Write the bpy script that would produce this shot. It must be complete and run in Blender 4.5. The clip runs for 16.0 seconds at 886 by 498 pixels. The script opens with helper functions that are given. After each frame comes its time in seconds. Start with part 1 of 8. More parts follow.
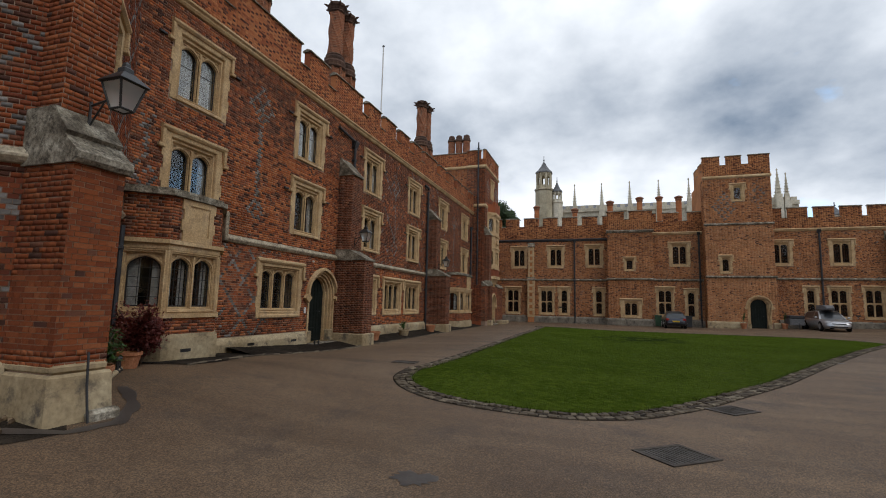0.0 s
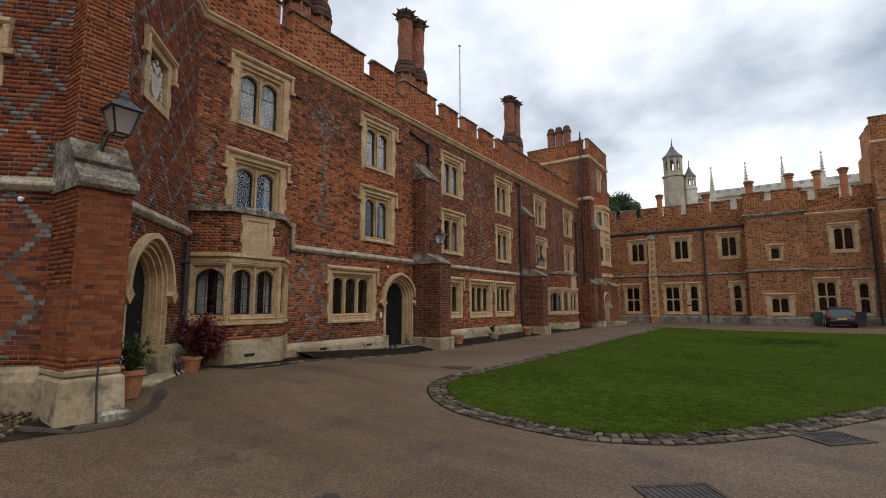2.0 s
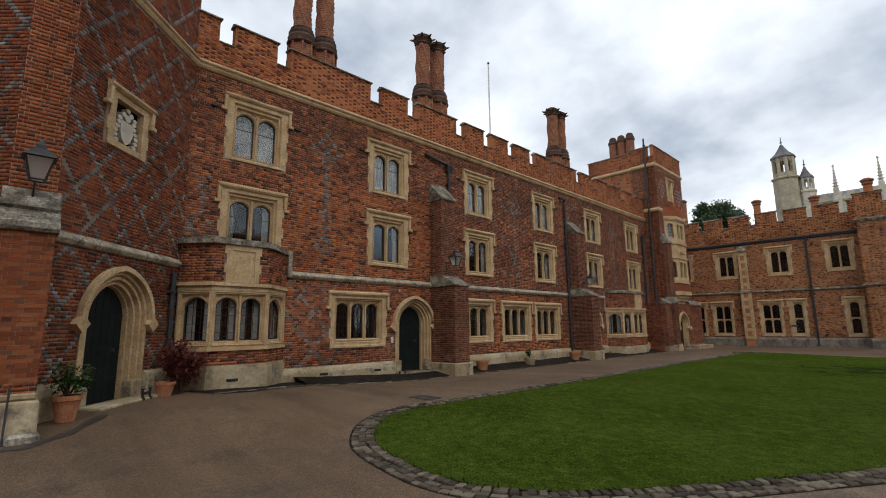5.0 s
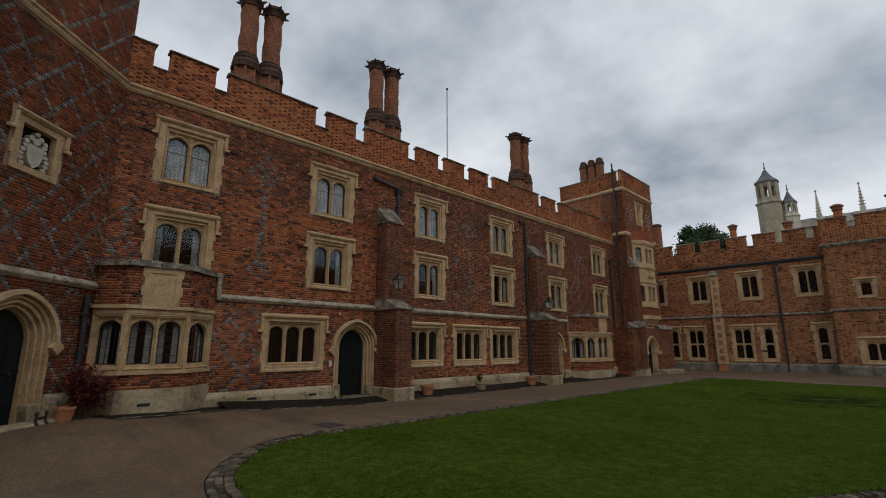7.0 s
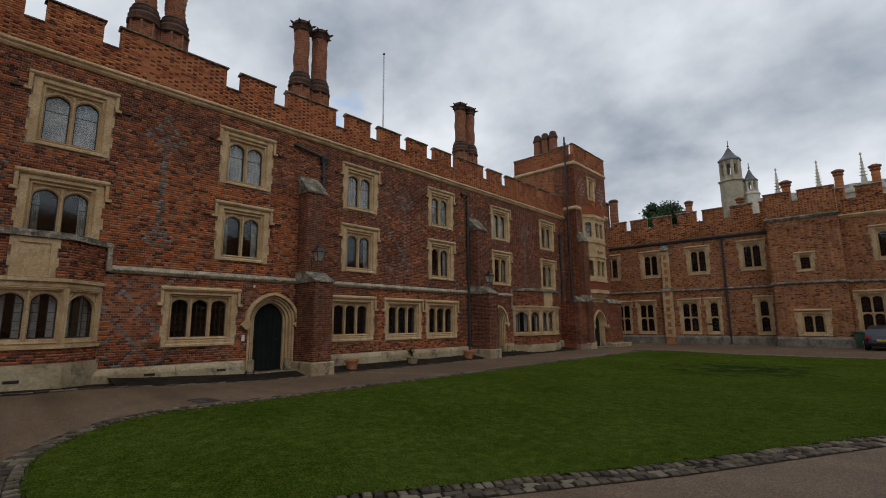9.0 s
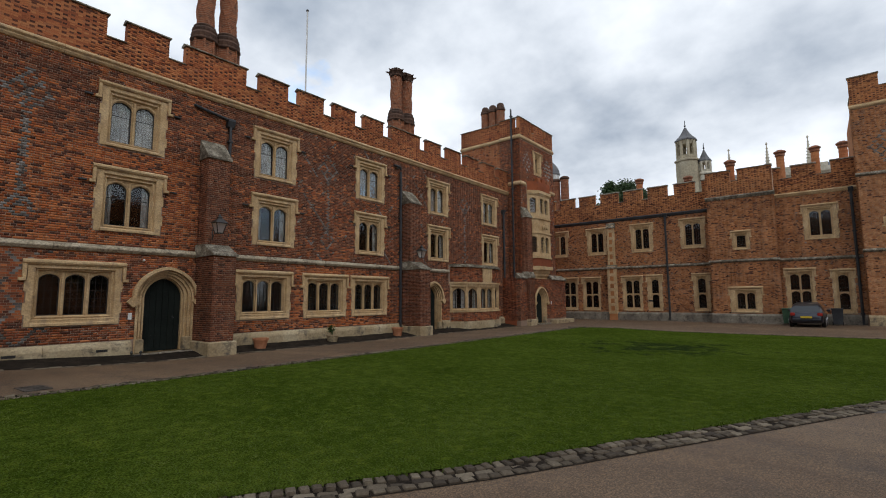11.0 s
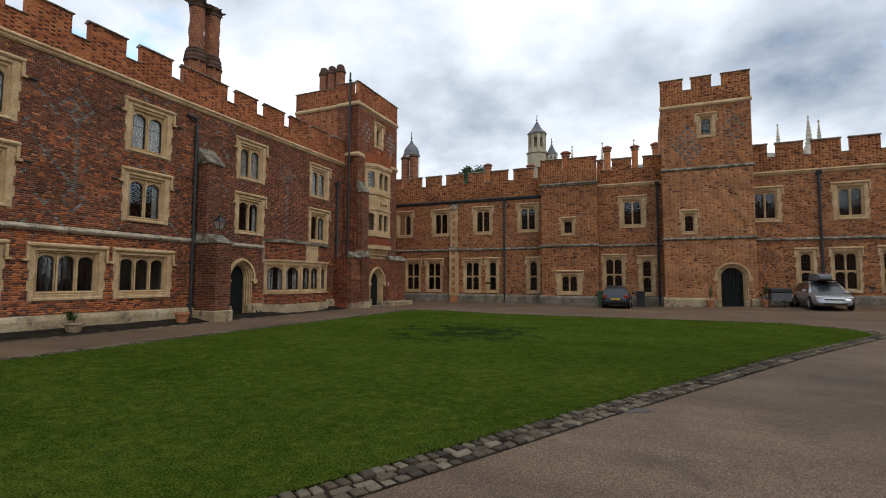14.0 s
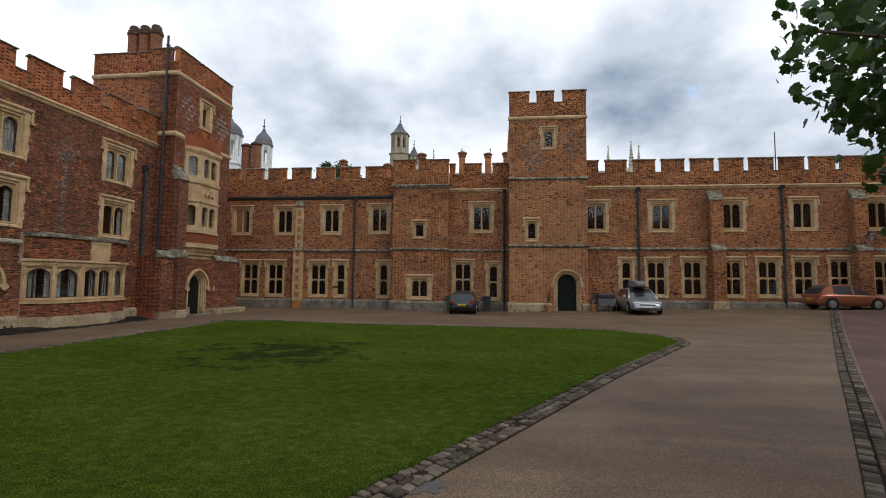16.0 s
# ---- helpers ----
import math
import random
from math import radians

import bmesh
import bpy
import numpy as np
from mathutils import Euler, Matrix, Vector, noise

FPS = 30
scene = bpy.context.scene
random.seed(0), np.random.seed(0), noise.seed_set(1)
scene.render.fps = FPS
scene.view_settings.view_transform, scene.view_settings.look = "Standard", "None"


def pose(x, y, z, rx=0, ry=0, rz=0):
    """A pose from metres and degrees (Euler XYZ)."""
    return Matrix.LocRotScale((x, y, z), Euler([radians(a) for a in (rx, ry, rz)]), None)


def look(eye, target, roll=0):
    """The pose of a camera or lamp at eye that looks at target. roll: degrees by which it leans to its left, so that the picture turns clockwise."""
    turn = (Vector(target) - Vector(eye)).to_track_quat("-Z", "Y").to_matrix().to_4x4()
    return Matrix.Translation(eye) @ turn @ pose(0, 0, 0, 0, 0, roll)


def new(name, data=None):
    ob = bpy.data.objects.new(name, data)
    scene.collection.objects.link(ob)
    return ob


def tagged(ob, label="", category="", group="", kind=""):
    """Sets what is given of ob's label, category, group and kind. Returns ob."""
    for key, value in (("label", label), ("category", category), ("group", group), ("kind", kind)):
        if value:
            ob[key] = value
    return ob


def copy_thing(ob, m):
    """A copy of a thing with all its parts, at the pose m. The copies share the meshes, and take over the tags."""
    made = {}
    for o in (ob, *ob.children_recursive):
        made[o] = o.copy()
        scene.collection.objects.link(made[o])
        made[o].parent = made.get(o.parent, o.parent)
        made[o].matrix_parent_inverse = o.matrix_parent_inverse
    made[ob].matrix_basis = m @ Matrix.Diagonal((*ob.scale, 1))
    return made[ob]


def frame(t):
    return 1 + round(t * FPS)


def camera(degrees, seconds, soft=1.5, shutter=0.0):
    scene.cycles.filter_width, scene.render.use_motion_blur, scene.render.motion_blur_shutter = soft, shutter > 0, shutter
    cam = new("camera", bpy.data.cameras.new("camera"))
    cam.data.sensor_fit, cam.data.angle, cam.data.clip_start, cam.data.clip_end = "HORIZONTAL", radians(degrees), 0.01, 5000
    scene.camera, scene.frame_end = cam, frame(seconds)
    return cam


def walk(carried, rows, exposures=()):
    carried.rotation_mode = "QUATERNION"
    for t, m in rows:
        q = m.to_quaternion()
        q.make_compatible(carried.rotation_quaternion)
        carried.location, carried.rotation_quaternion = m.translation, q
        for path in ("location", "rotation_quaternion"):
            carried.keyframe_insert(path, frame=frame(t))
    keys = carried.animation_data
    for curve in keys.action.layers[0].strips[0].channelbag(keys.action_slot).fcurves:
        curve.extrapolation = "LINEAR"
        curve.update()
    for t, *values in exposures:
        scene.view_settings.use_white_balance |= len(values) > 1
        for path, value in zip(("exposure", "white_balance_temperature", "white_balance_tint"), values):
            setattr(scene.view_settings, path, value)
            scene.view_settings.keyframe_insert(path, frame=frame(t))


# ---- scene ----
cam = camera(86.7, 16.0, soft=1.0)
PATH = [
    (0, (9.658, 1.016, 1.654), (9.027, 2.9, 1.883), 1.3),
    (0.5, (9.972, 1.393, 1.65), (9.183, 3.217, 1.875), 0.9),
    (1, (10.329, 1.736, 1.64), (9.409, 3.496, 1.874), 0.2),
    (1.5, (10.687, 2.075, 1.638), (9.648, 3.767, 1.878), -0.2),
    (2, (11.073, 2.424, 1.659), (9.966, 4.073, 1.894), -0.2),
    (2.5, (11.425, 2.803, 1.686), (10.222, 4.384, 1.912), -0.7),
    (3, (11.725, 3.228, 1.684), (10.413, 4.721, 1.912), -1.1),
    (3.5, (12.077, 3.597, 1.703), (10.692, 5.019, 1.941), -0.9),
    (4, (12.407, 4.002, 1.716), (11.001, 5.401, 1.97), -0.8),
    (6.5, (14.137, 5.65, 1.824), (12.742, 7.022, 2.239), -0.2),
    (7, (14.486, 6.062, 1.849), (13.097, 7.442, 2.258), -0.1),
    (7.5, (14.759, 6.499, 1.807), (13.374, 7.887, 2.202), -0.2),
    (8, (15.044, 6.935, 1.782), (13.669, 8.34, 2.152), -0.2),
    (8.5, (15.266, 7.405, 1.736), (13.91, 8.834, 2.078), -0.3),
    (9, (15.526, 7.86, 1.71), (14.191, 9.316, 2.025), -0.5),
    (11.5, (16.512, 10.284, 1.776), (15.288, 11.854, 1.967), -0.3),
    (12, (16.671, 10.813, 1.785), (15.473, 12.405, 1.959), -0.3),
    (12.5, (16.83, 11.316, 1.737), (15.688, 12.95, 1.9), -0.3),
    (13, (16.917, 11.872, 1.711), (15.867, 13.568, 1.863), -0.1),
    (13.5, (17.048, 12.373, 1.728), (16.133, 14.146, 1.862), 0.1),
    (14, (17.079, 12.884, 1.713), (16.303, 14.722, 1.846), 0.2),
    (14.5, (17.079, 13.401, 1.892), (16.454, 15.297, 2.016), 0.4),
    (15, (17.271, 13.936, 1.951), (16.784, 15.872, 2.08), 0.5),
    (15.5, (17.457, 14.509, 1.98), (17.113, 16.475, 2.116), 0.7),
    (16, (17.666, 15.042, 2.013), (17.439, 17.024, 2.15), 0.6),
]
EXPOSURES = [(0.0, -0.15), (2.0, 0.04), (4.2, 0.16), (5.4, -0.12), (6.5, -0.47), (7.3, -0.69), (8.0, -0.7), (9.0, -0.56), (10.4, -0.22), (11.5, -0.05), (12.5, 0.02), (16.0, 0.06)]
walk(cam, [(t, look(eye, target, roll)) for t, eye, target, roll in PATH], EXPOSURES)

# ---- world and light ----
SUN_EL, SUN_AZ = radians(50), radians(124)   # azimuth from +y towards +x
world = bpy.data.worlds.new("overcast_sky")
scene.world = world
world.use_nodes = True


def build_world():
    nt = world.node_tree
    nt.nodes.clear()
    N = nt.nodes.new
    out, bg = N("ShaderNodeOutputWorld"), N("ShaderNodeBackground")
    sky = N("ShaderNodeTexSky")
    sky.sky_type, sky.sun_disc = "NISHITA", False
    sky.sun_elevation, sky.sun_rotation = SUN_EL, SUN_AZ
    tc, sep = N("ShaderNodeTexCoord"), N("ShaderNodeSeparateXYZ")
    nt.links.new(tc.outputs["Generated"], sep.inputs[0])
    # cloud deck: the direction meets a flat layer overhead
    add = N("ShaderNodeMath"); add.operation = "MAXIMUM"; add.inputs[1].default_value = 0.0
    nt.links.new(sep.outputs[2], add.inputs[0])
    ad2 = N("ShaderNodeMath"); ad2.operation = "ADD"; ad2.inputs[1].default_value = 0.42
    nt.links.new(add.outputs[0], ad2.inputs[0])
    dv = N("ShaderNodeVectorMath"); dv.operation = "DIVIDE"
    comb = N("ShaderNodeCombineXYZ")
    for i in range(3):
        nt.links.new(ad2.outputs[0], comb.inputs[i])
    nt.links.new(tc.outputs["Generated"], dv.inputs[0]); nt.links.new(comb.outputs[0], dv.inputs[1])
    flat = N("ShaderNodeVectorMath"); flat.operation = "MULTIPLY"; flat.inputs[1].default_value = (1, 1, 0)
    nt.links.new(dv.outputs[0], flat.inputs[0])
    off = N("ShaderNodeVectorMath"); off.operation = "ADD"; off.inputs[1].default_value = (3.1, 1.7, 0.4)
    nt.links.new(flat.outputs[0], off.inputs[0])

    def cloud(scale, detail, rough):
        n = N("ShaderNodeTexNoise")
        n.inputs["Scale"].default_value, n.inputs["Detail"].default_value, n.inputs["Roughness"].default_value = scale, detail, rough
        n.inputs["Distortion"].default_value = 0.0
        nt.links.new(off.outputs[0], n.inputs["Vector"])
        return n

    def ramp(a, b, src, ca=(0, 0, 0, 1), cb=(1, 1, 1, 1)):
        r = N("ShaderNodeValToRGB")
        r.color_ramp.elements[0].position, r.color_ramp.elements[1].position = a, b
        r.color_ramp.elements[0].color, r.color_ramp.elements[1].color = ca, cb
        nt.links.new(src, r.inputs[0])
        return r
    shade = ramp(0.24, 0.61, cloud(1.9, 8, 0.53).outputs["Fac"], (0.22, 0.3, 0.42, 1), (1.22, 1.28, 1.36, 1))
    cover = ramp(0.29, 0.4, cloud(3.2, 6, 0.5).outputs["Fac"])
    blue = N("ShaderNodeMix"); blue.data_type = "RGBA"; blue.blend_type = "MULTIPLY"
    blue.inputs[0].default_value = 1.0
    nt.links.new(sky.outputs[0], blue.inputs[6]); blue.inputs[7].default_value = (0.3, 0.36, 0.38, 1)
    mix = N("ShaderNodeMix"); mix.data_type = "RGBA"
    nt.links.new(cover.outputs[0], mix.inputs[0]); nt.links.new(blue.outputs[2], mix.inputs[6]); nt.links.new(shade.outputs[0], mix.inputs[7])
    nt.links.new(mix.outputs[2], bg.inputs[0])
    bg.inputs[1].default_value = 0.96
    nt.links.new(bg.outputs[0], out.inputs[0])


build_world()
sun = new("sun", bpy.data.lights.new("sun", "SUN"))
sun.data.energy, sun.data.angle, sun.data.color = 0.7, radians(28), (1.0, 0.96, 0.9)
sun.rotation_euler = (radians(90) - SUN_EL, 0, math.pi - SUN_AZ)


# ---- materials ----
def mat(name, rough=0.8, metal=0.0):
    m = bpy.data.materials.new(name)
    m.use_nodes = True
    b = m.node_tree.nodes["Principled BSDF"]
    b.inputs["Roughness"].default_value, b.inputs["Metallic"].default_value = rough, metal
    if rough >= 0.7 and not metal:
        b.inputs["Specular IOR Level"].default_value = 0.16
    return m, m.node_tree, b


def noise_node(nt, scale, detail=4.0, rough=0.55, coord="Object"):
    tc, n = nt.nodes.new("ShaderNodeTexCoord"), nt.nodes.new("ShaderNodeTexNoise")
    n.inputs["Scale"].default_value, n.inputs["Detail"].default_value, n.inputs["Roughness"].default_value = scale, detail, rough
    nt.links.new(tc.outputs[coord], n.inputs["Vector"])
    return n


def ramp_node(nt, src, stops):
    r = nt.nodes.new("ShaderNodeValToRGB")
    e = r.color_ramp.elements
    while len(e) < len(stops):
        e.new(0.5)
    for el, (p, c) in zip(e, stops):
        el.position, el.color = p, (*c, 1)
    nt.links.new(src, r.inputs[0])
    return r


def mixc(nt, fac, a, b, mode="MIX"):
    m = nt.nodes.new("ShaderNodeMix")
    m.data_type, m.blend_type = "RGBA", mode
    for sock, v in ((m.inputs[0], fac), (m.inputs[6], a), (m.inputs[7], b)):
        if isinstance(v, (int, float)):
            sock.default_value = v
        elif isinstance(v, tuple):
            sock.default_value = (*v, 1)
        else:
            nt.links.new(v, sock)
    return m.outputs[2]


def bump(nt, bsdf, src, strength=0.3, dist=0.01):
    b = nt.nodes.new("ShaderNodeBump")
    b.inputs["Strength"].default_value, b.inputs["Distance"].default_value = strength, dist
    nt.links.new(src, b.inputs["Height"])
    nt.links.new(b.outputs[0], bsdf.inputs["Normal"])


def two_scale(name, dark, mid, light, big=0.7, small=14.0, rough=0.85, bumps=0.35, dist=0.01, stain=None, metal=0.0, grain=(0.72, 1.15)):
    """A surface that varies at two scales, with optional stains."""
    m, nt, b = mat(name, rough, metal)
    fine, broad = noise_node(nt, small, 6, 0.6), noise_node(nt, big, 5, 0.6)
    base = ramp_node(nt, broad.outputs["Fac"], [(0.3, dark), (0.5, mid), (0.72, light)]).outputs[0]
    speck = ramp_node(nt, fine.outputs["Fac"], [(0.3, (grain[0],) * 3), (0.7, (grain[1],) * 3)]).outputs[0]
    col = mixc(nt, 1.0, base, speck, "MULTIPLY")
    if stain:
        sp = noise_node(nt, big * 3.1, 7, 0.7)
        fac = ramp_node(nt, sp.outputs["Fac"], [(0.52, (0, 0, 0)), (0.66, (1, 1, 1))]).outputs[0]
        col = mixc(nt, fac, col, stain)
    nt.links.new(col, b.inputs["Base Color"])
    bump(nt, b, fine.outputs["Fac"], bumps, dist)
    return m


def brick_mat(name, stops, patch=None):
    """Fired clay: every brick has a tone of its own, weathered in broad patches."""
    m, nt, b = mat(name, 0.9)
    geo, info = nt.nodes.new("ShaderNodeNewGeometry"), nt.nodes.new("ShaderNodeObjectInfo")
    s = nt.nodes.new("ShaderNodeMath"); s.operation = "ADD"
    nt.links.new(geo.outputs["Random Per Island"], s.inputs[0]); nt.links.new(info.outputs["Random"], s.inputs[1])
    f = nt.nodes.new("ShaderNodeMath"); f.operation = "FRACT"
    nt.links.new(s.outputs[0], f.inputs[0])
    tone = ramp_node(nt, f.outputs[0], stops).outputs[0]
    broad, fine = noise_node(nt, 0.55, 5, 0.62), noise_node(nt, 38, 5, 0.65)
    wash = ramp_node(nt, broad.outputs["Fac"], [(0.3, (0.62, 0.58, 0.56)), (0.52, (1, 1, 1)), (0.75, (1.2, 1.12, 1.05))]).outputs[0]
    col = mixc(nt, 1.0, tone, wash, "MULTIPLY")
    grain = ramp_node(nt, fine.outputs["Fac"], [(0.3, (0.7, 0.7, 0.7)), (0.72, (1.2, 1.2, 1.2))]).outputs[0]
    col = mixc(nt, 1.0, col, grain, "MULTIPLY")
    if patch:
        sp = noise_node(nt, 1.3, 8, 0.72)
        fac = ramp_node(nt, sp.outputs["Fac"], [(0.56, (0, 0, 0)), (0.7, (0.7, 0.7, 0.7))]).outputs[0]
        col = mixc(nt, fac, col, patch)
    nt.links.new(col, b.inputs["Base Color"])
    bump(nt, b, fine.outputs["Fac"], 0.5, 0.006)
    return m


def patchy_turf(m):
    """Ragged dark patches in one part of the lawn, and paler dry tufts all over it."""
    nt = m.node_tree
    b = next(n for n in nt.nodes if n.type == "BSDF_PRINCIPLED")
    old = b.inputs["Base Color"].links[0].from_socket
    tufts = ramp_node(nt, noise_node(nt, 5.0, 8, 0.75).outputs["Fac"], [(0.36, (0.68, 0.72, 0.68)), (0.47, (0.95, 0.97, 0.95)), (0.54, (1.08, 1.06, 1.05)), (0.64, (1.7, 1.48, 1.5))]).outputs[0]
    col = mixc(nt, 1.0, old, tufts, "MULTIPLY")
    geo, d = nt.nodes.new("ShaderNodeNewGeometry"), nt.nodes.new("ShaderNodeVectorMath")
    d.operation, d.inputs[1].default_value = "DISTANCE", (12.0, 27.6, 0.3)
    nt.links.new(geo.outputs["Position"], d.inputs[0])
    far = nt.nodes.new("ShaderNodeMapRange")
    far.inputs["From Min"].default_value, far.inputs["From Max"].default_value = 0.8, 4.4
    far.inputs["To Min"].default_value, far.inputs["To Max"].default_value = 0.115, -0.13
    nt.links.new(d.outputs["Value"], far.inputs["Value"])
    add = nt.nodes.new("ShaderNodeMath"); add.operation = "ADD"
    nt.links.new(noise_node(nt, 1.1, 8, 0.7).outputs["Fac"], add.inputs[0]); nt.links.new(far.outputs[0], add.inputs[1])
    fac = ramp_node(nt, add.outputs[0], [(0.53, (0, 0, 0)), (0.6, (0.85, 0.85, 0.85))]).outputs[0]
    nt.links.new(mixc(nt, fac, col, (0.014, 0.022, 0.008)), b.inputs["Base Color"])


def gritted(m):
    """Pale and dark chippings, long faint tyre tracks and sandy drifts on the tarmac."""
    nt = m.node_tree
    b = nt.nodes["Principled BSDF"]
    col = b.inputs["Base Color"].links[0].from_socket
    tc, vor = nt.nodes.new("ShaderNodeTexCoord"), nt.nodes.new("ShaderNodeTexVoronoi")
    vor.inputs["Scale"].default_value = 75
    nt.links.new(tc.outputs["Object"], vor.inputs["Vector"])
    chips = ramp_node(nt, vor.outputs["Color"], [(0.15, (0.58, 0.58, 0.58)), (0.5, (0.96, 0.96, 0.96)), (0.9, (1.65, 1.6, 1.5))]).outputs[0]
    col = mixc(nt, 1.0, col, chips, "MULTIPLY")
    mp = nt.nodes.new("ShaderNodeMapping")
    mp.inputs["Rotation"].default_value, mp.inputs["Scale"].default_value = (0, 0, 0.95), (0.16, 1.5, 1)
    nt.links.new(tc.outputs["Object"], mp.inputs["Vector"])
    tr = nt.nodes.new("ShaderNodeTexNoise")
    tr.inputs["Scale"].default_value, tr.inputs["Detail"].default_value, tr.inputs["Distortion"].default_value = 0.9, 6, 0.6
    nt.links.new(mp.outputs[0], tr.inputs["Vector"])
    tracks = ramp_node(nt, tr.outputs["Fac"], [(0.32, (0.82, 0.8, 0.78)), (0.5, (1, 1, 1)), (0.66, (1.22, 1.2, 1.16))]).outputs[0]
    nt.links.new(mixc(nt, 1.0, col, tracks, "MULTIPLY"), b.inputs["Base Color"])


def coursed(m):
    """Thin pale mortar beds at every brick course of a turned shaft."""
    nt = m.node_tree
    b = nt.nodes["Principled BSDF"]
    col = b.inputs["Base Color"].links[0].from_socket
    tc, sep, mod = nt.nodes.new("ShaderNodeTexCoord"), nt.nodes.new("ShaderNodeSeparateXYZ"), nt.nodes.new("ShaderNodeMath")
    nt.links.new(tc.outputs["Object"], sep.inputs[0])
    mod.operation, mod.inputs[1].default_value = "PINGPONG", 0.035
    nt.links.new(sep.outputs[2], mod.inputs[0])
    bed = ramp_node(nt, mod.outputs[0], [(0.004, (1, 1, 1)), (0.0065, (0, 0, 0))]).outputs[0]
    nt.links.new(mixc(nt, bed, col, (0.3, 0.2, 0.14)), b.inputs["Base Color"])


M = {}
M["red"] = brick_mat("red_brick", [(0.0, (0.18, 0.058, 0.032)), (0.25, (0.27, 0.08, 0.036)), (0.6, (0.35, 0.106, 0.043)), (0.9, (0.41, 0.15, 0.062)), (1.0, (0.29, 0.12, 0.066))], (0.13, 0.07, 0.055))
M["near"] = brick_mat("weathered_red_brick", [(0.0, (0.13, 0.037, 0.02)), (0.3, (0.19, 0.05, 0.022)), (0.7, (0.24, 0.066, 0.026)), (1.0, (0.29, 0.094, 0.037))], (0.075, 0.04, 0.032))
M["pier"] = brick_mat("orange_red_pier_brick", [(0.0, (0.17, 0.047, 0.02)), (0.4, (0.225, 0.062, 0.023)), (0.8, (0.27, 0.078, 0.028)), (1.0, (0.32, 0.11, 0.045))], (0.12, 0.045, 0.03))
M["parapet"] = brick_mat("parapet_brick", [(0.0, (0.27, 0.085, 0.04)), (0.4, (0.42, 0.145, 0.06)), (0.8, (0.48, 0.2, 0.085)), (1.0, (0.33, 0.13, 0.07))])
M["brown"] = brick_mat("brown_brick", [(0.0, (0.23, 0.093, 0.042)), (0.3, (0.36, 0.147, 0.06)), (0.7, (0.45, 0.195, 0.08)), (1.0, (0.51, 0.25, 0.115))], (0.17, 0.095, 0.07))
M["gate"] = brick_mat("orange_brown_brick", [(0.0, (0.32, 0.135, 0.062)), (0.4, (0.45, 0.2, 0.088)), (1.0, (0.54, 0.28, 0.135))])
M["blue"] = brick_mat("vitrified_header_brick", [(0.0, (0.07, 0.06, 0.055)), (0.5, (0.145, 0.135, 0.125)), (1.0, (0.27, 0.255, 0.24))])
M["blue"].node_tree.nodes["Principled BSDF"].inputs["Roughness"].default_value = 0.5
M["burnt"] = brick_mat("burnt_dark_brick", [(0.0, (0.06, 0.028, 0.02)), (0.5, (0.11, 0.045, 0.03)), (1.0, (0.17, 0.07, 0.04))])
M["orange"] = brick_mat("bright_orange_brick", [(0.0, (0.3, 0.085, 0.03)), (0.5, (0.42, 0.13, 0.045)), (1.0, (0.5, 0.19, 0.08))])
M["dull"] = brick_mat("dull_brown_red_brick", [(0.0, (0.11, 0.045, 0.028)), (0.5, (0.19, 0.07, 0.038)), (1.0, (0.26, 0.105, 0.056))], (0.08, 0.045, 0.035))
M["mortar"] = two_scale("lime_mortar", (0.2, 0.135, 0.095), (0.29, 0.205, 0.15), (0.38, 0.29, 0.215), 0.6, 30)
M["stone"] = two_scale("honey_limestone", (0.39, 0.255, 0.13), (0.53, 0.37, 0.2), (0.63, 0.47, 0.285), 1.3, 26, 0.9, 0.4, 0.01, (0.33, 0.235, 0.145), grain=(0.66, 1.2))
M["old_stone"] = two_scale("lichened_stone", (0.075, 0.062, 0.046), (0.19, 0.165, 0.125), (0.42, 0.385, 0.31), 3.4, 24, 0.95, 0.7, 0.02, (0.055, 0.046, 0.036), grain=(0.42, 1.5))
M["string"] = two_scale("weathered_string_stone", (0.2, 0.165, 0.12), (0.38, 0.32, 0.23), (0.52, 0.45, 0.34), 1.8, 18, 0.95, 0.5, 0.015, (0.12, 0.1, 0.078), grain=(0.55, 1.3))
M["turret"] = two_scale("grey_cream_stone", (0.28, 0.24, 0.17), (0.4, 0.35, 0.25), (0.5, 0.45, 0.34), 0.4, 4, 0.9)
M["plinth"] = two_scale("rendered_plinth_stone", (0.25, 0.185, 0.105), (0.39, 0.305, 0.185), (0.5, 0.42, 0.28), 0.9, 15, 0.9, 0.5, 0.015, (0.13, 0.108, 0.082))
M["grey_stone"] = two_scale("grey_plinth_stone", (0.11, 0.095, 0.078), (0.2, 0.175, 0.14), (0.31, 0.275, 0.22), 1.6, 12, 0.95, 0.6, 0.02, (0.085, 0.072, 0.058))
M["white_stone"] = two_scale("pale_chapel_stone", (0.42, 0.38, 0.3), (0.55, 0.5, 0.4), (0.66, 0.62, 0.53), 0.25, 3, 0.9)
M["asphalt"] = two_scale("worn_brown_tarmac", (0.09, 0.057, 0.035), (0.118, 0.077, 0.047), (0.148, 0.102, 0.066), 0.3, 60, 0.66, 1.0, 0.008, (0.08, 0.055, 0.038), grain=(0.5, 1.5))
gritted(M["asphalt"])
M["asphalt"].node_tree.nodes["Principled BSDF"].inputs["Specular IOR Level"].default_value = 0.28
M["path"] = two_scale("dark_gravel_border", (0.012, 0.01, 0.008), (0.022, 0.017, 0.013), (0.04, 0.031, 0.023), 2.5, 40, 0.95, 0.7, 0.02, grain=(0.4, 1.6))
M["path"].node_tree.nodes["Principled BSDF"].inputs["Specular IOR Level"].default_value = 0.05
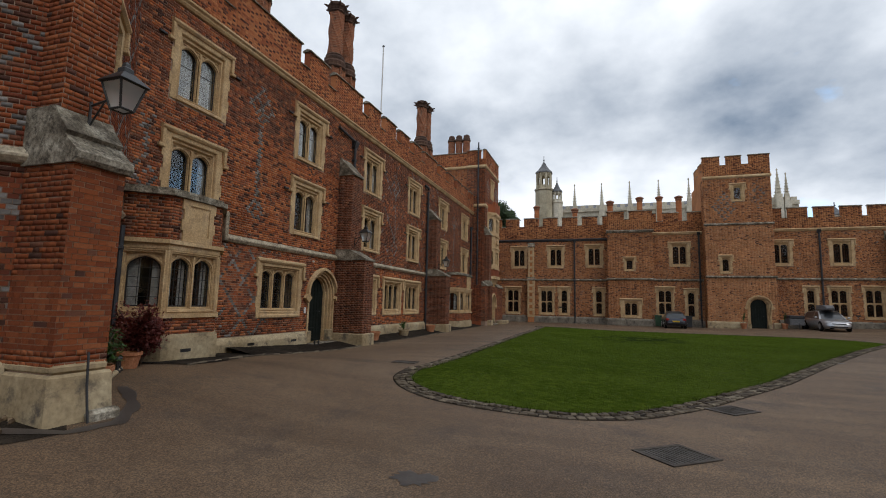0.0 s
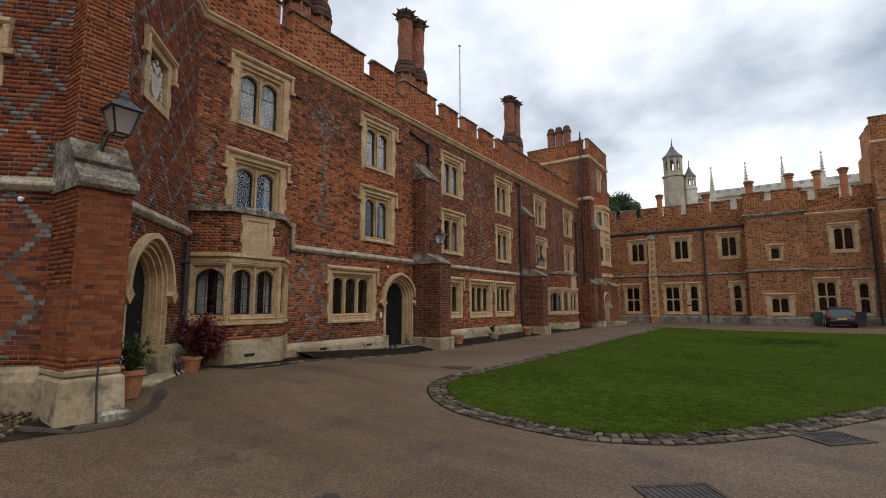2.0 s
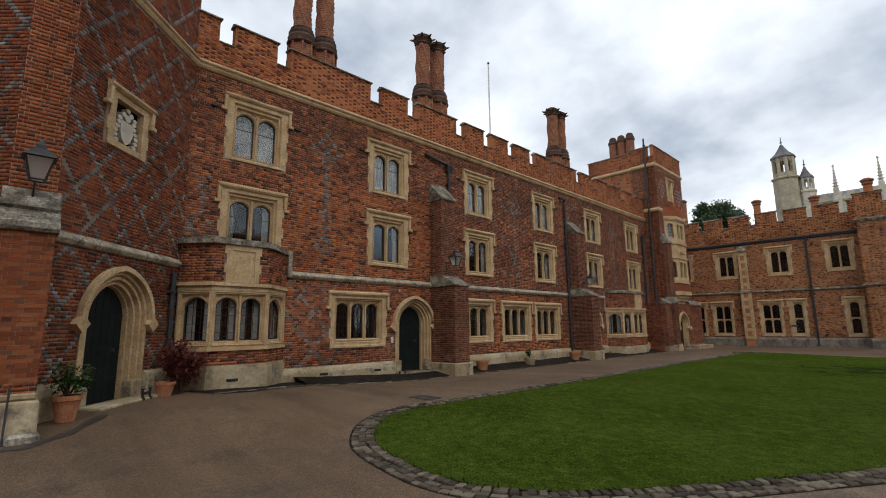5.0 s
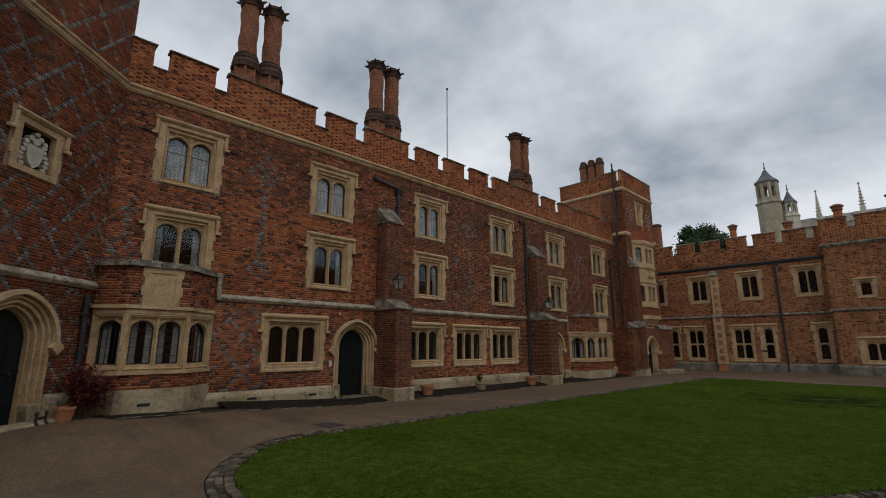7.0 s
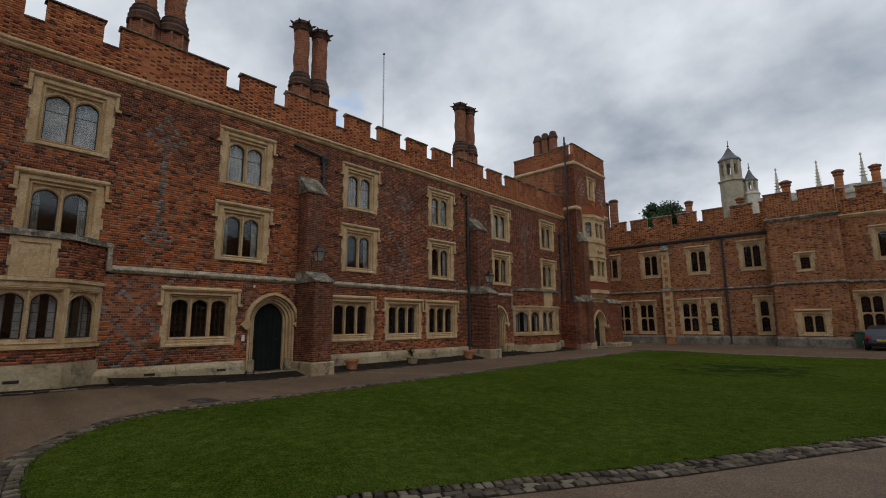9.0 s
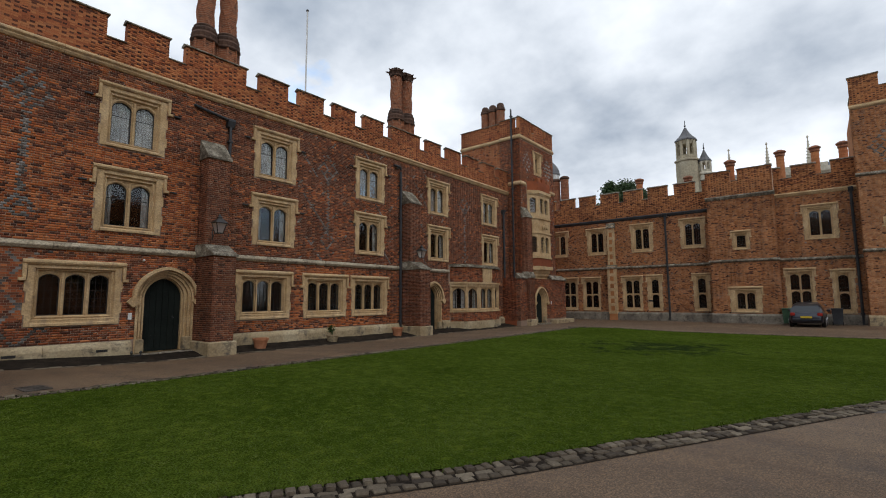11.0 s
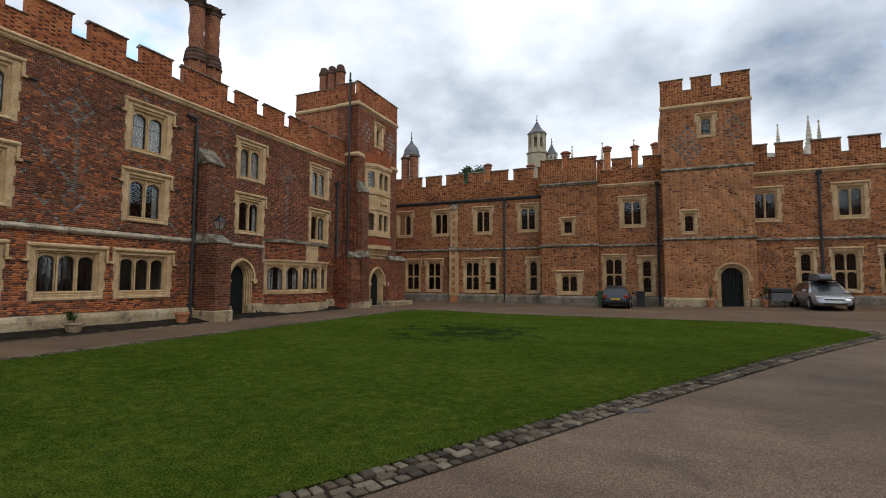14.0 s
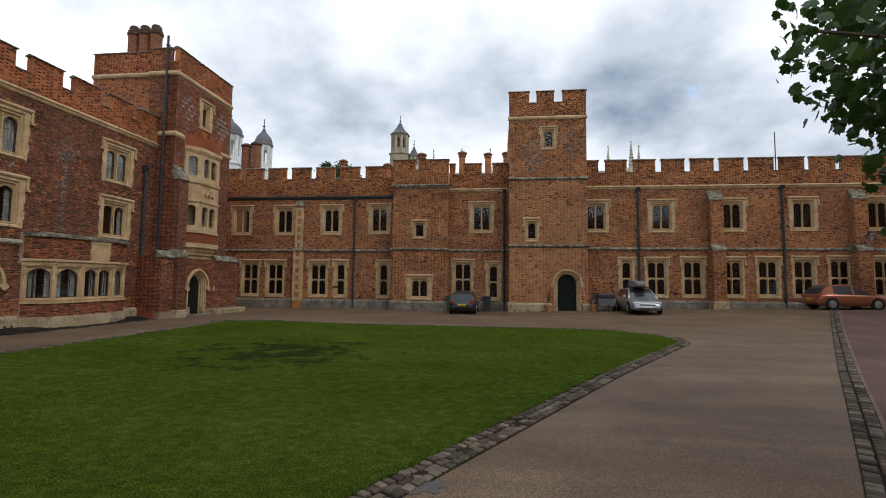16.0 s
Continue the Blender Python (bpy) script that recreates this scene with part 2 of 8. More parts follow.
M["grass"] = two_scale("mown_grass", (0.032, 0.05, 0.006), (0.041, 0.061, 0.008), (0.053, 0.075, 0.011), 0.45, 45, 0.95, 1.0, 0.03, None, grain=(0.3, 1.8))
patchy_turf(M["grass"])
M["grass"].node_tree.nodes["Principled BSDF"].inputs["Specular IOR Level"].default_value = 0.0
M["blade"] = two_scale("grass_blades", (0.04, 0.066, 0.005), (0.056, 0.084, 0.008), (0.1, 0.115, 0.022), 2.0, 30, 0.8)
M["sett"] = brick_mat("granite_setts", [(0.0, (0.048, 0.038, 0.029)), (0.5, (0.098, 0.078, 0.056)), (1.0, (0.19, 0.158, 0.115))])
M["lead"] = two_scale("dark_lead_pipe", (0.014, 0.015, 0.017), (0.026, 0.028, 0.032), (0.045, 0.048, 0.054), 1.5, 20, 0.6)
M["iron"] = two_scale("black_iron", (0.01, 0.01, 0.01), (0.018, 0.018, 0.018), (0.03, 0.03, 0.03), 3, 30, 0.45, 0.2)
M["cast_iron"] = two_scale("rusty_cast_iron", (0.04, 0.033, 0.028), (0.07, 0.06, 0.052), (0.11, 0.095, 0.082), 4, 40, 0.8)
M["door"] = two_scale("dark_painted_oak", (0.006, 0.009, 0.008), (0.01, 0.014, 0.012), (0.017, 0.022, 0.019), 1.5, 12, 0.7, 0.3)
# near-black colour carries the shade of unlit rooms and of the crest's hollow
M["dark"] = two_scale("painted_shade_black", (0.008, 0.007, 0.006), (0.014, 0.012, 0.011), (0.022, 0.02, 0.018), 1, 9, 0.95)
M["curtain"] = two_scale("grey_net_curtain", (0.2, 0.19, 0.19), (0.32, 0.3, 0.29), (0.42, 0.4, 0.39), 2.0, 10, 0.95)
M["roof"] = two_scale("lead_roof", (0.1, 0.1, 0.105), (0.14, 0.14, 0.145), (0.19, 0.19, 0.195), 0.5, 8, 0.7)
M["terracotta"] = two_scale("terracotta", (0.3, 0.12, 0.06), (0.42, 0.18, 0.09), (0.5, 0.25, 0.14), 5, 40, 0.85)
M["white"] = two_scale("white_paint", (0.55, 0.55, 0.53), (0.68, 0.68, 0.66), (0.78, 0.78, 0.76), 2, 30, 0.5, 0.1)


def glass_mat():
    m, nt, b = mat("old_window_glass", 0.04)
    b.inputs["Base Color"].default_value = (0.9, 0.95, 0.95, 1)
    b.inputs["Transmission Weight"].default_value = 1.0
    b.inputs["IOR"].default_value = 1.5
    n = noise_node(nt, 4.0, 2)
    bump(nt, b, n.outputs["Fac"], 0.08, 0.02)
    return m


M["glass"] = glass_mat()


# ---- shape helpers ----
def mesh_of(bm, name, mats, smooth=False, recalc=True):
    if recalc:
        bmesh.ops.recalc_face_normals(bm, faces=bm.faces)
    me = bpy.data.meshes.new(name)
    bm.to_mesh(me)
    bm.free()
    for m in (mats if isinstance(mats, (list, tuple)) else [mats]):
        me.materials.append(m)
    if smooth:
        for p in me.polygons:
            p.use_smooth = True
    return me


def part(name, bm, material, parent=None, label="", smooth=False, recalc=True):
    ob = new(name, mesh_of(bm, name, material, smooth, recalc))
    ob.parent = parent
    return tagged(ob, label)


def box(bm, x0, x1, y0, y1, z0, z1, bevel=0.0):
    vs = [bm.verts.new((x, y, z)) for x in (x0, x1) for y in (y0, y1) for z in (z0, z1)]
    fs = [bm.faces.new([vs[i] for i in f]) for f in ((0, 1, 3, 2), (4, 6, 7, 5), (0, 4, 5, 1), (2, 3, 7, 6), (0, 2, 6, 4), (1, 5, 7, 3))]
    if bevel:
        es = {e for f in fs for e in f.edges}
        bmesh.ops.bevel(bm, geom=list(es), offset=bevel, segments=1, affect="EDGES")


def boxm(*a, bevel=0.0):
    bm = bmesh.new()
    box(bm, *a, bevel=bevel)
    return bm


def sweep(bm, profile, u0, u1):
    """Extrudes a closed (y, z) outline along x."""
    a = [bm.verts.new((u0, y, z)) for y, z in profile]
    b = [bm.verts.new((u1, y, z)) for y, z in profile]
    n = len(profile)
    for i in range(n):
        bm.faces.new((a[i], a[(i + 1) % n], b[(i + 1) % n], b[i]))
    bm.faces.new(a[::-1])
    bm.faces.new(b)


def prism(bm, outline, z0, z1):
    """Extrudes a closed (x, y) outline upwards."""
    a = [bm.verts.new((x, y, z0)) for x, y in outline]
    b = [bm.verts.new((x, y, z1)) for x, y in outline]
    n = len(outline)
    for i in range(n):
        bm.faces.new((a[i], a[(i + 1) % n], b[(i + 1) % n], b[i]))
    bm.faces.new(a[::-1])
    bm.faces.new(b)


def lathe(bm, rings, sides=12, x=0.0, y=0.0, twist=0.0, phase=0.0):
    """Rings of (radius, z), turned about a vertical axis."""
    rows = []
    for k, (r, z) in enumerate(rings):
        a0 = phase + twist * k
        rows.append([bm.verts.new((x + r * math.cos(a0 + 2 * math.pi * i / sides), y + r * math.sin(a0 + 2 * math.pi * i / sides), z)) for i in range(sides)])
    for a, b in zip(rows, rows[1:]):
        for i in range(sides):
            bm.faces.new((a[i], a[(i + 1) % sides], b[(i + 1) % sides], b[i]))
    bm.faces.new(rows[0][::-1])
    bm.faces.new(rows[-1])


def tube(bm, pts, r, sides=8):
    """A round bar along a line of points."""
    pts = [Vector(p) for p in pts]
    rows = []
    for i, p in enumerate(pts):
        d = (pts[min(i + 1, len(pts) - 1)] - pts[max(i - 1, 0)]).normalized()
        s = d.cross(Vector((0, 0, 1)) if abs(d.z) < 0.9 else Vector((1, 0, 0))).normalized()
        t = d.cross(s)
        rows.append([bm.verts.new(p + r * (math.cos(2 * math.pi * k / sides) * s + math.sin(2 * math.pi * k / sides) * t)) for k in range(sides)])
    for a, b in zip(rows, rows[1:]):
        for i in range(sides):
            bm.faces.new((a[i], a[(i + 1) % sides], b[(i + 1) % sides], b[i]))
    bm.faces.new(rows[0][::-1])
    bm.faces.new(rows[-1])


def plate(bm, outer, holes, y0, y1):
    """A slab in the (x, z) plane from y0 to y1, with holes through it."""
    from mathutils.geometry import tessellate_polygon
    loops = [outer] + holes
    flat = [Vector((x, z, 0)) for lp in loops for x, z in lp]
    tris = tessellate_polygon([[Vector((x, z, 0)) for x, z in lp] for lp in loops])
    f = [bm.verts.new((p.x, y0, p.y)) for p in flat]
    b = [bm.verts.new((p.x, y1, p.y)) for p in flat]
    for t in tris:
        try:
            bm.faces.new([f[i] for i in t])
            bm.faces.new([b[i] for i in reversed(t)])
        except ValueError:
            pass
    k = 0
    for lp in loops:
        n = len(lp)
        for i in range(n):
            j = (i + 1) % n
            bm.faces.new((f[k + i], f[k + j], b[k + j], b[k + i]))
        k += n


def rect(x0, x1, z0, z1):
    return [(x0, z0), (x1, z0), (x1, z1), (x0, z1)]


def arched(x0, x1, z0, z1, rise, seg=10, point=0.0):
    """An opening with an arched head; point lifts the crown into a four-centred arch."""
    c, w, zs = (x0 + x1) / 2, (x1 - x0) / 2, z1 - rise
    pts = [(x0, z0), (x1, z0)]
    for i in range(seg + 1):
        a = math.pi * i / seg
        s = math.sin(a)
        pts.append((c + w * math.cos(a), zs + rise * ((1 - point) * s + point * (1 - abs(math.cos(a))) ** 0.75)))
    return pts


def facade(x, y, turn):
    """Local frame of a wall: x along it, y into it, z up."""
    return pose(x, y, 0, 0, 0, turn)


FA, FB = facade(0, 0, 90), facade(0, 48.15, 0)      # west range (faces +x), north range (faces -y)
FR, FN = facade(3.165, 5.035, 135), facade(3.165, 5.035, 45)   # corner block: door wall and front wall


def ground_z(x, y):
    def s(v):
        v = min(1.0, max(0.0, v))
        return v * v * (3 - 2 * v)
    return 0.3 * s((16 - y) / 8) * s((6.5 - x) / 4.5) + 0.17 * math.exp(-((x - 5.8) / 2.6) ** 2) * s((y - 8) / 4) * s((42 - y) / 8) + 0.028 * min(30.0, max(0.0, x - 17.5)) * s((y - 36) / 10)


# ---- brickwork ----
PITCH = 0.0668
SINGLES = []


def net(period=0.92, half=0.058):
    """Lines of a diaper net, a quarter brick sideways with each course."""
    def test(c, z):
        p, q = (c + z * 0.86) % period, (c - z * 0.86) % period
        return min(p, period - p) < half or min(q, period - q) < half
    return test


def crowned_stems(spots):
    """Upright lines of grey headers that end in a net of lozenges: (u, foot, top, half width of the head)."""
    fine = net(0.46, 0.05)

    def test(c, z):
        for u, z0, z1, w in spots:
            zh = z1 - w * 1.1
            if abs(c - u) < 0.06 and z0 < z < zh:
                return True
            if abs(c - u) / w + abs(z - zh) / (w * 1.2) < 1 and fine(c - u, z - zh):
                return True
            if abs(abs(c - u) / 0.4 + abs(z - z0) / 0.45 - 0.85) < 0.16:
                return True
        return False
    return test


def arch_half(z, half, top, rise, point):
    """Half width of an arched opening at height z over its foot; 0 above its crown."""
    if z < top - rise:
        return half
    if z >= top:
        return 0.0
    lo, hi = 0.0, math.pi / 2
    for _ in range(18):
        a = (lo + hi) / 2
        h = (1 - point) * math.sin(a) + point * (1 - math.cos(a)) ** 0.75
        lo, hi = (a, hi) if rise * h < z - (top - rise) else (lo, a)
    return half * math.cos(lo)


class Bricks:
    """Collects bricks of one wall in its local frame and makes one mesh of them."""

    def __init__(self, seed=1):
        self.v, self.m, self.rng = [], [], random.Random(seed)

    def face(self, u0, u1, z0, z1, holes=(), y=0.0, axis="x", diaper=0.0, dark=0.1, marks=None, pair=(0, 1), arches=(), zones=None, flemish=0.0):
        """Bricks over a rectangle of wall face at depth y (front faces -y). diaper: chance that a header on the marked lines is
        a grey one; arches: openings with curved heads; zones: picks another brick for parts of the wall; flemish: share of burnt headers."""
        rng, row = self.rng, int(math.floor(z0 / PITCH))
        marks = marks or net()
        while True:
            za, zb = row * PITCH + 0.005, (row + 1) * PITCH - 0.005
            row += 1
            if za >= z1 - 0.01:
                break
            za, zb = max(za, z0), min(zb, z1)
            if zb - za < 0.012:
                continue
            zc = (za + zb) / 2
            cuts = [(h[0], h[1]) for h in holes if h[2] < zb and h[3] > za]
            for uc, zt, half, top, rise, point in arches:
                w = arch_half(zc - zt, half, top, rise, point)
                if w > 0:
                    cuts.append((uc - w, uc + w))
            cuts.sort()
            free, a = [], u0
            for c0, c1 in cuts:
                if c0 > a:
                    free.append((a, min(c0, u1)))
                a = max(a, c1)
            if a < u1:
                free.append((a, u1))
            head = row % 2
            if flemish:
                lay, shift = (0.23, 0.115), 0.1725 * head
            else:
                lay, shift = ((0.115,), 0.0575) if head else ((0.23,), 0.0)
            for f0, f1 in free:
                x = math.floor((f0 - shift) / sum(lay)) * sum(lay) + shift
                k = 0
                while x < f1:
                    step = lay[k % len(lay)]
                    a, b = max(x + 0.005, f0), min(x + step - 0.005, f1)
                    x += step
                    k += 1
                    if b - a < 0.02:
                        continue
                    c = (a + b) / 2
                    bits = [(a, b)]
                    if diaper and b - a > 0.17 and (marks(c - 0.0575, zc) or marks(c + 0.0575, zc)):
                        bits = [(a, c - 0.004), (c + 0.004, b)]
                    for a, b in bits:
                        c, mi = (a + b) / 2, pair[0]
                        if zones:
                            mi = zones(c, zc, rng, mi)
                        burnt = flemish if flemish and step < 0.2 else dark
                        if rng.random() < burnt:
                            mi = -1
                        if diaper and b - a < 0.17 and marks(c, zc) and rng.random() < diaper:
                            mi = pair[1]
                        d, j = 0.003 + 0.005 * rng.random(), 0.003
                        self.add(a + rng.uniform(-j, j), b + rng.uniform(-j, j), za + rng.uniform(-j, j), zb + rng.uniform(-j, j), y, d, axis, mi)

    def add(self, a, b, za, zb, y, d, axis, mi):
        if axis == "x":
            self.v.append([(a, y - d, za), (b, y - d, za), (b, y - d, zb), (a, y - d, zb), (a, y, za), (b, y, za), (b, y, zb), (a, y, zb)])
        else:
            s = 1 if y > 0 else -1
            x = axis
            self.v.append([(x + s * d, a, za), (x + s * d, b, za), (x + s * d, b, zb), (x + s * d, a, zb), (x, a, za), (x, b, za), (x, b, zb), (x, a, zb)])
            if s < 0:
                self.v[-1] = [self.v[-1][i] for i in (1, 0, 3, 2, 5, 4, 7, 6)]
        self.m.append(mi)

    def cheek(self, x, sign, y0, y1, z0, z1, **kw):
        """Bricks on a cheek at x that faces along sign, from y0 to y1."""
        before = len(self.v)
        self.face(y0, y1, z0, z1, axis="x", **kw)
        for i in range(before, len(self.v)):
            out = []
            for (a, yy, z) in self.v[i]:
                out.append((x - sign * yy, a, z))
            self.v[i] = out if sign > 0 else [out[k] for k in (1, 0, 3, 2, 5, 4, 7, 6)]

    def lattice(self, cu, cz, w, h, mi, step=0.46, thick=0.055, chance=0.9):
        """Picks out a crossed lozenge pattern in another brick."""
        for i, v in enumerate(self.v):
            du, dz = (v[0][0] + v[1][0]) / 2 - cu, (v[0][2] + v[2][2]) / 2 - cz
            if abs(du) / w + abs(dz) / h < 1 and abs(v[1][0] - v[0][0]) > 0.01:
                p, q = (du + dz * 0.8) % step, (du - dz * 0.8) % step
                if (min(p, step - p) < thick or min(q, step - q) < thick) and self.rng.random() < chance:
                    self.m[i] = mi

    def build(self, name, mats, parent, label="", single=0, near=(0, 0, 0)):
        """One joined mesh; the `single` bricks nearest to a spot of the wall stay pieces of their own."""
        mats = list(mats) + [M["burnt"]]
        self.m = [len(mats) - 1 if m < 0 else m for m in self.m]
        if single:
            spot = np.array(near)
            order = [int(i) for i in np.argsort(((np.array(self.v)[:, 0] - spot) ** 2).sum(1))[:single]]
            SINGLES.append((parent, [(self.v[i], mats[self.m[i]]) for i in order]))
            gone = set(order)
            self.v = [v for i, v in enumerate(self.v) if i not in gone]
            self.m = [m for i, m in enumerate(self.m) if i not in gone]
        n = len(self.v)
        verts = np.array(self.v, dtype=np.float32).reshape(-1, 3)
        quad = np.array([(0, 1, 2, 3), (0, 3, 7, 4), (1, 5, 6, 2), (3, 2, 6, 7), (0, 4, 5, 1)], dtype=np.int32)
        faces = (np.arange(n, dtype=np.int32)[:, None, None] * 8 + quad).reshape(-1)
        me = bpy.data.meshes.new(name)
        me.vertices.add(n * 8)
        me.vertices.foreach_set("co", verts.ravel())
        me.loops.add(n * 20)
        me.loops.foreach_set("vertex_index", faces)
        me.polygons.add(n * 5)
        me.polygons.foreach_set("loop_start", np.arange(0, n * 20, 4, dtype=np.int32))
        me.polygons.foreach_set("material_index", np.repeat(np.array(self.m, dtype=np.int32), 5))
        for m in mats:
            me.materials.append(m)
        me.update(calc_edges=True)
        ob = new(name, me)
        ob.parent = parent
        return tagged(ob, label, kind="stuff")


def wall_core(name, frame_m, u0, u1, z0, z1, holes, thick=0.5, material=None, label=""):
    """A wall of real thickness with openings right through it."""
    us = sorted({u0, u1, *[min(max(v, u0), u1) for h in holes for v in h[:2]]})
    zs = sorted({z0, z1, *[min(max(v, z0), z1) for h in holes for v in h[2:4]]})
    bm = bmesh.new()
    solid = {}
    for i in range(len(us) - 1):
        for k in range(len(zs) - 1):
            c, z = (us[i] + us[i + 1]) / 2, (zs[k] + zs[k + 1]) / 2
            solid[i, k] = not any(h[0] < c < h[1] and h[2] < z < h[3] for h in holes)
    vert = {}

    def V(i, j, k):
        if (i, j, k) not in vert:
            vert[i, j, k] = bm.verts.new((us[i], thick * j, zs[k]))
        return vert[i, j, k]
    for (i, k), s in solid.items():
        if not s:
            continue
        for j in (0, 1):
            bm.faces.new((V(i, j, k), V(i + 1, j, k), V(i + 1, j, k + 1), V(i, j, k + 1)))
        for di, dk, e in ((-1, 0, ((i, k), (i, k + 1))), (1, 0, ((i + 1, k), (i + 1, k + 1))), (0, -1, ((i, k), (i + 1, k))), (0, 1, ((i, k + 1), (i + 1, k + 1)))):
            if not solid.get((i + di, k + dk), False):
                (a, b), (c, d) = e
                bm.faces.new((V(a, 0, b), V(c, 0, d), V(c, 1, d), V(a, 1, b)))
    ob = part(name, bm, material or M["mortar"])
    ob.matrix_world = frame_m
    return tagged(ob, label, "wall", kind="structure")


# ---- windows and doors ----
def toothed(W, H, tooth=0.055, rise=0.31):
    """Outline of a stone surround with long and short jamb blocks."""
    left, right, z, k = [], [], 0.0, 0
    while z < H - 0.05:
        zt = min(z + rise, H)
        e = tooth if k % 2 else 0.0
        left += [(-W / 2 - e, z), (-W / 2 - e, zt)]
        right += [(W / 2 + e, z), (W / 2 + e, zt)]
        z, k = zt, k + 1
    return right + left[::-1]


def moulding_ring(bm, x0, x1, z0, z1, steps, top=1.0, foot=1.0):
    """A moulded frame round a rectangle: steps of (distance outwards, depth), joined into a closed ring."""
    loops = []
    for e, y in steps:
        loops.append([bm.verts.new(p) for p in ((x0 - e, y, z0 - e * foot), (x1 + e, y, z0 - e * foot), (x1 + e, y, z1 + e * top), (x0 - e, y, z1 + e * top))])
    for a, b in zip(loops, loops[1:] + loops[:1]):
        for i in range(4):
            j = (i + 1) % 4
            bm.faces.new((a[i], a[j], b[j], b[i]))


CASEMENT = ((0.14, 0.2), (0.14, -0.012), (0.122, -0.03), (0.104, -0.012), (0.094, 0.045), (0.07, 0.045), (0.06, 0.026), (0.042, 0.026), (0.012, 0.11), (0.012, 0.2))


def spandrels(a, b, g1, rise):
    """Sunk triangles over an arched light, one on each side."""
    lw = b - a
    return [[(a - 0.02, g1 + 0.05), (a - 0.02, g1 - 0.5 * rise), (a + 0.27 * lw, g1 + 0.05)],
            [(b + 0.02, g1 + 0.05), (b - 0.27 * lw, g1 + 0.05), (b + 0.02, g1 - 0.5 * rise)]]


def hood_mould(W, H, drop, parent, proud=0.10):
    bm = bmesh.new()
    e = W / 2 + 0.07
    prof = [(0.0, H - 0.02), (-proud * 0.6, H + 0.0), (-proud, H + 0.05), (-proud, H + 0.10), (0.0, H + 0.15)]
    sweep(bm, prof, -e - 0.05, e + 0.05)
    for s in (-1, 1):
        box(bm, min(s * e - 0.045, s * e + 0.045), max(s * e - 0.045, s * e + 0.045), -proud * 0.9, 0.0, H - drop, H, 0.012)
        box(bm, min(s * e - 0.04, s * (e + 0.12)), max(s * e + 0.04, s * (e + 0.12)), -proud * 0.95, 0.0, H - drop - 0.09, H - drop, 0.012)
    return part("hood_mould", bm, M["stone"], parent)


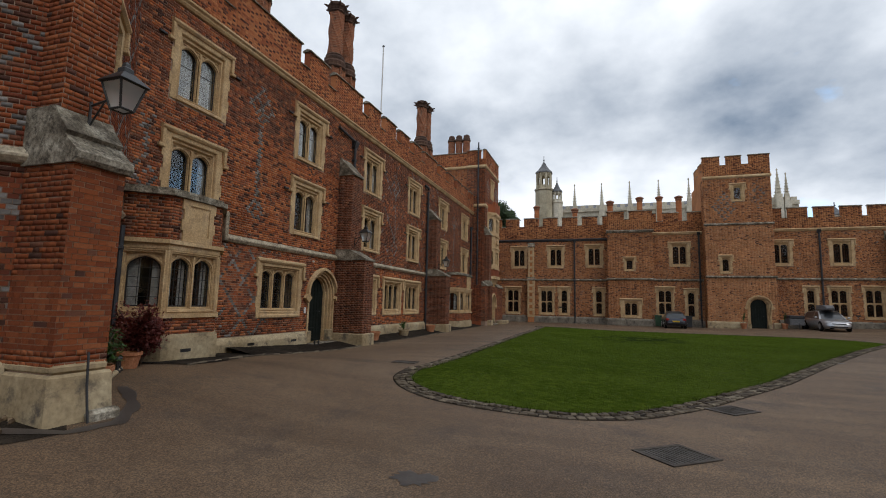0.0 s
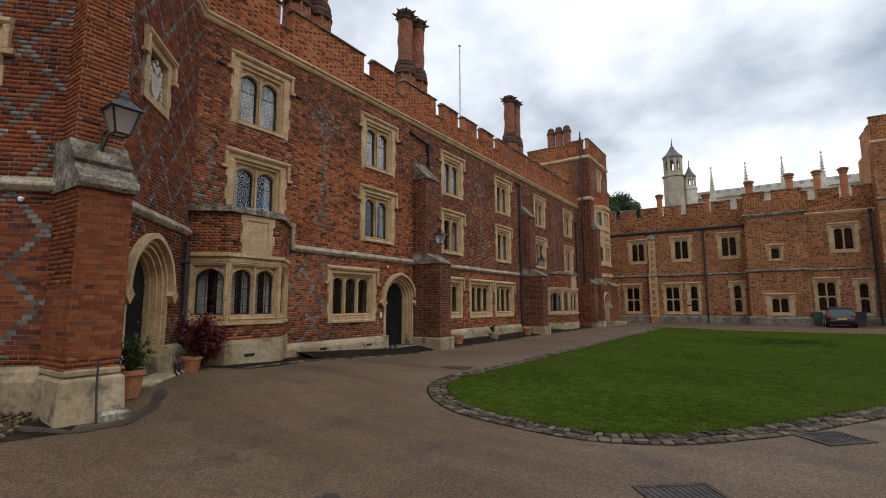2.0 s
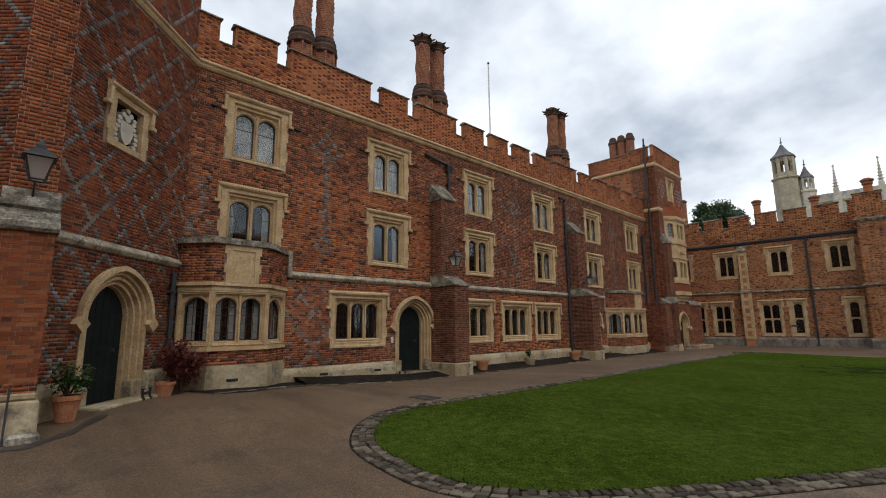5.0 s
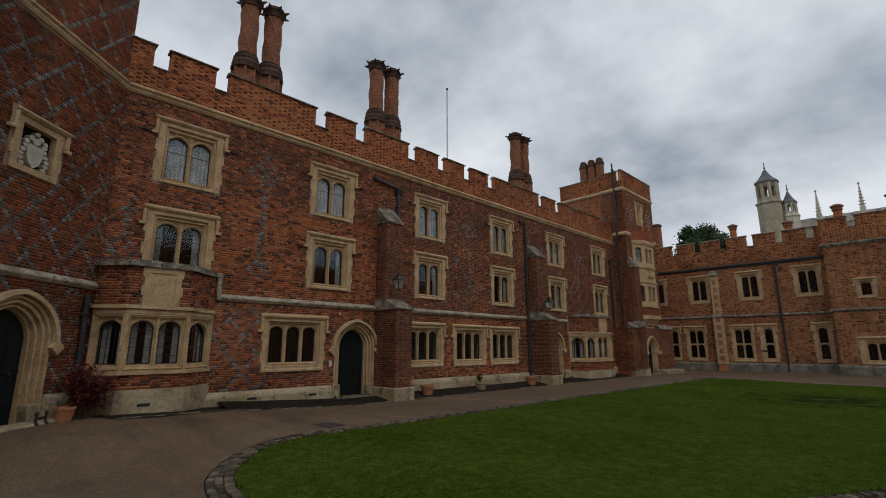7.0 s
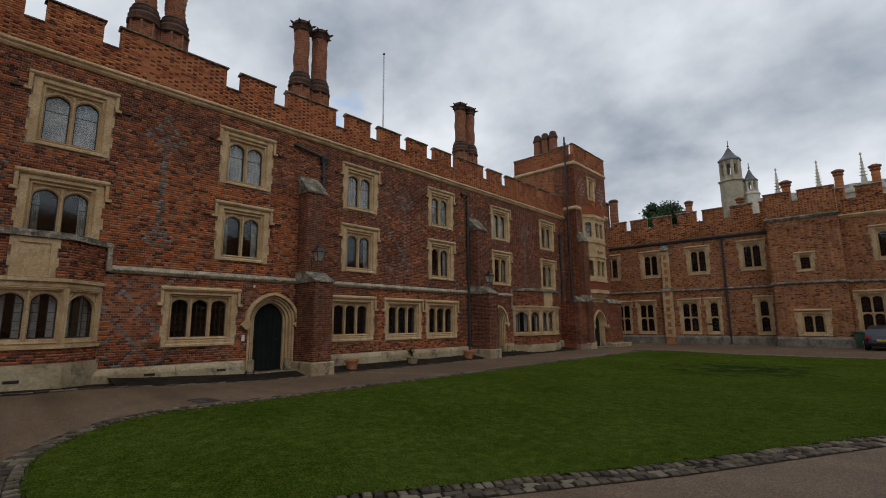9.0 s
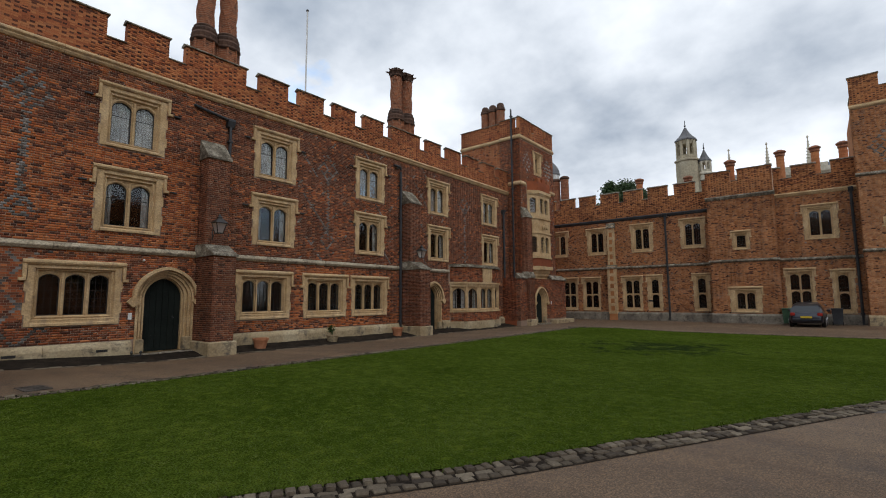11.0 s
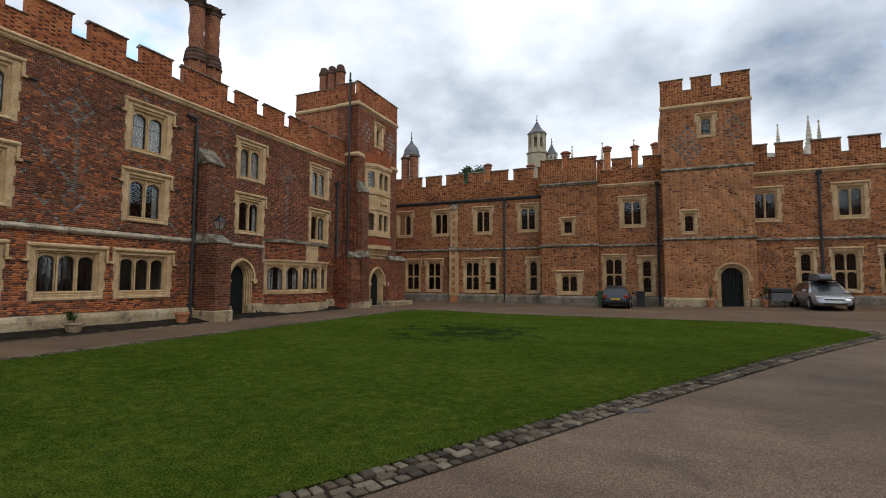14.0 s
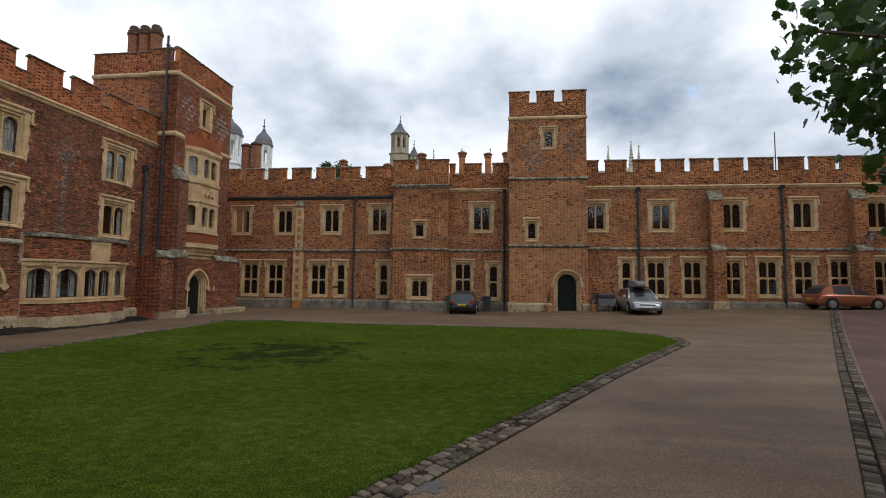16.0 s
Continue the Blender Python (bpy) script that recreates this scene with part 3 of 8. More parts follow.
def tracery_window(W, H, n, g, transom=0.0, rise=0.2, curtain=False, drop=0.36, label="", bars=1, hood=True, root_name="window_1", dep=0.0):
    """A stone mullioned window: g gives the glazed part (width, foot, head)."""
    gw, g0, g1 = g
    root = tagged(new(root_name), label, "window", kind="structure")
    bm = bmesh.new()
    top, foot = max(0.55, (H - g1 - 0.14) / 0.14), min(1.0, max(0.05, (g0 - 0.03) / 0.14))
    plate(bm, toothed(W, H), [rect(-gw / 2 - 0.13, gw / 2 + 0.13, g0 - 0.13 * foot, g1 + 0.06 + 0.13 * top)], -0.02, 0.10)
    moulding_ring(bm, -gw / 2, gw / 2, g0, g1 + 0.06, CASEMENT, top, foot)
    part("window_frame", bm, M["stone"], root)
    bm = bmesh.new()
    mull = 0.11
    lw = (gw - mull * (n - 1)) / n
    xs = [(-gw / 2 + i * (lw + mull), -gw / 2 + i * (lw + mull) + lw) for i in range(n)]
    bands = [(g0, g1)] if not transom else [(g0, transom - 0.05), (transom + 0.05, g1)]
    holes = [arched(a, b, z0, z1, rise * (lw / 0.5), point=0.25) for a, b in xs for z0, z1 in bands]
    rr = rise * (lw / 0.5)
    front = [arched(a - 0.025, b + 0.025, z0 - 0.02, z1 + 0.025, rr + 0.02, point=0.25) for a, b in xs for z0, z1 in bands]
    front += [t for a, b in xs for t in spandrels(a, b, g1, rr)]
    plate(bm, rect(-gw / 2 - 0.03, gw / 2 + 0.03, g0 - 0.03, g1 + 0.075), front, 0.09, 0.125)
    plate(bm, rect(-gw / 2 - 0.09, gw / 2 + 0.09, g0 - 0.07, g1 + 0.09), holes, 0.12, 0.24)
    for i in range(n - 1):
        c = xs[i][1] + mull / 2
        box(bm, c - 0.03, c + 0.03, 0.07, 0.125, g0 - 0.05, g1 + 0.04, 0.012)
    part("mullion_tracery", bm, M["stone"], root)
    bm = bmesh.new()
    sweep(bm, [(0.10, g0 - 0.16), (-0.035, 0.0), (-0.06, 0.0), (-0.06, 0.06), (-0.02, 0.09), (0.10, g0 - 0.06)], -gw / 2 - 0.14, gw / 2 + 0.14)
    part("window_sill", bm, M["stone"], root)
    if hood:
        hood_mould(W, H, drop, root)
    for a, b in xs:
        for z0, z1 in bands:
            bm = bmesh.new()
            plate(bm, arched(a - 0.01, b + 0.01, z0 - 0.01, z1 + 0.01, rise * (lw / 0.5), point=0.25), [], 0.20, 0.206)
            p = part("pane", bm, M["glass"], root)
            p.visible_shadow = False
            bm = bmesh.new()
            t = 0.016
            plate(bm, arched(a, b, z0, z1, rise * (lw / 0.5), point=0.25), [arched(a + 0.025, b - 0.025, z0 + 0.025, z1 - 0.025, rise * (lw / 0.5), point=0.25)], 0.175, 0.198)
            h = z1 - z0
            for k in range(bars):
                zz = z0 + h * (k + 1) / (bars + 1) + (0.14 * h if bars == 1 else 0)
                box(bm, a + 0.02, b - 0.02, 0.18, 0.196, zz - t / 2, zz + t / 2)
            if bars > 1:
                for k in (1, 2):
                    xx = a + lw * k / 3
                    box(bm, xx - t / 3, xx + t / 3, 0.182, 0.196, z0 + 0.02, z1 - 0.06)
            part("casement", bm, M["iron"], root)
    if curtain:
        for a, b in xs:
            bm = bmesh.new()
            wid = (b - a) if curtain == 2 else (b - a) * 0.34
            x0 = a if curtain == 2 or a < 0 else b - wid
            pts = [(x0 + wid * k / 14, 0.29 + 0.018 * math.sin(k * 2.1 + a * 7)) for k in range(15)]
            zc = g1
            f = [bm.verts.new((x, y, g0)) for x, y in pts]
            t = [bm.verts.new((x, y, zc)) for x, y in pts]
            for k in range(14):
                bm.faces.new((f[k], f[k + 1], t[k + 1], t[k]))
            ob = part("curtain", bm, M["curtain"], root)
            mod = ob.modifiers.new("thick", "SOLIDIFY")
            mod.thickness = 0.006
    return root


def arch_doorway(W, H, rise, label, deep=0.34, ring=0.3, hood_w=0.10, leaf_label="dark green plank door", name="door_1", point=0.14, hood=True):
    """A moulded stone doorway with an arched head and a plank door; z 0 is its threshold."""
    root = tagged(new(name), label, "door", kind="structure")
    bm = bmesh.new()
    steps = ((1.0, 0.78, -0.025, 0.1), (0.8, 0.62, 0.05, 0.14), (0.64, 0.46, 0.02, 0.16), (0.48, 0.26, 0.12, 0.22), (0.3, 0.14, 0.09, 0.24), (0.16, 0.0, 0.2, deep))
    for ko, ki, y0, y1 in steps:
        o, inn = ring * ko, ring * ki
        plate(bm, arched(-W / 2 - o, W / 2 + o, 0, H + o * 0.85, rise + o * 0.8, 16, point), [arched(-W / 2 - inn, W / 2 + inn, 0.001, H + inn * 0.85, rise + inn * 0.8, 16, point)], y0, y1)
    part("door_surround", bm, M["stone"], root)
    bm = bmesh.new()
    e = W / 2 + ring * 0.98
    plate(bm, rect(-e, e, -0.3, H + ring * 0.85), [arched(-W / 2 - ring * 0.97, W / 2 + ring * 0.97, -0.299, H + ring * 0.83, rise + ring * 0.79, 16, point)], 0.0, 0.3)
    part("wall_infill", bm, M["mortar"], root)
    for s in (-1, 1):       # moulded bases of the jamb shafts
        part("jamb_base", boxm(min(s * (W / 2 + 0.02), s * (W / 2 + ring * 0.9)), max(s * (W / 2 + 0.02), s * (W / 2 + ring * 0.9)), -0.05, 0.2, 0.0, 0.42, bevel=0.03), M["plinth"], root)
    if hood:
        bm = bmesh.new()
        o = ring + 0.02
        out, inn = arched(-W / 2 - o - hood_w, W / 2 + o + hood_w, H - rise - 0.1, H + o * 0.85 + hood_w, rise + o * 0.8 + hood_w, 16, point), arched(-W / 2 - o, W / 2 + o, H - rise - 0.11, H + o * 0.85, rise + o * 0.8, 16, point)
        plate(bm, [out[0]] + [inn[0]] + inn[2:][::-1] + [inn[1], out[1]] + out[2:], [], -0.13, 0.0)
        for s in (-1, 1):
            x = s * (W / 2 + o + hood_w * 0.7)
            c = [(x + 0.17 * math.cos(a), H - rise - 0.12 + 0.17 * math.sin(a)) for a in (math.pi / 2 * i for i in range(4))]
            plate(bm, c, [], -0.14, 0.0)
        part("hood_mould", bm, M["stone"], root)
    bm = bmesh.new()
    nb = 6
    for i in range(nb):
        a, b = -W / 2 + W * i / nb + 0.004, -W / 2 + W * (i + 1) / nb - 0.004
        box(bm, a, b, deep - 0.045, deep + 0.02, 0.02, H + 0.02, 0.006)
    for z in (0.45, 1.05, 1.75):
        box(bm, -W / 2 + 0.02, W / 2 - 0.02, deep - 0.06, deep - 0.04, z, z + 0.05)
    leaf = part("door_leaf", bm, M["door"], root, leaf_label)
    bm = bmesh.new()
    lathe(bm, [(0.03, -0.02), (0.035, 0.0), (0.02, 0.03)], 10)
    for v in bm.verts:
        v.co = Vector((W * 0.3 + v.co.x, deep - 0.07 - v.co.z, 1.05 + v.co.y))
    part("handle", bm, M["iron"], leaf)
    bm = boxm(-W / 2 - ring - 0.05, W / 2 + ring + 0.05, -0.3, deep, -0.14, 0.0, bevel=0.02)
    part("threshold", bm, M["old_stone"], root)
    return root


WINDOW_NO = [0]


def door_hole(u, z, W, H, ring):
    """Rough opening in the wall's core for a doorway."""
    return (u - W / 2 - ring * 0.97, u + W / 2 + ring * 0.97, -0.5, z + H + ring * 0.85 - 0.01)


def door_arch(u, z, W, H, rise, ring, point=0.14):
    return (u, z, W / 2 + ring * 0.99, H + ring * 0.84, rise + ring * 0.8, point)


def place_windows(proto, frame_m, spots, label=None):
    """Copies a window to (u, z, ...) spots of a facade."""
    for i, s in enumerate(spots):
        m = frame_m @ Matrix.Translation((s[0], s[2] if len(s) > 2 else 0.0, s[1]))
        ob = proto if (i == 0 and not proto.get("used")) else copy_thing(proto, m)
        if ob is proto:
            ob["used"] = 1
            ob.matrix_basis = m
        WINDOW_NO[0] += 1
        ob.name = "window_%d" % WINDOW_NO[0]
        for c in ob.children_recursive:
            if c.name.startswith("pane"):
                c.visible_shadow = False


def hole(u, z, W, H):
    return (u - W / 2 + 0.08, u + W / 2 - 0.08, z + 0.05, z + H - 0.05)


# ---- west range ----
A_COLS = (9.95, 14.79, 19.69, 24.66, 29.73, 34.9)
A_END = 37.3
WA, HA = 1.76, 1.83
a_upper = [(u, 6.40) for u in A_COLS]
a_first = [(u, 3.83) for u in A_COLS[1:]]
a_ground = [(13.62, 1.10), (19.38, 1.06), (22.18, 1.04), (24.68, 1.03)]
holesA = [hole(u, z, WA, HA) for u, z in a_upper + a_first] + [hole(u, z, 2.14, 1.66) for u, z in a_ground]
holesA += [hole(9.93, 4.02, 1.76, 1.55)]
holesA += [door_hole(15.97, 0.17, 1.1, 2.3, 0.3), door_hole(29.27, 0.1, 0.9, 2.28, 0.24), (8.3, 10.8, 1.2, 2.8), (30.9, 34.9, 1.2, 2.6)]
wall_west = wall_core("wall_west", FA, 8.12, A_END, -0.6, 9.0, holesA, 0.55, label="tall red-brick range with stone windows and diaper work")
bk = Bricks(3)
skipA = [(u - WA / 2 - 0.03, u + WA / 2 + 0.03, z, z + HA) for u, z in a_upper + a_first]
skipA += [(u - 1.1, u + 1.1, z, z + 1.66) for u, z in a_ground] + [(9.05, 10.81, 4.02, 5.57)]
skipA += [(8.1, 11.03, -1, 3.95), (30.7, 35.2, -1, 2.72), (30.6, 35.15, 2.6, 3.65)]
skipA += [(8.0, A_END, -1, 0.55), (16.84, 17.58, 0, 6.7), (26.8, 27.55, 0, 6.7)]
arcA = [door_arch(15.97, 0.17, 1.1, 2.3, 0.62, 0.3), door_arch(29.27, 0.1, 0.9, 2.28, 0.6, 0.24)]


def west_zones(u, z, rng, mi):
    """Bright repaired brick low on the wall and between the first windows, duller brick towards the tower and the eaves."""
    bright = 0.75 if (z < 1.1 and u > 18.5 or 20.6 < u < 26 and z < 3.1) else 0.55 if (10.8 < u < 16.7 and 3.4 < z < 6.4) else 0.12
    dull = 0.3 + (0.3 if z > 6.6 else 0.0) + (0.4 if u > 17.6 else 0.0) + (0.25 if u > 27.5 else 0.0) - bright * 0.5
    r = rng.random()
    return 2 if r < bright else 3 if r > 1 - dull else mi


stems = crowned_stems([(12.25, 4.3, 8.1, 0.6), (17.2 + 5.0, 4.3, 8.0, 0.6), (27.0 + 5.2, 4.3, 7.9, 0.55), (8.6, 4.4, 6.0, 0.4)])
low_net, high_net = net(0.92), net(1.38)


def west_marks(u, z):
    return stems(u, z) or (z < 3.15 and u < 13 and low_net(u, z)) or (z > 3.4 and 20.5 < u < 31 and high_net(u, z) and int(u * 3 + z * 2) % 3 == 0)


bk.face(8.12, A_END, 0.3, 8.85, skipA, diaper=0.72, dark=0.16, marks=west_marks, arches=arcA, zones=west_zones)
bk.build("brick", [M["red"], M["blue"], M["orange"], M["dull"]], wall_west, single=300, near=(12.0, 0, 2.2))

w = tracery_window(WA, HA, 2, (1.18, 0.2, 1.48), rise=0.19, curtain=2, label="two-light arched stone window with hood mould and net curtain")
place_windows(w, FA, a_upper)
w = tracery_window(WA, HA, 2, (1.18, 0.2, 1.5), rise=0.19, curtain=1, label="two-light arched stone window with dark metal casements")
place_windows(w, FA, a_first)
w = tracery_window(WA, 1.55, 2, (1.18, 0.02, 1.24), rise=0.19, curtain=1, label="two-light arched stone window resting on a bay roof", root_name="window_1")
place_windows(w, FA, [(9.93, 4.03)])
w = tracery_window(2.14, 1.66, 3, (1.62, 0.28, 1.42), rise=0.17, curtain=0, bars=4, label="three-light arched stone window with leaded casements")
place_windows(w, FA, a_ground)

d = arch_doorway(1.1, 2.3, 0.62, "arched stone doorway with a dark plank door in a brick wall", name="door_1")
d.matrix_basis = FA @ Matrix.Translation((15.97, 0, 0.17))
d2 = arch_doorway(0.9, 2.28, 0.6, "narrow arched stone doorway beside a brick buttress", name="door_2", ring=0.24)
d2.matrix_basis = FA @ Matrix.Translation((29.27, 0, 0.1))


def trim_run(name, frame_m, profile, runs, material, label):
    ob = tagged(new(name), label, "moulding", kind="structure")
    for a, b in runs:
        bm = bmesh.new()
        n = max(1, int((b - a) / 1.6))
        for i in range(n):
            sweep(bm, profile, a + (b - a) * i / n + 0.004, a + (b - a) * (i + 1) / n - 0.004)
        p = part("moulding_length", bm, material, ob)
        p.matrix_world = frame_m
    return ob


STRING = [(0.02, 3.18), (-0.05, 3.2), (-0.10, 3.27), (-0.10, 3.30), (-0.02, 3.40), (0.02, 3.40)]
trim_run("trim_string_west", FA, STRING, [(11.12, 16.84), (17.58, 26.8), (27.55, 30.62)], M["string"], "weathered stone string course above the ground floor")
bm = bmesh.new()
box(bm, 11.03, 11.16, -0.11, 0.02, 3.2, 3.98, 0.015)
box(bm, 10.98, 11.12, -0.12, 0.02, 3.86, 4.0, 0.015)
tagged(part("trim_string_step", bm, M["string"]), "stepped stone string course beside the bay", "moulding", kind="structure").matrix_basis = FA
CORN = [(0.02, 8.78), (-0.04, 8.8), (-0.08, 8.86), (-0.08, 8.9), (-0.13, 8.95), (-0.13, 8.99), (-0.05, 9.06), (0.02, 9.06)]
trim_run("trim_cornice_west", FA, CORN, [(8.05, A_END)], M["stone"], "moulded stone cornice under the battlements")
PL = [(0.02, -0.5), (-0.12, -0.5), (-0.12, 0.42), (-0.09, 0.5), (0.02, 0.6)]
trim_run("trim_plinth_west", FA, PL, [(10.9, 15.05), (17.58, 26.8), (27.55, 28.5), (30.0, 30.6), (35.2, 36.4)], M["plinth"], "pale rendered stone plinth of the brick range")


def battlement(name, frame_m, u0, u1, z0, zg, zt, merlons, material, label, front=-0.05, thick=0.24, seed=5, cope=None, dark=0.04, single=0):
    """A brick parapet: merlons (u ranges) on a low wall, each with its coping stone."""
    cope = cope or M["old_stone"]
    root = part(name, boxm(u0, u1, front, front + thick, z0, zg), material)
    root.matrix_world = frame_m
    tagged(root, label, "parapet", kind="structure")
    b = Bricks(seed)
    b.face(u0, u1, z0, zg, y=front, dark=dark, flemish=0.6)
    edge = u0
    for a, c in merlons:
        if a - edge > 0.05:
            bm = bmesh.new()
            sweep(bm, [(front - 0.05, zg), (front - 0.05, zg + 0.03), (front + thick / 2, zg + 0.08), (front + thick + 0.04, zg + 0.03), (front + thick + 0.04, zg)], edge - 0.0, a + 0.0)
            p = part("coping", bm, cope, root)
        m = part("merlon", boxm(a, c, front, front + thick, zg, zt - 0.1), material, root)
        b.face(a, c, zg, zt - 0.1, y=front, dark=dark, flemish=0.6)
        bm = bmesh.new()
        sweep(bm, [(front - 0.06, zt - 0.1), (front - 0.06, zt - 0.06), (front + thick * 0.5, zt + 0.02), (front + thick + 0.05, zt - 0.06), (front + thick + 0.05, zt - 0.1)], a - 0.05, c + 0.05)
        part("coping", bm, cope, root)
        edge = c
    b.build("brick", [material, M["blue"]], root, single=single, near=(12.3, 0, 9.8))
    return root


battlement("wall_parapet_west", FA, 8.1, A_END, 9.06, 9.72, 10.5,
           [(8.1, 8.7), (9.13, 10.40), (10.83, 13.89), (14.42, 15.63), (16.16, 18.32), (18.88, 20.1), (20.63, 21.85), (22.42, 23.62), (24.2, 25.42),
            (25.96, 28.14), (28.74, 29.92), (30.54, 31.82), (32.4, 33.64), (34.24, 35.5), (36.05, 37.3)], M["parapet"], "brick battlements with weathered stone copings", single=300)


def buttress(frame_m, u0, u1, label, z_low=3.2, z_top=7.3, out_low=1.25, out_up=0.6, base=0.45, z_ground=-0.4, brick=None):
    """A two-stage brick buttress with sloped stone weatherings."""
    brick = brick or M["red"]
    root = tagged(new("buttress"), label, "buttress")
    root.matrix_basis = frame_m @ Matrix.Translation(((u0 + u1) / 2, 0, 0))
    h = (u1 - u0) / 2
    bm = bmesh.new()
    box(bm, -h, h, -out_low, 0.05, z_ground + 0.3, z_low)
    box(bm, -h, h, -out_up, 0.05, z_low, z_top - 0.75)
    part("core", bm, M["mortar"], root)
    b = Bricks(int(u0 * 10) + 11)
    b.face(-h, h, base, z_low, y=-out_low, dark=0.1)
    b.face(-h, h, z_low, z_top - 0.75, y=-out_up, dark=0.1)
    for s in (-1, 1):
        b.cheek(s * h, s, -out_low, 0, base, z_low, dark=0.1)
        b.cheek(s * h, s, -out_up, 0, z_low, z_top - 0.75, dark=0.1)
    b.build("brick", [brick, M["blue"]], root)
    for zz, o, inn, hgt in ((z_low, out_low, out_up, 0.42), (z_top - 0.75, out_up, 0.0, 0.75)):
        bm = bmesh.new()
        sweep(bm, [(0.02, zz), (-o - 0.06, zz), (-o - 0.06, zz + 0.06), (-(o + inn) / 2 - 0.06, zz + hgt * 0.5), (-(o + inn) / 2 - 0.02, zz + hgt * 0.56), (-inn, zz + hgt), (0.02, zz + hgt)], -h - 0.05, h + 0.05)
        part("weathering", bm, M["old_stone"], root)
    part("foot", boxm(-h - 0.1, h + 0.1, -out_low - 0.1, 0, z_ground, base, bevel=0.03), M["plinth"], root)
    return root


buttress(FA, 16.84, 17.58, "brick buttress with sloped stone caps against the range", brick=M["dull"])
buttress(FA, 26.8, 27.55, "brick buttress with sloped stone caps against the range", brick=M["dull"])


# ---- bays of the west range ----
def face_frame(p, q):
    """Frame of a bay's face between plan points p and q, left to right as seen from outside."""
    d = Vector((q[0] - p[0], q[1] - p[1]))
    return pose(p[0], p[1], 0, 0, 0, math.degrees(math.atan2(d.y, d.x))), d.length


def canted_bay(name, frame_m, plan, lights, zs, label, roof=None, panel=None, apron=True):
    """A canted bay with plan points in the wall's frame; zs: foot, plinth top, sill, glass foot, glass head, lintel, top."""
    z_foot, z_pl, z_sill, g0, g1, z_lin, z_top = zs
    root = tagged(new(name), label, "bay window")
    root.matrix_basis = frame_m

    def grown(e):
        c = Vector((sum(p[0] for p in plan) / len(plan), 0.0))
        out = []
        for i, p in enumerate(plan):
            s = Vector(p)
            s.x += e * (1 if p[0] > c.x else -1) * (0.8 if 0 < i < len(plan) - 1 else 1.0)
            s.y = p[1] - (e if p[1] < -0.02 else 0)
            out.append((s.x, s.y))
        return out + [(out[-1][0], 0.05), (out[0][0], 0.05)]
    bm = bmesh.new()
    prism(bm, grown(0.07), z_foot, z_pl - 0.08)
    prism(bm, grown(0.03), z_pl - 0.08, z_pl)
    part("plinth", bm, M["plinth"], root)
    bm = bmesh.new()
    prism(bm, grown(0.0), z_pl, z_sill)
    part("apron", bm, M["mortar"], root)
    bm = bmesh.new()
    prism(bm, grown(0.06), z_sill, z_sill + 0.09)
    part("sill", bm, M["stone"], root)
    bm = bmesh.new()
    prism(bm, grown(0.02), z_lin - 0.12, z_lin)
    prism(bm, grown(0.08), z_lin, z_lin + 0.09)
    part("lintel", bm, M["stone"], root)
    bm = bmesh.new()
    prism(bm, grown(0.0), z_lin + 0.09, z_top - 0.14)
    part("upper_panel", bm, M["mortar"], root)
    bm = bmesh.new()
    prism(bm, grown(0.09), z_top - 0.14, z_top - 0.04)
    prism(bm, grown(0.02), z_top - 0.04, z_top + 0.03)
    part("capping", bm, M["old_stone"], root)
    for k, (p, q) in enumerate(zip(plan, plan[1:])):
        fm, L = face_frame(p, q)
        n = lights[k]
        b = Bricks(50 + k)
        b.face(0, L, z_pl, z_sill, dark=0.2)
        hide = [(L * 0.18, L * 0.82, 0, 9)] if panel == k else []
        b.face(0, L, z_lin + 0.09, z_top - 0.14, hide, dark=0.3)
        ob = b.build("brick", [M["red"], M["blue"]], root)
        ob.matrix_basis = fm
        bm = bmesh.new()
        jamb = 0.14
        mull = 0.11
        lw = (L - 2 * jamb - mull * (n - 1)) / n
        xs = [(jamb + i * (lw + mull), jamb + i * (lw + mull) + lw) for i in range(n)]
        plate(bm, rect(0, L, z_sill + 0.09, z_lin - 0.12), [rect(jamb * 0.55, L - jamb * 0.55, z_sill + 0.16, z_lin - 0.2)], 0.0, 0.09)
        plate(bm, rect(0.02, L - 0.02, z_sill + 0.09, z_lin - 0.12), [arched(a, c, g0, g1, 0.2 * lw / 0.5, point=0.25) for a, c in xs], 0.085, 0.2)
        fr = [arched(a - 0.022, c + 0.022, g0 - 0.02, g1 + 0.025, 0.2 * lw / 0.5 + 0.02, point=0.25) for a, c in xs] + [t for a, c in xs for t in spandrels(a, c, g1, 0.2 * lw / 0.5)]
        plate(bm, rect(jamb * 0.5, L - jamb * 0.5, z_sill + 0.12, z_lin - 0.15), fr, 0.055, 0.09)
        moulding_ring(bm, jamb * 0.8, L - jamb * 0.8, z_sill + 0.19, g1 + 0.07, ((0.07, 0.1), (0.07, -0.016), (0.055, -0.026), (0.04, -0.016), (0.03, 0.03), (0.014, 0.03), (0.0, 0.06), (0.0, 0.1)), max(1.0, (z_lin - 0.14 - g1 - 0.07) / 0.07), 1.0)
        for a, c in zip(xs, xs[1:]):
            box(bm, a[1] + mull / 2 - 0.025, a[1] + mull / 2 + 0.025, 0.015, 0.06, g0 - 0.04, g1 + 0.06, 0.01)
        t = part("window_frame", bm, M["stone"], root)
        t.matrix_basis = fm
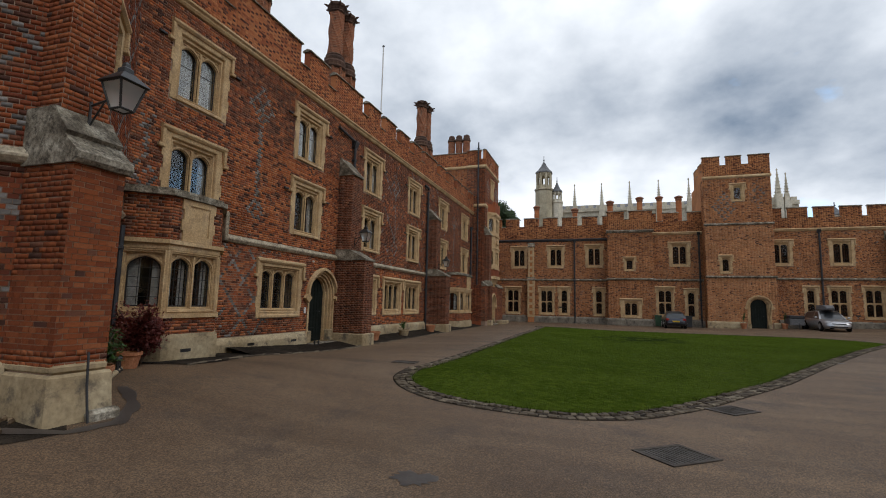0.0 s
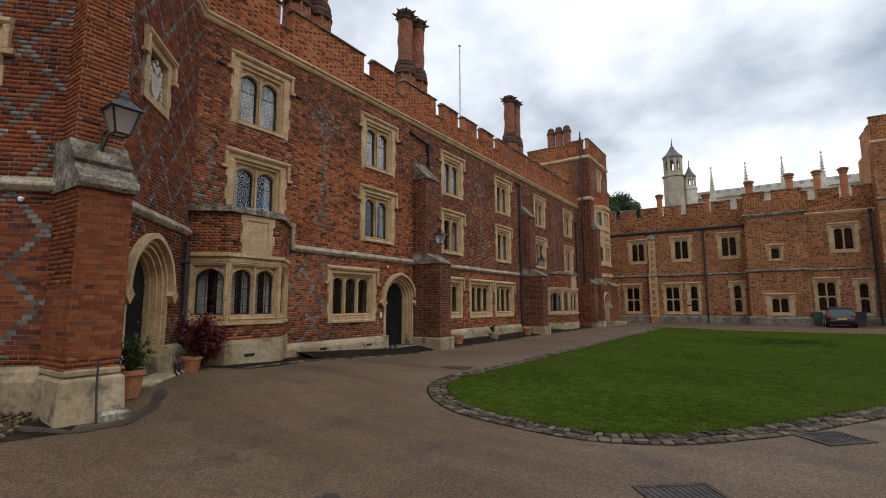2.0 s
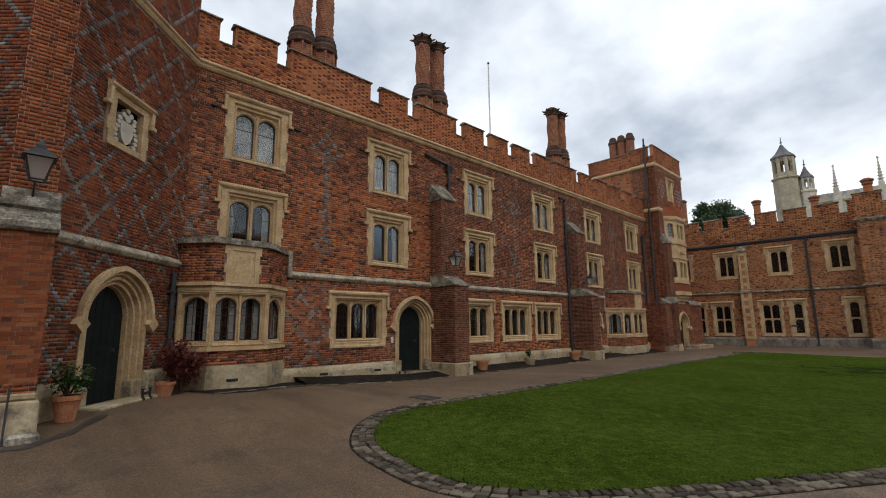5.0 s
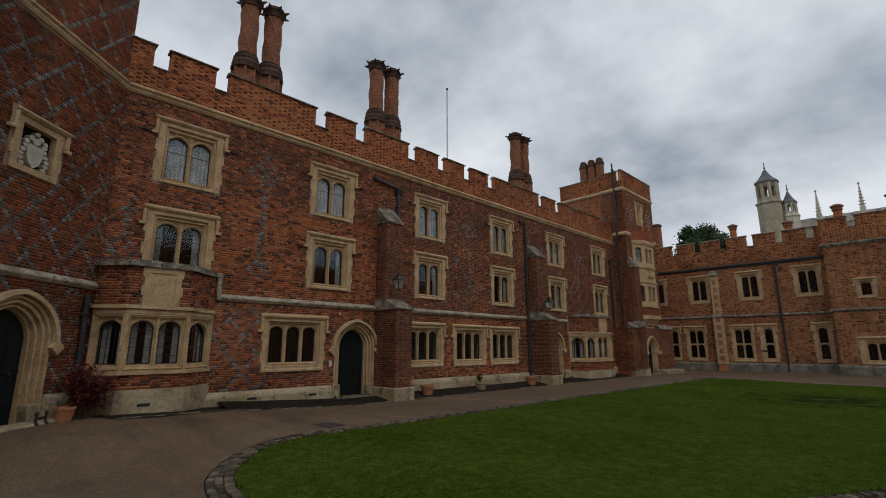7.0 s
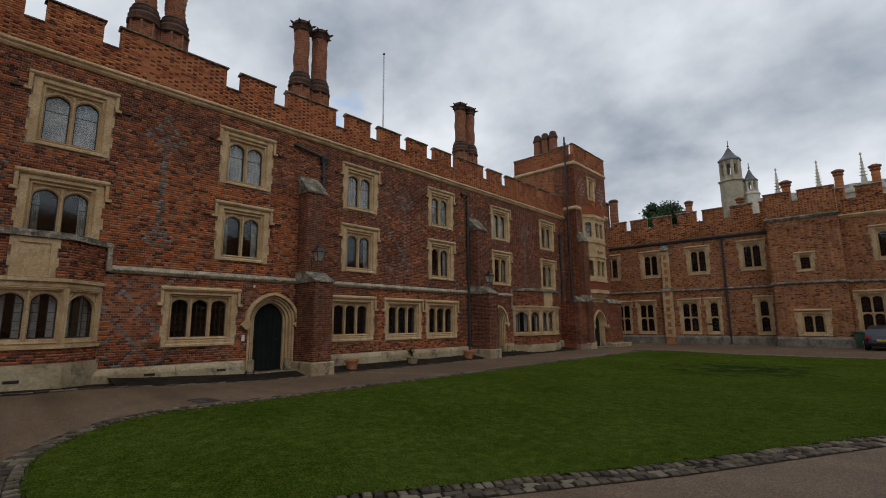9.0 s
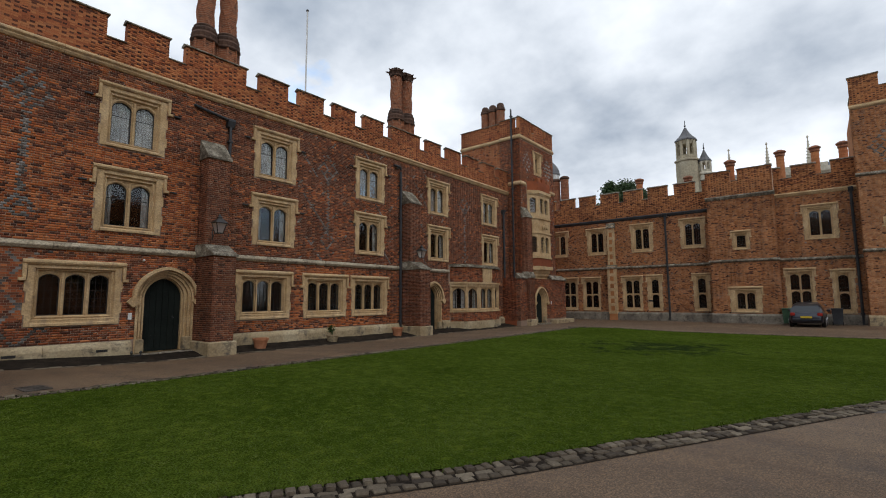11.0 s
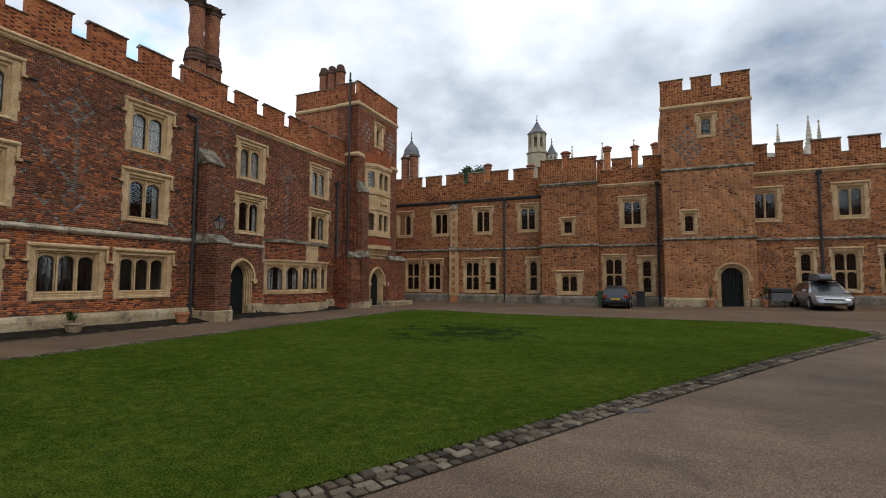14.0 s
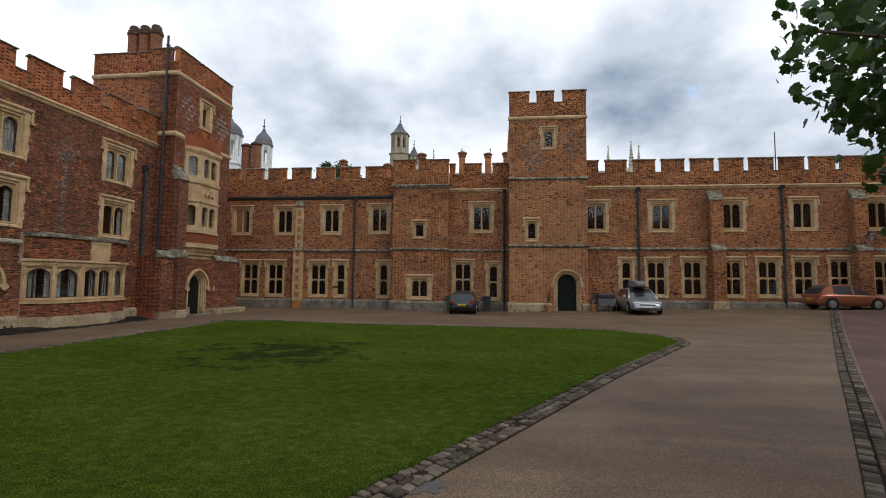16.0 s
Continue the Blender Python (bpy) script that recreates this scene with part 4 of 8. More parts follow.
        for a, c in xs:
            bm = bmesh.new()
            plate(bm, arched(a - 0.01, c + 0.01, g0 - 0.01, g1 + 0.01, 0.2 * lw / 0.5, point=0.25), [], 0.16, 0.166)
            pn = part("pane", bm, M["glass"], root)
            pn.matrix_basis = fm
            pn.visible_shadow = False
            bm = bmesh.new()
            plate(bm, arched(a, c, g0, g1, 0.2 * lw / 0.5, point=0.25), [arched(a + 0.03, c - 0.03, g0 + 0.03, g1 - 0.03, 0.2 * lw / 0.5, point=0.25)], 0.13, 0.157)
            for i in (1, 2):
                box(bm, a + lw * i / 3 - 0.006, a + lw * i / 3 + 0.006, 0.14, 0.156, g0, g1 - 0.05)
            for i in range(1, 5):
                zz = g0 + (g1 - g0) * i / 5.2
                box(bm, a, c, 0.14, 0.156, zz - 0.006, zz + 0.006)
            cs = part("casement", bm, M["iron"], root)
            cs.matrix_basis = fm
            bm = bmesh.new()
            box(bm, a, a + lw * 0.35, 0.24, 0.25, g0, g1)
            box(bm, c - lw * 0.3, c, 0.24, 0.25, g0, g1)
            cu = part("curtain", bm, M["curtain"], root)
            cu.matrix_basis = fm
        if panel == k:
            bm = bmesh.new()
            plate(bm, toothed(L * 0.6, z_top - z_lin - 0.25, 0.05, 0.24), [rect(-L * 0.21, L * 0.21, 0.14, z_top - z_lin - 0.38)], -0.04, 0.02)
            box(bm, -L * 0.22, L * 0.22, -0.012, 0.03, 0.12, z_top - z_lin - 0.36)
            pl = part("stone_panel", bm, M["stone"], root)
            pl.matrix_basis = fm @ Matrix.Translation((L / 2, 0, z_lin + 0.1))
    return root


canted_bay("bay_window", FA, [(8.14, -0.12), (8.72, -0.83), (10.13, -0.83), (11.02, 0.0)], (1, 2, 1), (-0.3, 0.85, 1.2, 1.44, 2.52, 2.8, 4.0), "canted stone bay window with brick panels beside a corner", panel=1)
canted_bay("bay_window", FA, [(30.75, 0.0), (31.35, -0.75), (32.55, -0.8), (34.1, -0.8), (35.15, -0.45)], (1, 1, 2, 1), (-0.3, 0.5, 1.0, 1.22, 2.35, 2.62, 3.7), "shallow canted stone bay window with leaded lights", panel=2)

# unseen building shell behind the west front; room shade painted into its inner surfaces
part_w = part("wall_west_back", boxm(-9.0, -8.6, 4.0, 47.0, -0.5, 9.2), M["red"])
tagged(part_w, "plain back wall of the west range", "wall", kind="structure")
rf = part("roof_west", boxm(-8.8, -0.35, 8.3, 37.3, 9.15, 9.4), M["roof"])
tagged(rf, "flat lead roof behind the battlements", "roof", kind="structure")
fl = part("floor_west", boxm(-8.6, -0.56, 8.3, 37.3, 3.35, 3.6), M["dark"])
tagged(fl, "upper floor inside the range, room shade in its black colour", "floor", kind="structure")
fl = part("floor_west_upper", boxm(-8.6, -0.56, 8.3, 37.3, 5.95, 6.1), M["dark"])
tagged(fl, "upper floor inside the range, room shade in its black colour", "floor", kind="structure")
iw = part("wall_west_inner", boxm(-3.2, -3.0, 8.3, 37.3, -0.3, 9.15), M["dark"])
tagged(iw, "inner wall of the rooms, shade painted into its colour", "wall", kind="structure")


# ---- corner block with the near doorway ----
holesR = [door_hole(2.33, 0.27, 1.2, 2.36, 0.34), (1.55, 2.65, 5.5, 6.6)]
wall_corner = wall_core("wall_corner", FR, -0.0, 4.42, -0.5, 12.6, holesR, 0.5, label="weathered brick wall with grey diaper pattern and a doorway")
bk = Bricks(7)
skipR = [(1.42, 2.78, 5.42, 6.62)]
bk.face(0.0, 4.42, 0.8, 8.75, skipR, diaper=0.86, dark=0.2, arches=[door_arch(2.33, 0.27, 1.2, 2.36, 0.66, 0.34)])
bk.face(0.0, 4.42, 9.06, 12.6, diaper=0.86, dark=0.2)
bk.build("brick", [M["near"], M["blue"]], wall_corner, single=300, near=(1.0, 0, 4.0))
front_w = [(-2.1, 3.83), (-2.1, 6.40)]
holesN = [hole(u, z, WA, HA) for u, z in front_w] + [hole(-2.5, 1.1, 2.14, 1.66)]
wall_front = wall_core("wall_front", FN, -7.0, 0.0, -0.5, 12.6, holesN, 0.5, label="weathered brick front wall of the corner block")
bk = Bricks(8)
skipN = [(u - WA / 2 - 0.03, u + WA / 2 + 0.03, z, z + HA) for u, z in front_w] + [(-3.6, -1.4, 1.1, 2.76)]
bk.face(-7.0, 0.0, 0.8, 8.75, skipN, diaper=0.86, dark=0.14)
bk.face(-7.0, 0.0, 9.06, 12.6, diaper=0.86, dark=0.14)
bk.build("brick", [M["near"], M["blue"]], wall_front, single=300, near=(-0.5, 0, 2.0))
w = tracery_window(WA, HA, 2, (1.18, 0.2, 1.5), rise=0.19, bars=4, label="two-light arched stone window with dark barred casements")
place_windows(w, FN, front_w)
w = tracery_window(2.14, 1.66, 3, (1.62, 0.28, 1.42), rise=0.17, bars=4, label="three-light stone window of the corner block")
place_windows(w, FN, [(-2.5, 1.1)])
for fm, runs, tag in ((FR, [(0.0, 4.42)], "door"), (FN, [(-7.0, 0.0)], "front")):
    trim_run("trim_string_corner_" + tag, fm, [(y, z + 0.06) for y, z in STRING], runs, M["string"], "lichened stone string course on the corner block")
    trim_run("trim_cornice_corner_" + tag, fm, CORN, runs, M["stone"], "moulded stone cornice on the corner block")
PLC = [(0.02, -0.5), (-0.16, -0.5), (-0.16, 0.66), (-0.12, 0.78), (0.02, 0.86)]
trim_run("trim_plinth_corner_front", FN, PLC, [(-7.0, -0.3)], M["plinth"], "cream rendered stone plinth of the corner block")
trim_run("trim_plinth_corner_door", FR, PLC, [(0.2, 1.35), (3.3, 4.1)], M["plinth"], "cream rendered stone plinth of the corner block")
d3 = arch_doorway(1.2, 2.36, 0.66, "large arched stone doorway with a dark green plank door", name="door_3", ring=0.34)
d3.matrix_basis = FR @ Matrix.Translation((2.33, 0, 0.27))
part_b = part("wall_corner_back", boxm(-7.0, -6.6, -4.7, 8.0, -0.5, 12.6), M["near"])
tagged(part_b, "plain back wall of the corner block", "wall", kind="structure")
bm = bmesh.new()
prism(bm, [(3.0, 5.03), (0.0, 8.0), (-6.6, 8.0), (-6.6, -4.6)], 12.3, 12.5)
tagged(part("roof_corner", bm, M["roof"]), "flat lead roof of the corner block", "roof", kind="structure")
# inner block coloured near-black for the unlit rooms
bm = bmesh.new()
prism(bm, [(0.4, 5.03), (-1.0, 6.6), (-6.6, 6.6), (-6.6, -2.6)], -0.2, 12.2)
tagged(part("wall_corner_inner", bm, M["dark"]), "inner wall of the rooms, shade painted into its colour", "wall", kind="structure")


def corner_pier():
    """The diagonal buttress at the corner: brick stage, stone cap, set-back upper stage, cream foot."""
    root = tagged(new("corner_buttress"), "diagonal brick buttress with lichened stone cap and cream plinth", "buttress")
    root.matrix_basis = pose(3.165, 5.08, 0, 0, 0, 90)     # local x along +y, local y into -x
    h = 0.315
    bm = bmesh.new()
    box(bm, -h, h, -0.6, 0.75, 0.2, 3.3)
    box(bm, -h + 0.02, h - 0.02, -0.22, 0.75, 3.3, 9.2)
    part("core", bm, M["mortar"], root)
    b, keep = Bricks(21), 0
    b.face(-h, h, 0.8, 3.3, y=-0.6, dark=0.03)
    b.cheek(-h, -1, -0.6, 0.5, 0.8, 3.3, dark=0.03)
    near_v, near_m = b.v, b.m
    b2 = Bricks(22)
    b2.cheek(h, 1, -0.6, 0.4, 0.8, 3.3, dark=0.03)
    b2.face(-h + 0.02, h - 0.02, 3.75, 9.0, y=-0.22, dark=0.05)
    for s in (-1, 1):
        b2.cheek(s * (h - 0.02), s, -0.22, 0.5, 3.75, 9.0, dark=0.05)
    # the bricks that can be told apart stay single pieces
    for i, (v, mi) in enumerate(zip(near_v, near_m)):
        if len(keep_list) < 300 and v[0][2] > 1.0:
            keep_list.append((v, mi))
        else:
            b2.v.append(v)
            b2.m.append(mi)
    b2.build("brickwork", [M["pier"], M["blue"]], root)
    bm = bmesh.new()
    sweep(bm, [(0.5, 3.22), (-0.66, 3.22), (-0.7, 3.27), (-0.7, 3.35), (-0.5, 3.52), (-0.44, 3.58), (-0.47, 3.63), (-0.28, 3.86), (-0.22, 3.96), (0.5, 3.96)], -h - 0.04, h + 0.04)
    part("stone_cap", bm, M["old_stone"], root)
    bm = bmesh.new()
    box(bm, -h - 0.06, h + 0.05, -0.68, 0.6, -0.3, 0.74, 0.03)
    for v in bm.verts:
        if v.co.z < 0.2:
            v.co.y -= 0.12 if v.co.y < 0 else 0
            v.co.x += -0.06 if v.co.x < 0 else 0.01
    box(bm, -h - 0.015, h + 0.015, -0.63, 0.6, 0.74, 0.85, 0.03)
    part("cream_plinth", bm, M["plinth"], root)
    bm = bmesh.new()
    box(bm, h - 0.3, h + 0.09, -0.84, 0.1, -0.3, 0.3, 0.04)
    part("foot_stone", bm, M["old_stone"], root)
    bm = bmesh.new()
    tube(bm, [(0.0, -0.83, 0.15), (0.01, -0.74, 0.6), (0.02, -0.7, 0.98)], 0.014)
    part("iron_rod", bm, M["lead"], root)
    return root


keep_list = []
pier = corner_pier()


def crest_panel():
    root = tagged(new("heraldic_panel"), "carved stone coat of arms in a hooded frame", "carving")
    root.matrix_basis = FR @ Matrix.Translation((2.1, 0, 5.42))
    bm = bmesh.new()
    plate(bm, toothed(1.18, 1.16, 0.05, 0.29), [rect(-0.42, 0.42, 0.13, 1.02)], -0.03, 0.12)
    part("window_frame", bm, M["stone"], root)
    hood_mould(1.18, 1.16, 0.3, root, 0.12)
    # near-black slab: the hollow's shade is put into its colour
    bm = bmesh.new()
    box(bm, -0.45, 0.45, 0.14, 0.2, 0.1, 1.05)
    part("back_slab", bm, M["dark"], root)
    bm = bmesh.new()
    out = [(0, 0.16), (0.13, 0.26), (0.19, 0.42), (0.19, 0.66), (-0.19, 0.66), (-0.19, 0.42), (-0.13, 0.26)]
    plate(bm, out, [], 0.02, 0.14)
    part("shield", bm, M["white_stone"], root)
    for s in (-1, 1):
        for k in range(6):
            bm = bmesh.new()
            z = 0.2 + 0.1 * k
            c = [(s * (0.27 + 0.05 * math.sin(k)) + 0.07 * math.cos(a), z + 0.045 * math.sin(a)) for a in (math.pi / 4 * i for i in range(8))]
            plate(bm, c, [], 0.03, 0.14)
            part("mantling_scroll", bm, M["white_stone"], root)
    bm = bmesh.new()
    for x, z, r in ((0, 0.75, 0.1), (0.1, 0.84, 0.07), (-0.12, 0.8, 0.07), (0.0, 0.92, 0.06), (0.22, 0.78, 0.06)):
        plate(bm, [(x + r * math.cos(math.pi / 4 * i), z + r * 0.8 * math.sin(math.pi / 4 * i)) for i in range(8)], [], 0.02, 0.14)
    part("crest", bm, M["white_stone"], root)


crest_panel()

# ---- porch tower ----
M["pale"] = brick_mat("pale_header_brick", [(0.0, (0.2, 0.18, 0.16)), (0.5, (0.32, 0.3, 0.27)), (1.0, (0.42, 0.4, 0.36))])
FT = facade(1.0, 0, 90)


# dull tower brick; on the porch it also carries painted shade
def tower_zones(u, z, rng, mi):
    return 2 if rng.random() < 0.65 else mi


TH = [(39.35, 40.25, 10.6, 12.1)]
tower_wall = wall_core("wall_tower_east", FT, 37.3, 42.3, -0.4, 13.0, TH, 0.5, label="red-brick porch tower face with diaper crosses")
bk = Bricks(9)
bk.face(37.3, 42.3, 0.4, 9.4, zones=tower_zones, holes=[(38.1, 41.2, 3.0, 9.9), (38.0, 40.4, 0, 2.7)], diaper=0.2)
bk.face(37.3, 42.3, 9.6, 12.6, zones=tower_zones, holes=[(39.2, 40.4, 10.5, 12.2)])
bk.lattice(38.3, 11.2, 0.75, 1.1, 3)
bk.lattice(41.4, 11.2, 0.75, 1.1, 3)
bk.build("brick", [M["red"], M["blue"], M["dull"], M["pale"]], tower_wall)
FT2 = facade(0, 37.3, 0)
side = wall_core("wall_tower_south", FT2, -0.55, 1.0, -0.4, 13.0, [], 0.4, label="brick return of the porch tower")
bk = Bricks(10)
bk.face(-0.55, 1.0, 0.4, 12.7, zones=tower_zones)
bk.build("brick", [M["red"], M["blue"], M["dull"]], side)
side2 = wall_core("wall_tower_south_back", facade(0, 37.42, 0), -4.0, -0.55, 8.0, 13.0, [], 0.4, label="brick return of the porch tower behind the roof")
bk = Bricks(12)
bk.face(-4.0, -0.55, 8.5, 12.7)
bk.build("brick", [M["parapet"], M["blue"]], side2)
bm = bmesh.new()
prism(bm, [(-4.0, 37.8), (0.5, 37.7), (0.5, 42.3), (-4.0, 42.3)], -0.4, 13.2)
tagged(part("wall_tower_core", bm, M["red"]), "brick body of the porch tower", "wall", kind="structure")
BAND = [(0.02, 12.68), (-0.06, 12.7), (-0.1, 12.78), (-0.1, 12.84), (-0.03, 12.95), (0.02, 12.95)]
trim_run("trim_tower_band_east", FT, BAND, [(37.22, 42.36)], M["stone"], "moulded stone band under the tower battlements")
trim_run("trim_tower_band_south", FT2, BAND, [(-0.62, 1.08)], M["stone"], "moulded stone band under the tower battlements")
trim_run("trim_tower_band_back", facade(0, 37.42, 0), BAND, [(-4.05, -0.55)], M["stone"], "moulded stone band under the tower battlements")
MID = [(y, z - 3.25) for y, z in BAND]
trim_run("trim_tower_mid", FT, MID, [(37.22, 37.95), (40.95, 42.36)], M["stone"], "moulded stone band across the tower")
trim_run("trim_tower_mid_south", FT2, MID, [(-0.62, 1.08)], M["stone"], "moulded stone band across the tower")
battlement("wall_parapet_tower_east", FT, 37.3, 42.3, 12.95, 13.45, 14.25, [(37.3, 38.95), (39.25, 40.75), (41.05, 42.3)], M["parapet"], "tower battlements of red brick with stone coping", front=-0.02)
battlement("wall_parapet_tower_south", FT2, -0.55, 1.0, 12.95, 13.45, 14.25, [(-0.55, 0.57)], M["parapet"], "tower parapet of red brick with stone coping", front=-0.02)
battlement("wall_parapet_tower_back", facade(0, 37.42, 0), -4.0, -0.55, 12.95, 13.45, 14.15, [(-4.0, -0.6)], M["parapet"], "tower parapet of red brick with stone coping", front=-0.02)
w = tracery_window(1.15, 1.6, 1, (0.42, 0.25, 1.3), rise=0.2, label="single-light stone window in the porch tower", drop=0.3)
place_windows(w, FT, [(39.8, 10.5)])

# lower stage of the tower with the porch door
FL = facade(1.3, 0, 90)
low = wall_core("wall_porch", FL, 36.4, 43.2, -0.4, 3.1, [door_hole(39.2, 0.08, 1.05, 2.1, 0.3)], 0.3, label="brick porch wall with an arched stone doorway")
bk = Bricks(13)
# the dull bricks here stand in for the porch's deep shade too
bk.face(36.4, 43.2, 0.35, 3.1, zones=tower_zones, arches=[door_arch(39.2, 0.08, 1.05, 2.1, 0.6, 0.3)])
bk.cheek(36.4, -1, 0.0, 1.3, 0.35, 3.1, zones=tower_zones)
bk.build("brick", [M["red"], M["blue"], M["dull"]], low)
bm = bmesh.new()
prism(bm, [(-1.5, 36.4), (0.98, 36.4), (0.98, 38.4), (-1.5, 38.4)], -0.4, 3.1)
prism(bm, [(-2.4, 40.1), (0.98, 40.1), (0.98, 43.2), (-2.4, 43.2)], -0.4, 3.1)
tagged(part("wall_porch_core", bm, M["red"]), "brick body of the porch", "wall", kind="structure")
trim_run("trim_porch_string", FL, [(0.3, 3.05), (-0.08, 3.05), (-0.08, 3.12), (0.3, 3.42)], [(36.34, 37.6), (40.9, 43.3)], M["old_stone"], "sloped stone weathering over the porch wall")
d4 = arch_doorway(1.05, 2.1, 0.6, "pale arched stone doorway of the porch tower", name="door_4", ring=0.3, deep=0.28)
d4.matrix_basis = FL @ Matrix.Translation((39.2, 0, 0.08))
part("stone_bench", boxm(1.32, 1.85, 40.5, 43.4, -0.1, 0.26, bevel=0.03), M["plinth"])
tagged(bpy.data.objects["stone_bench"], "low pale stone bench beside the porch door", "bench")
buttress(FT, 37.3, 37.95, "slim brick tower buttress with a stone cap", z_low=3.1, z_top=7.9, out_low=0.5, out_up=0.42, base=0.4, brick=M["dull"])


def oriel():
    root = tagged(new("oriel_window"), "two-storey canted stone oriel with carved panel and brick battlement", "oriel")
    root.matrix_basis = FT @ Matrix.Translation((0.25, 0, 0))
    plan = [(37.95, 0.0), (38.55, -0.5), (40.3, -0.5), (40.9, 0.0)]

    def ring(e):
        return [(37.95 - e, 0.05), (37.95 - e, 0.0), (38.55 - e * 0.6, -0.5 - e), (40.3 + e * 0.6, -0.5 - e), (40.9 + e, 0.0), (40.9 + e, 0.05)]
    bm = bmesh.new()
    for i, (e, z0, z1) in enumerate(((-0.3, 3.05, 3.3), (-0.18, 3.3, 3.5), (-0.08, 3.5, 3.7), (0.08, 3.7, 3.95))):
        prism(bm, ring(e), z0, z1)
    part("corbel", bm, M["stone"], root)
    bm = bmesh.new()
    prism(bm, ring(0.0), 3.95, 4.55)
    prism(bm, ring(0.03), 9.2, 9.85)
    for a, c in ((38.5, 38.9), (39.2, 39.65), (39.95, 40.35)):
        box(bm, a, c, -0.53, -0.3, 9.85, 10.1)
    part("brick_apron", bm, M["red"], root)
    bm = bmesh.new()
    for z0, z1, e in ((4.5, 4.62, 0.06), (6.2, 6.32, 0.06), (7.22, 7.36, 0.06), (8.9, 9.0, 0.05), (9.0, 9.2, 0.1)):
        prism(bm, ring(e), z0, z1)
    prism(bm, ring(-0.01), 6.3, 7.25)
    for k in range(5):
        x = 39.4 + 0.16 * (k - 2)
        c = [(x + 0.1 * math.cos(math.pi / 4 * i), 6.75 + 0.12 * ((k % 2) - 0.5) + 0.14 * math.sin(math.pi / 4 * i)) for i in range(8)]
        plate(bm, c, [], -0.6, -0.48)
    part("stone_bands", bm, M["stone"], root)
    for z0, z1 in ((4.6, 6.22), (7.34, 8.92)):
        for k, (p, q) in enumerate(zip(plan, plan[1:])):
            fm, L = face_frame(p, q)
            n = 1 if k != 1 else 2
            jm = 0.16 if k != 1 else 0.3
            lw = (L - 2 * jm - 0.14 * (n - 1)) / n
            xs = [(jm + i * (lw + 0.14), jm + i * (lw + 0.14) + lw) for i in range(n)]
            bm = bmesh.new()
            plate(bm, rect(0, L, z0, z1), [arched(a, c, z0 + 0.3, z1 - 0.22, 0.14, point=0.25) for a, c in xs], 0.0, 0.14)
            t = part("window_frame", bm, M["stone"], root)
            t.matrix_basis = fm
            for a, c in xs:
                bm = bmesh.new()
                plate(bm, arched(a - 0.01, c + 0.01, z0 + 0.29, z1 - 0.21, 0.14, point=0.25), [], 0.11, 0.116)
                pn = part("pane", bm, M["glass"], root)
                pn.matrix_basis = fm
                pn.visible_shadow = False
                bm = bmesh.new()
                for i in range(1, 5):
                    zz = z0 + 0.3 + (z1 - z0 - 0.52) * i / 5
                    box(bm, a, c, 0.09, 0.106, zz - 0.008, zz + 0.008)
                cs = part("casement", bm, M["iron"], root)
                cs.matrix_basis = fm
    return root


oriel()

# ---- north range ----
def range_front(u0, u1, ground, first, zb, brick, name, label, seed, z_corn, extra=()):
    holes = [hole(u, z, W, H) for u, z, W, H in ground + first] + list(extra)
    wl = wall_core(name, FB, u0, u1, -0.4, z_corn, holes, 0.5, label=label)
    b = Bricks(seed)
    skip = [(u - W / 2 - 0.03, u + W / 2 + 0.03, z, z + H) for u, z, W, H in ground + first]
    b.face(u0, u1, zb, z_corn - 0.1, skip, dark=0.12, diaper=0.05, pair=(0, 1))
    b.build("brick", [brick, M["blue"]], wl)
    return wl


W2, W1, WF = 1.46, 1.02, 1.58
gz = 0.74
nl_ground = [(-0.55, gz, W2, 2.62), (1.4, gz, W2, 2.62), (4.7, gz, W2, 2.66), (6.38, gz, W1, 2.66), (9.58, gz, W1, 2.7)]
nl_first = [(-1.35, 5.28, WF, 2.14), (2.0, 5.28, WF, 2.14), (5.6, 5.31, WF, 2.14), (9.2, 5.36, WF, 2.14)]
nm_ground = [(15.3, 0.86, W2, 2.6), (17.45, 0.7, W1, 2.76)]
nm_first = [(16.6, 5.42, 1.7, 2.16)]
nr_ground = [(26.45, 1.02, W1, 2.52), (28.4, 1.05, W2, 2.6), (30.73, 1.08, W2, 2.6), (33.2, 1.1, W2, 2.6), (35.43, 1.13, W2, 2.6), (37.62, 1.16, W2, 2.6), (39.8, 1.2, W2, 2.6), (42.4, 1.2, W2, 2.6)]
nr_first = [(24.45, 5.46, 1.7, 2.16), (28.78, 5.46, 1.7, 2.16), (33.3, 5.5, 1.7, 2.16), (37.7, 5.54, 1.7, 2.16), (42.2, 5.54, 1.7, 2.16)]
range_front(-2.6, 10.42, nl_ground, nl_first, 0.6, M["brown"], "wall_north_west", "brown-brick two-storey range with stone windows", 31, 8.2)
range_front(14.3, 18.5, nm_ground, nm_first, 0.6, M["brown"], "wall_north_middle", "brown-brick wall between bay and gate tower", 32, 8.6)
range_front(23.7, 48.0, nr_ground, nr_first, 0.8, M["brown"], "wall_north_east", "long brown-brick range with two rows of stone windows", 33, 8.6)
w = tracery_window(WF, 2.14, 2, (1.0, 0.28, 1.84), rise=0.17, label="two-light stone window with dark glass in brown brick", bars=3)
place_windows(w, FB, [s[:2] for s in nl_first])
w = tracery_window(1.7, 2.16, 2, (1.06, 0.28, 1.86), rise=0.17, label="two-light leaded stone window with dark diamond glazing", bars=4)
place_windows(w, FB, [s[:2] for s in nm_first + nr_first])
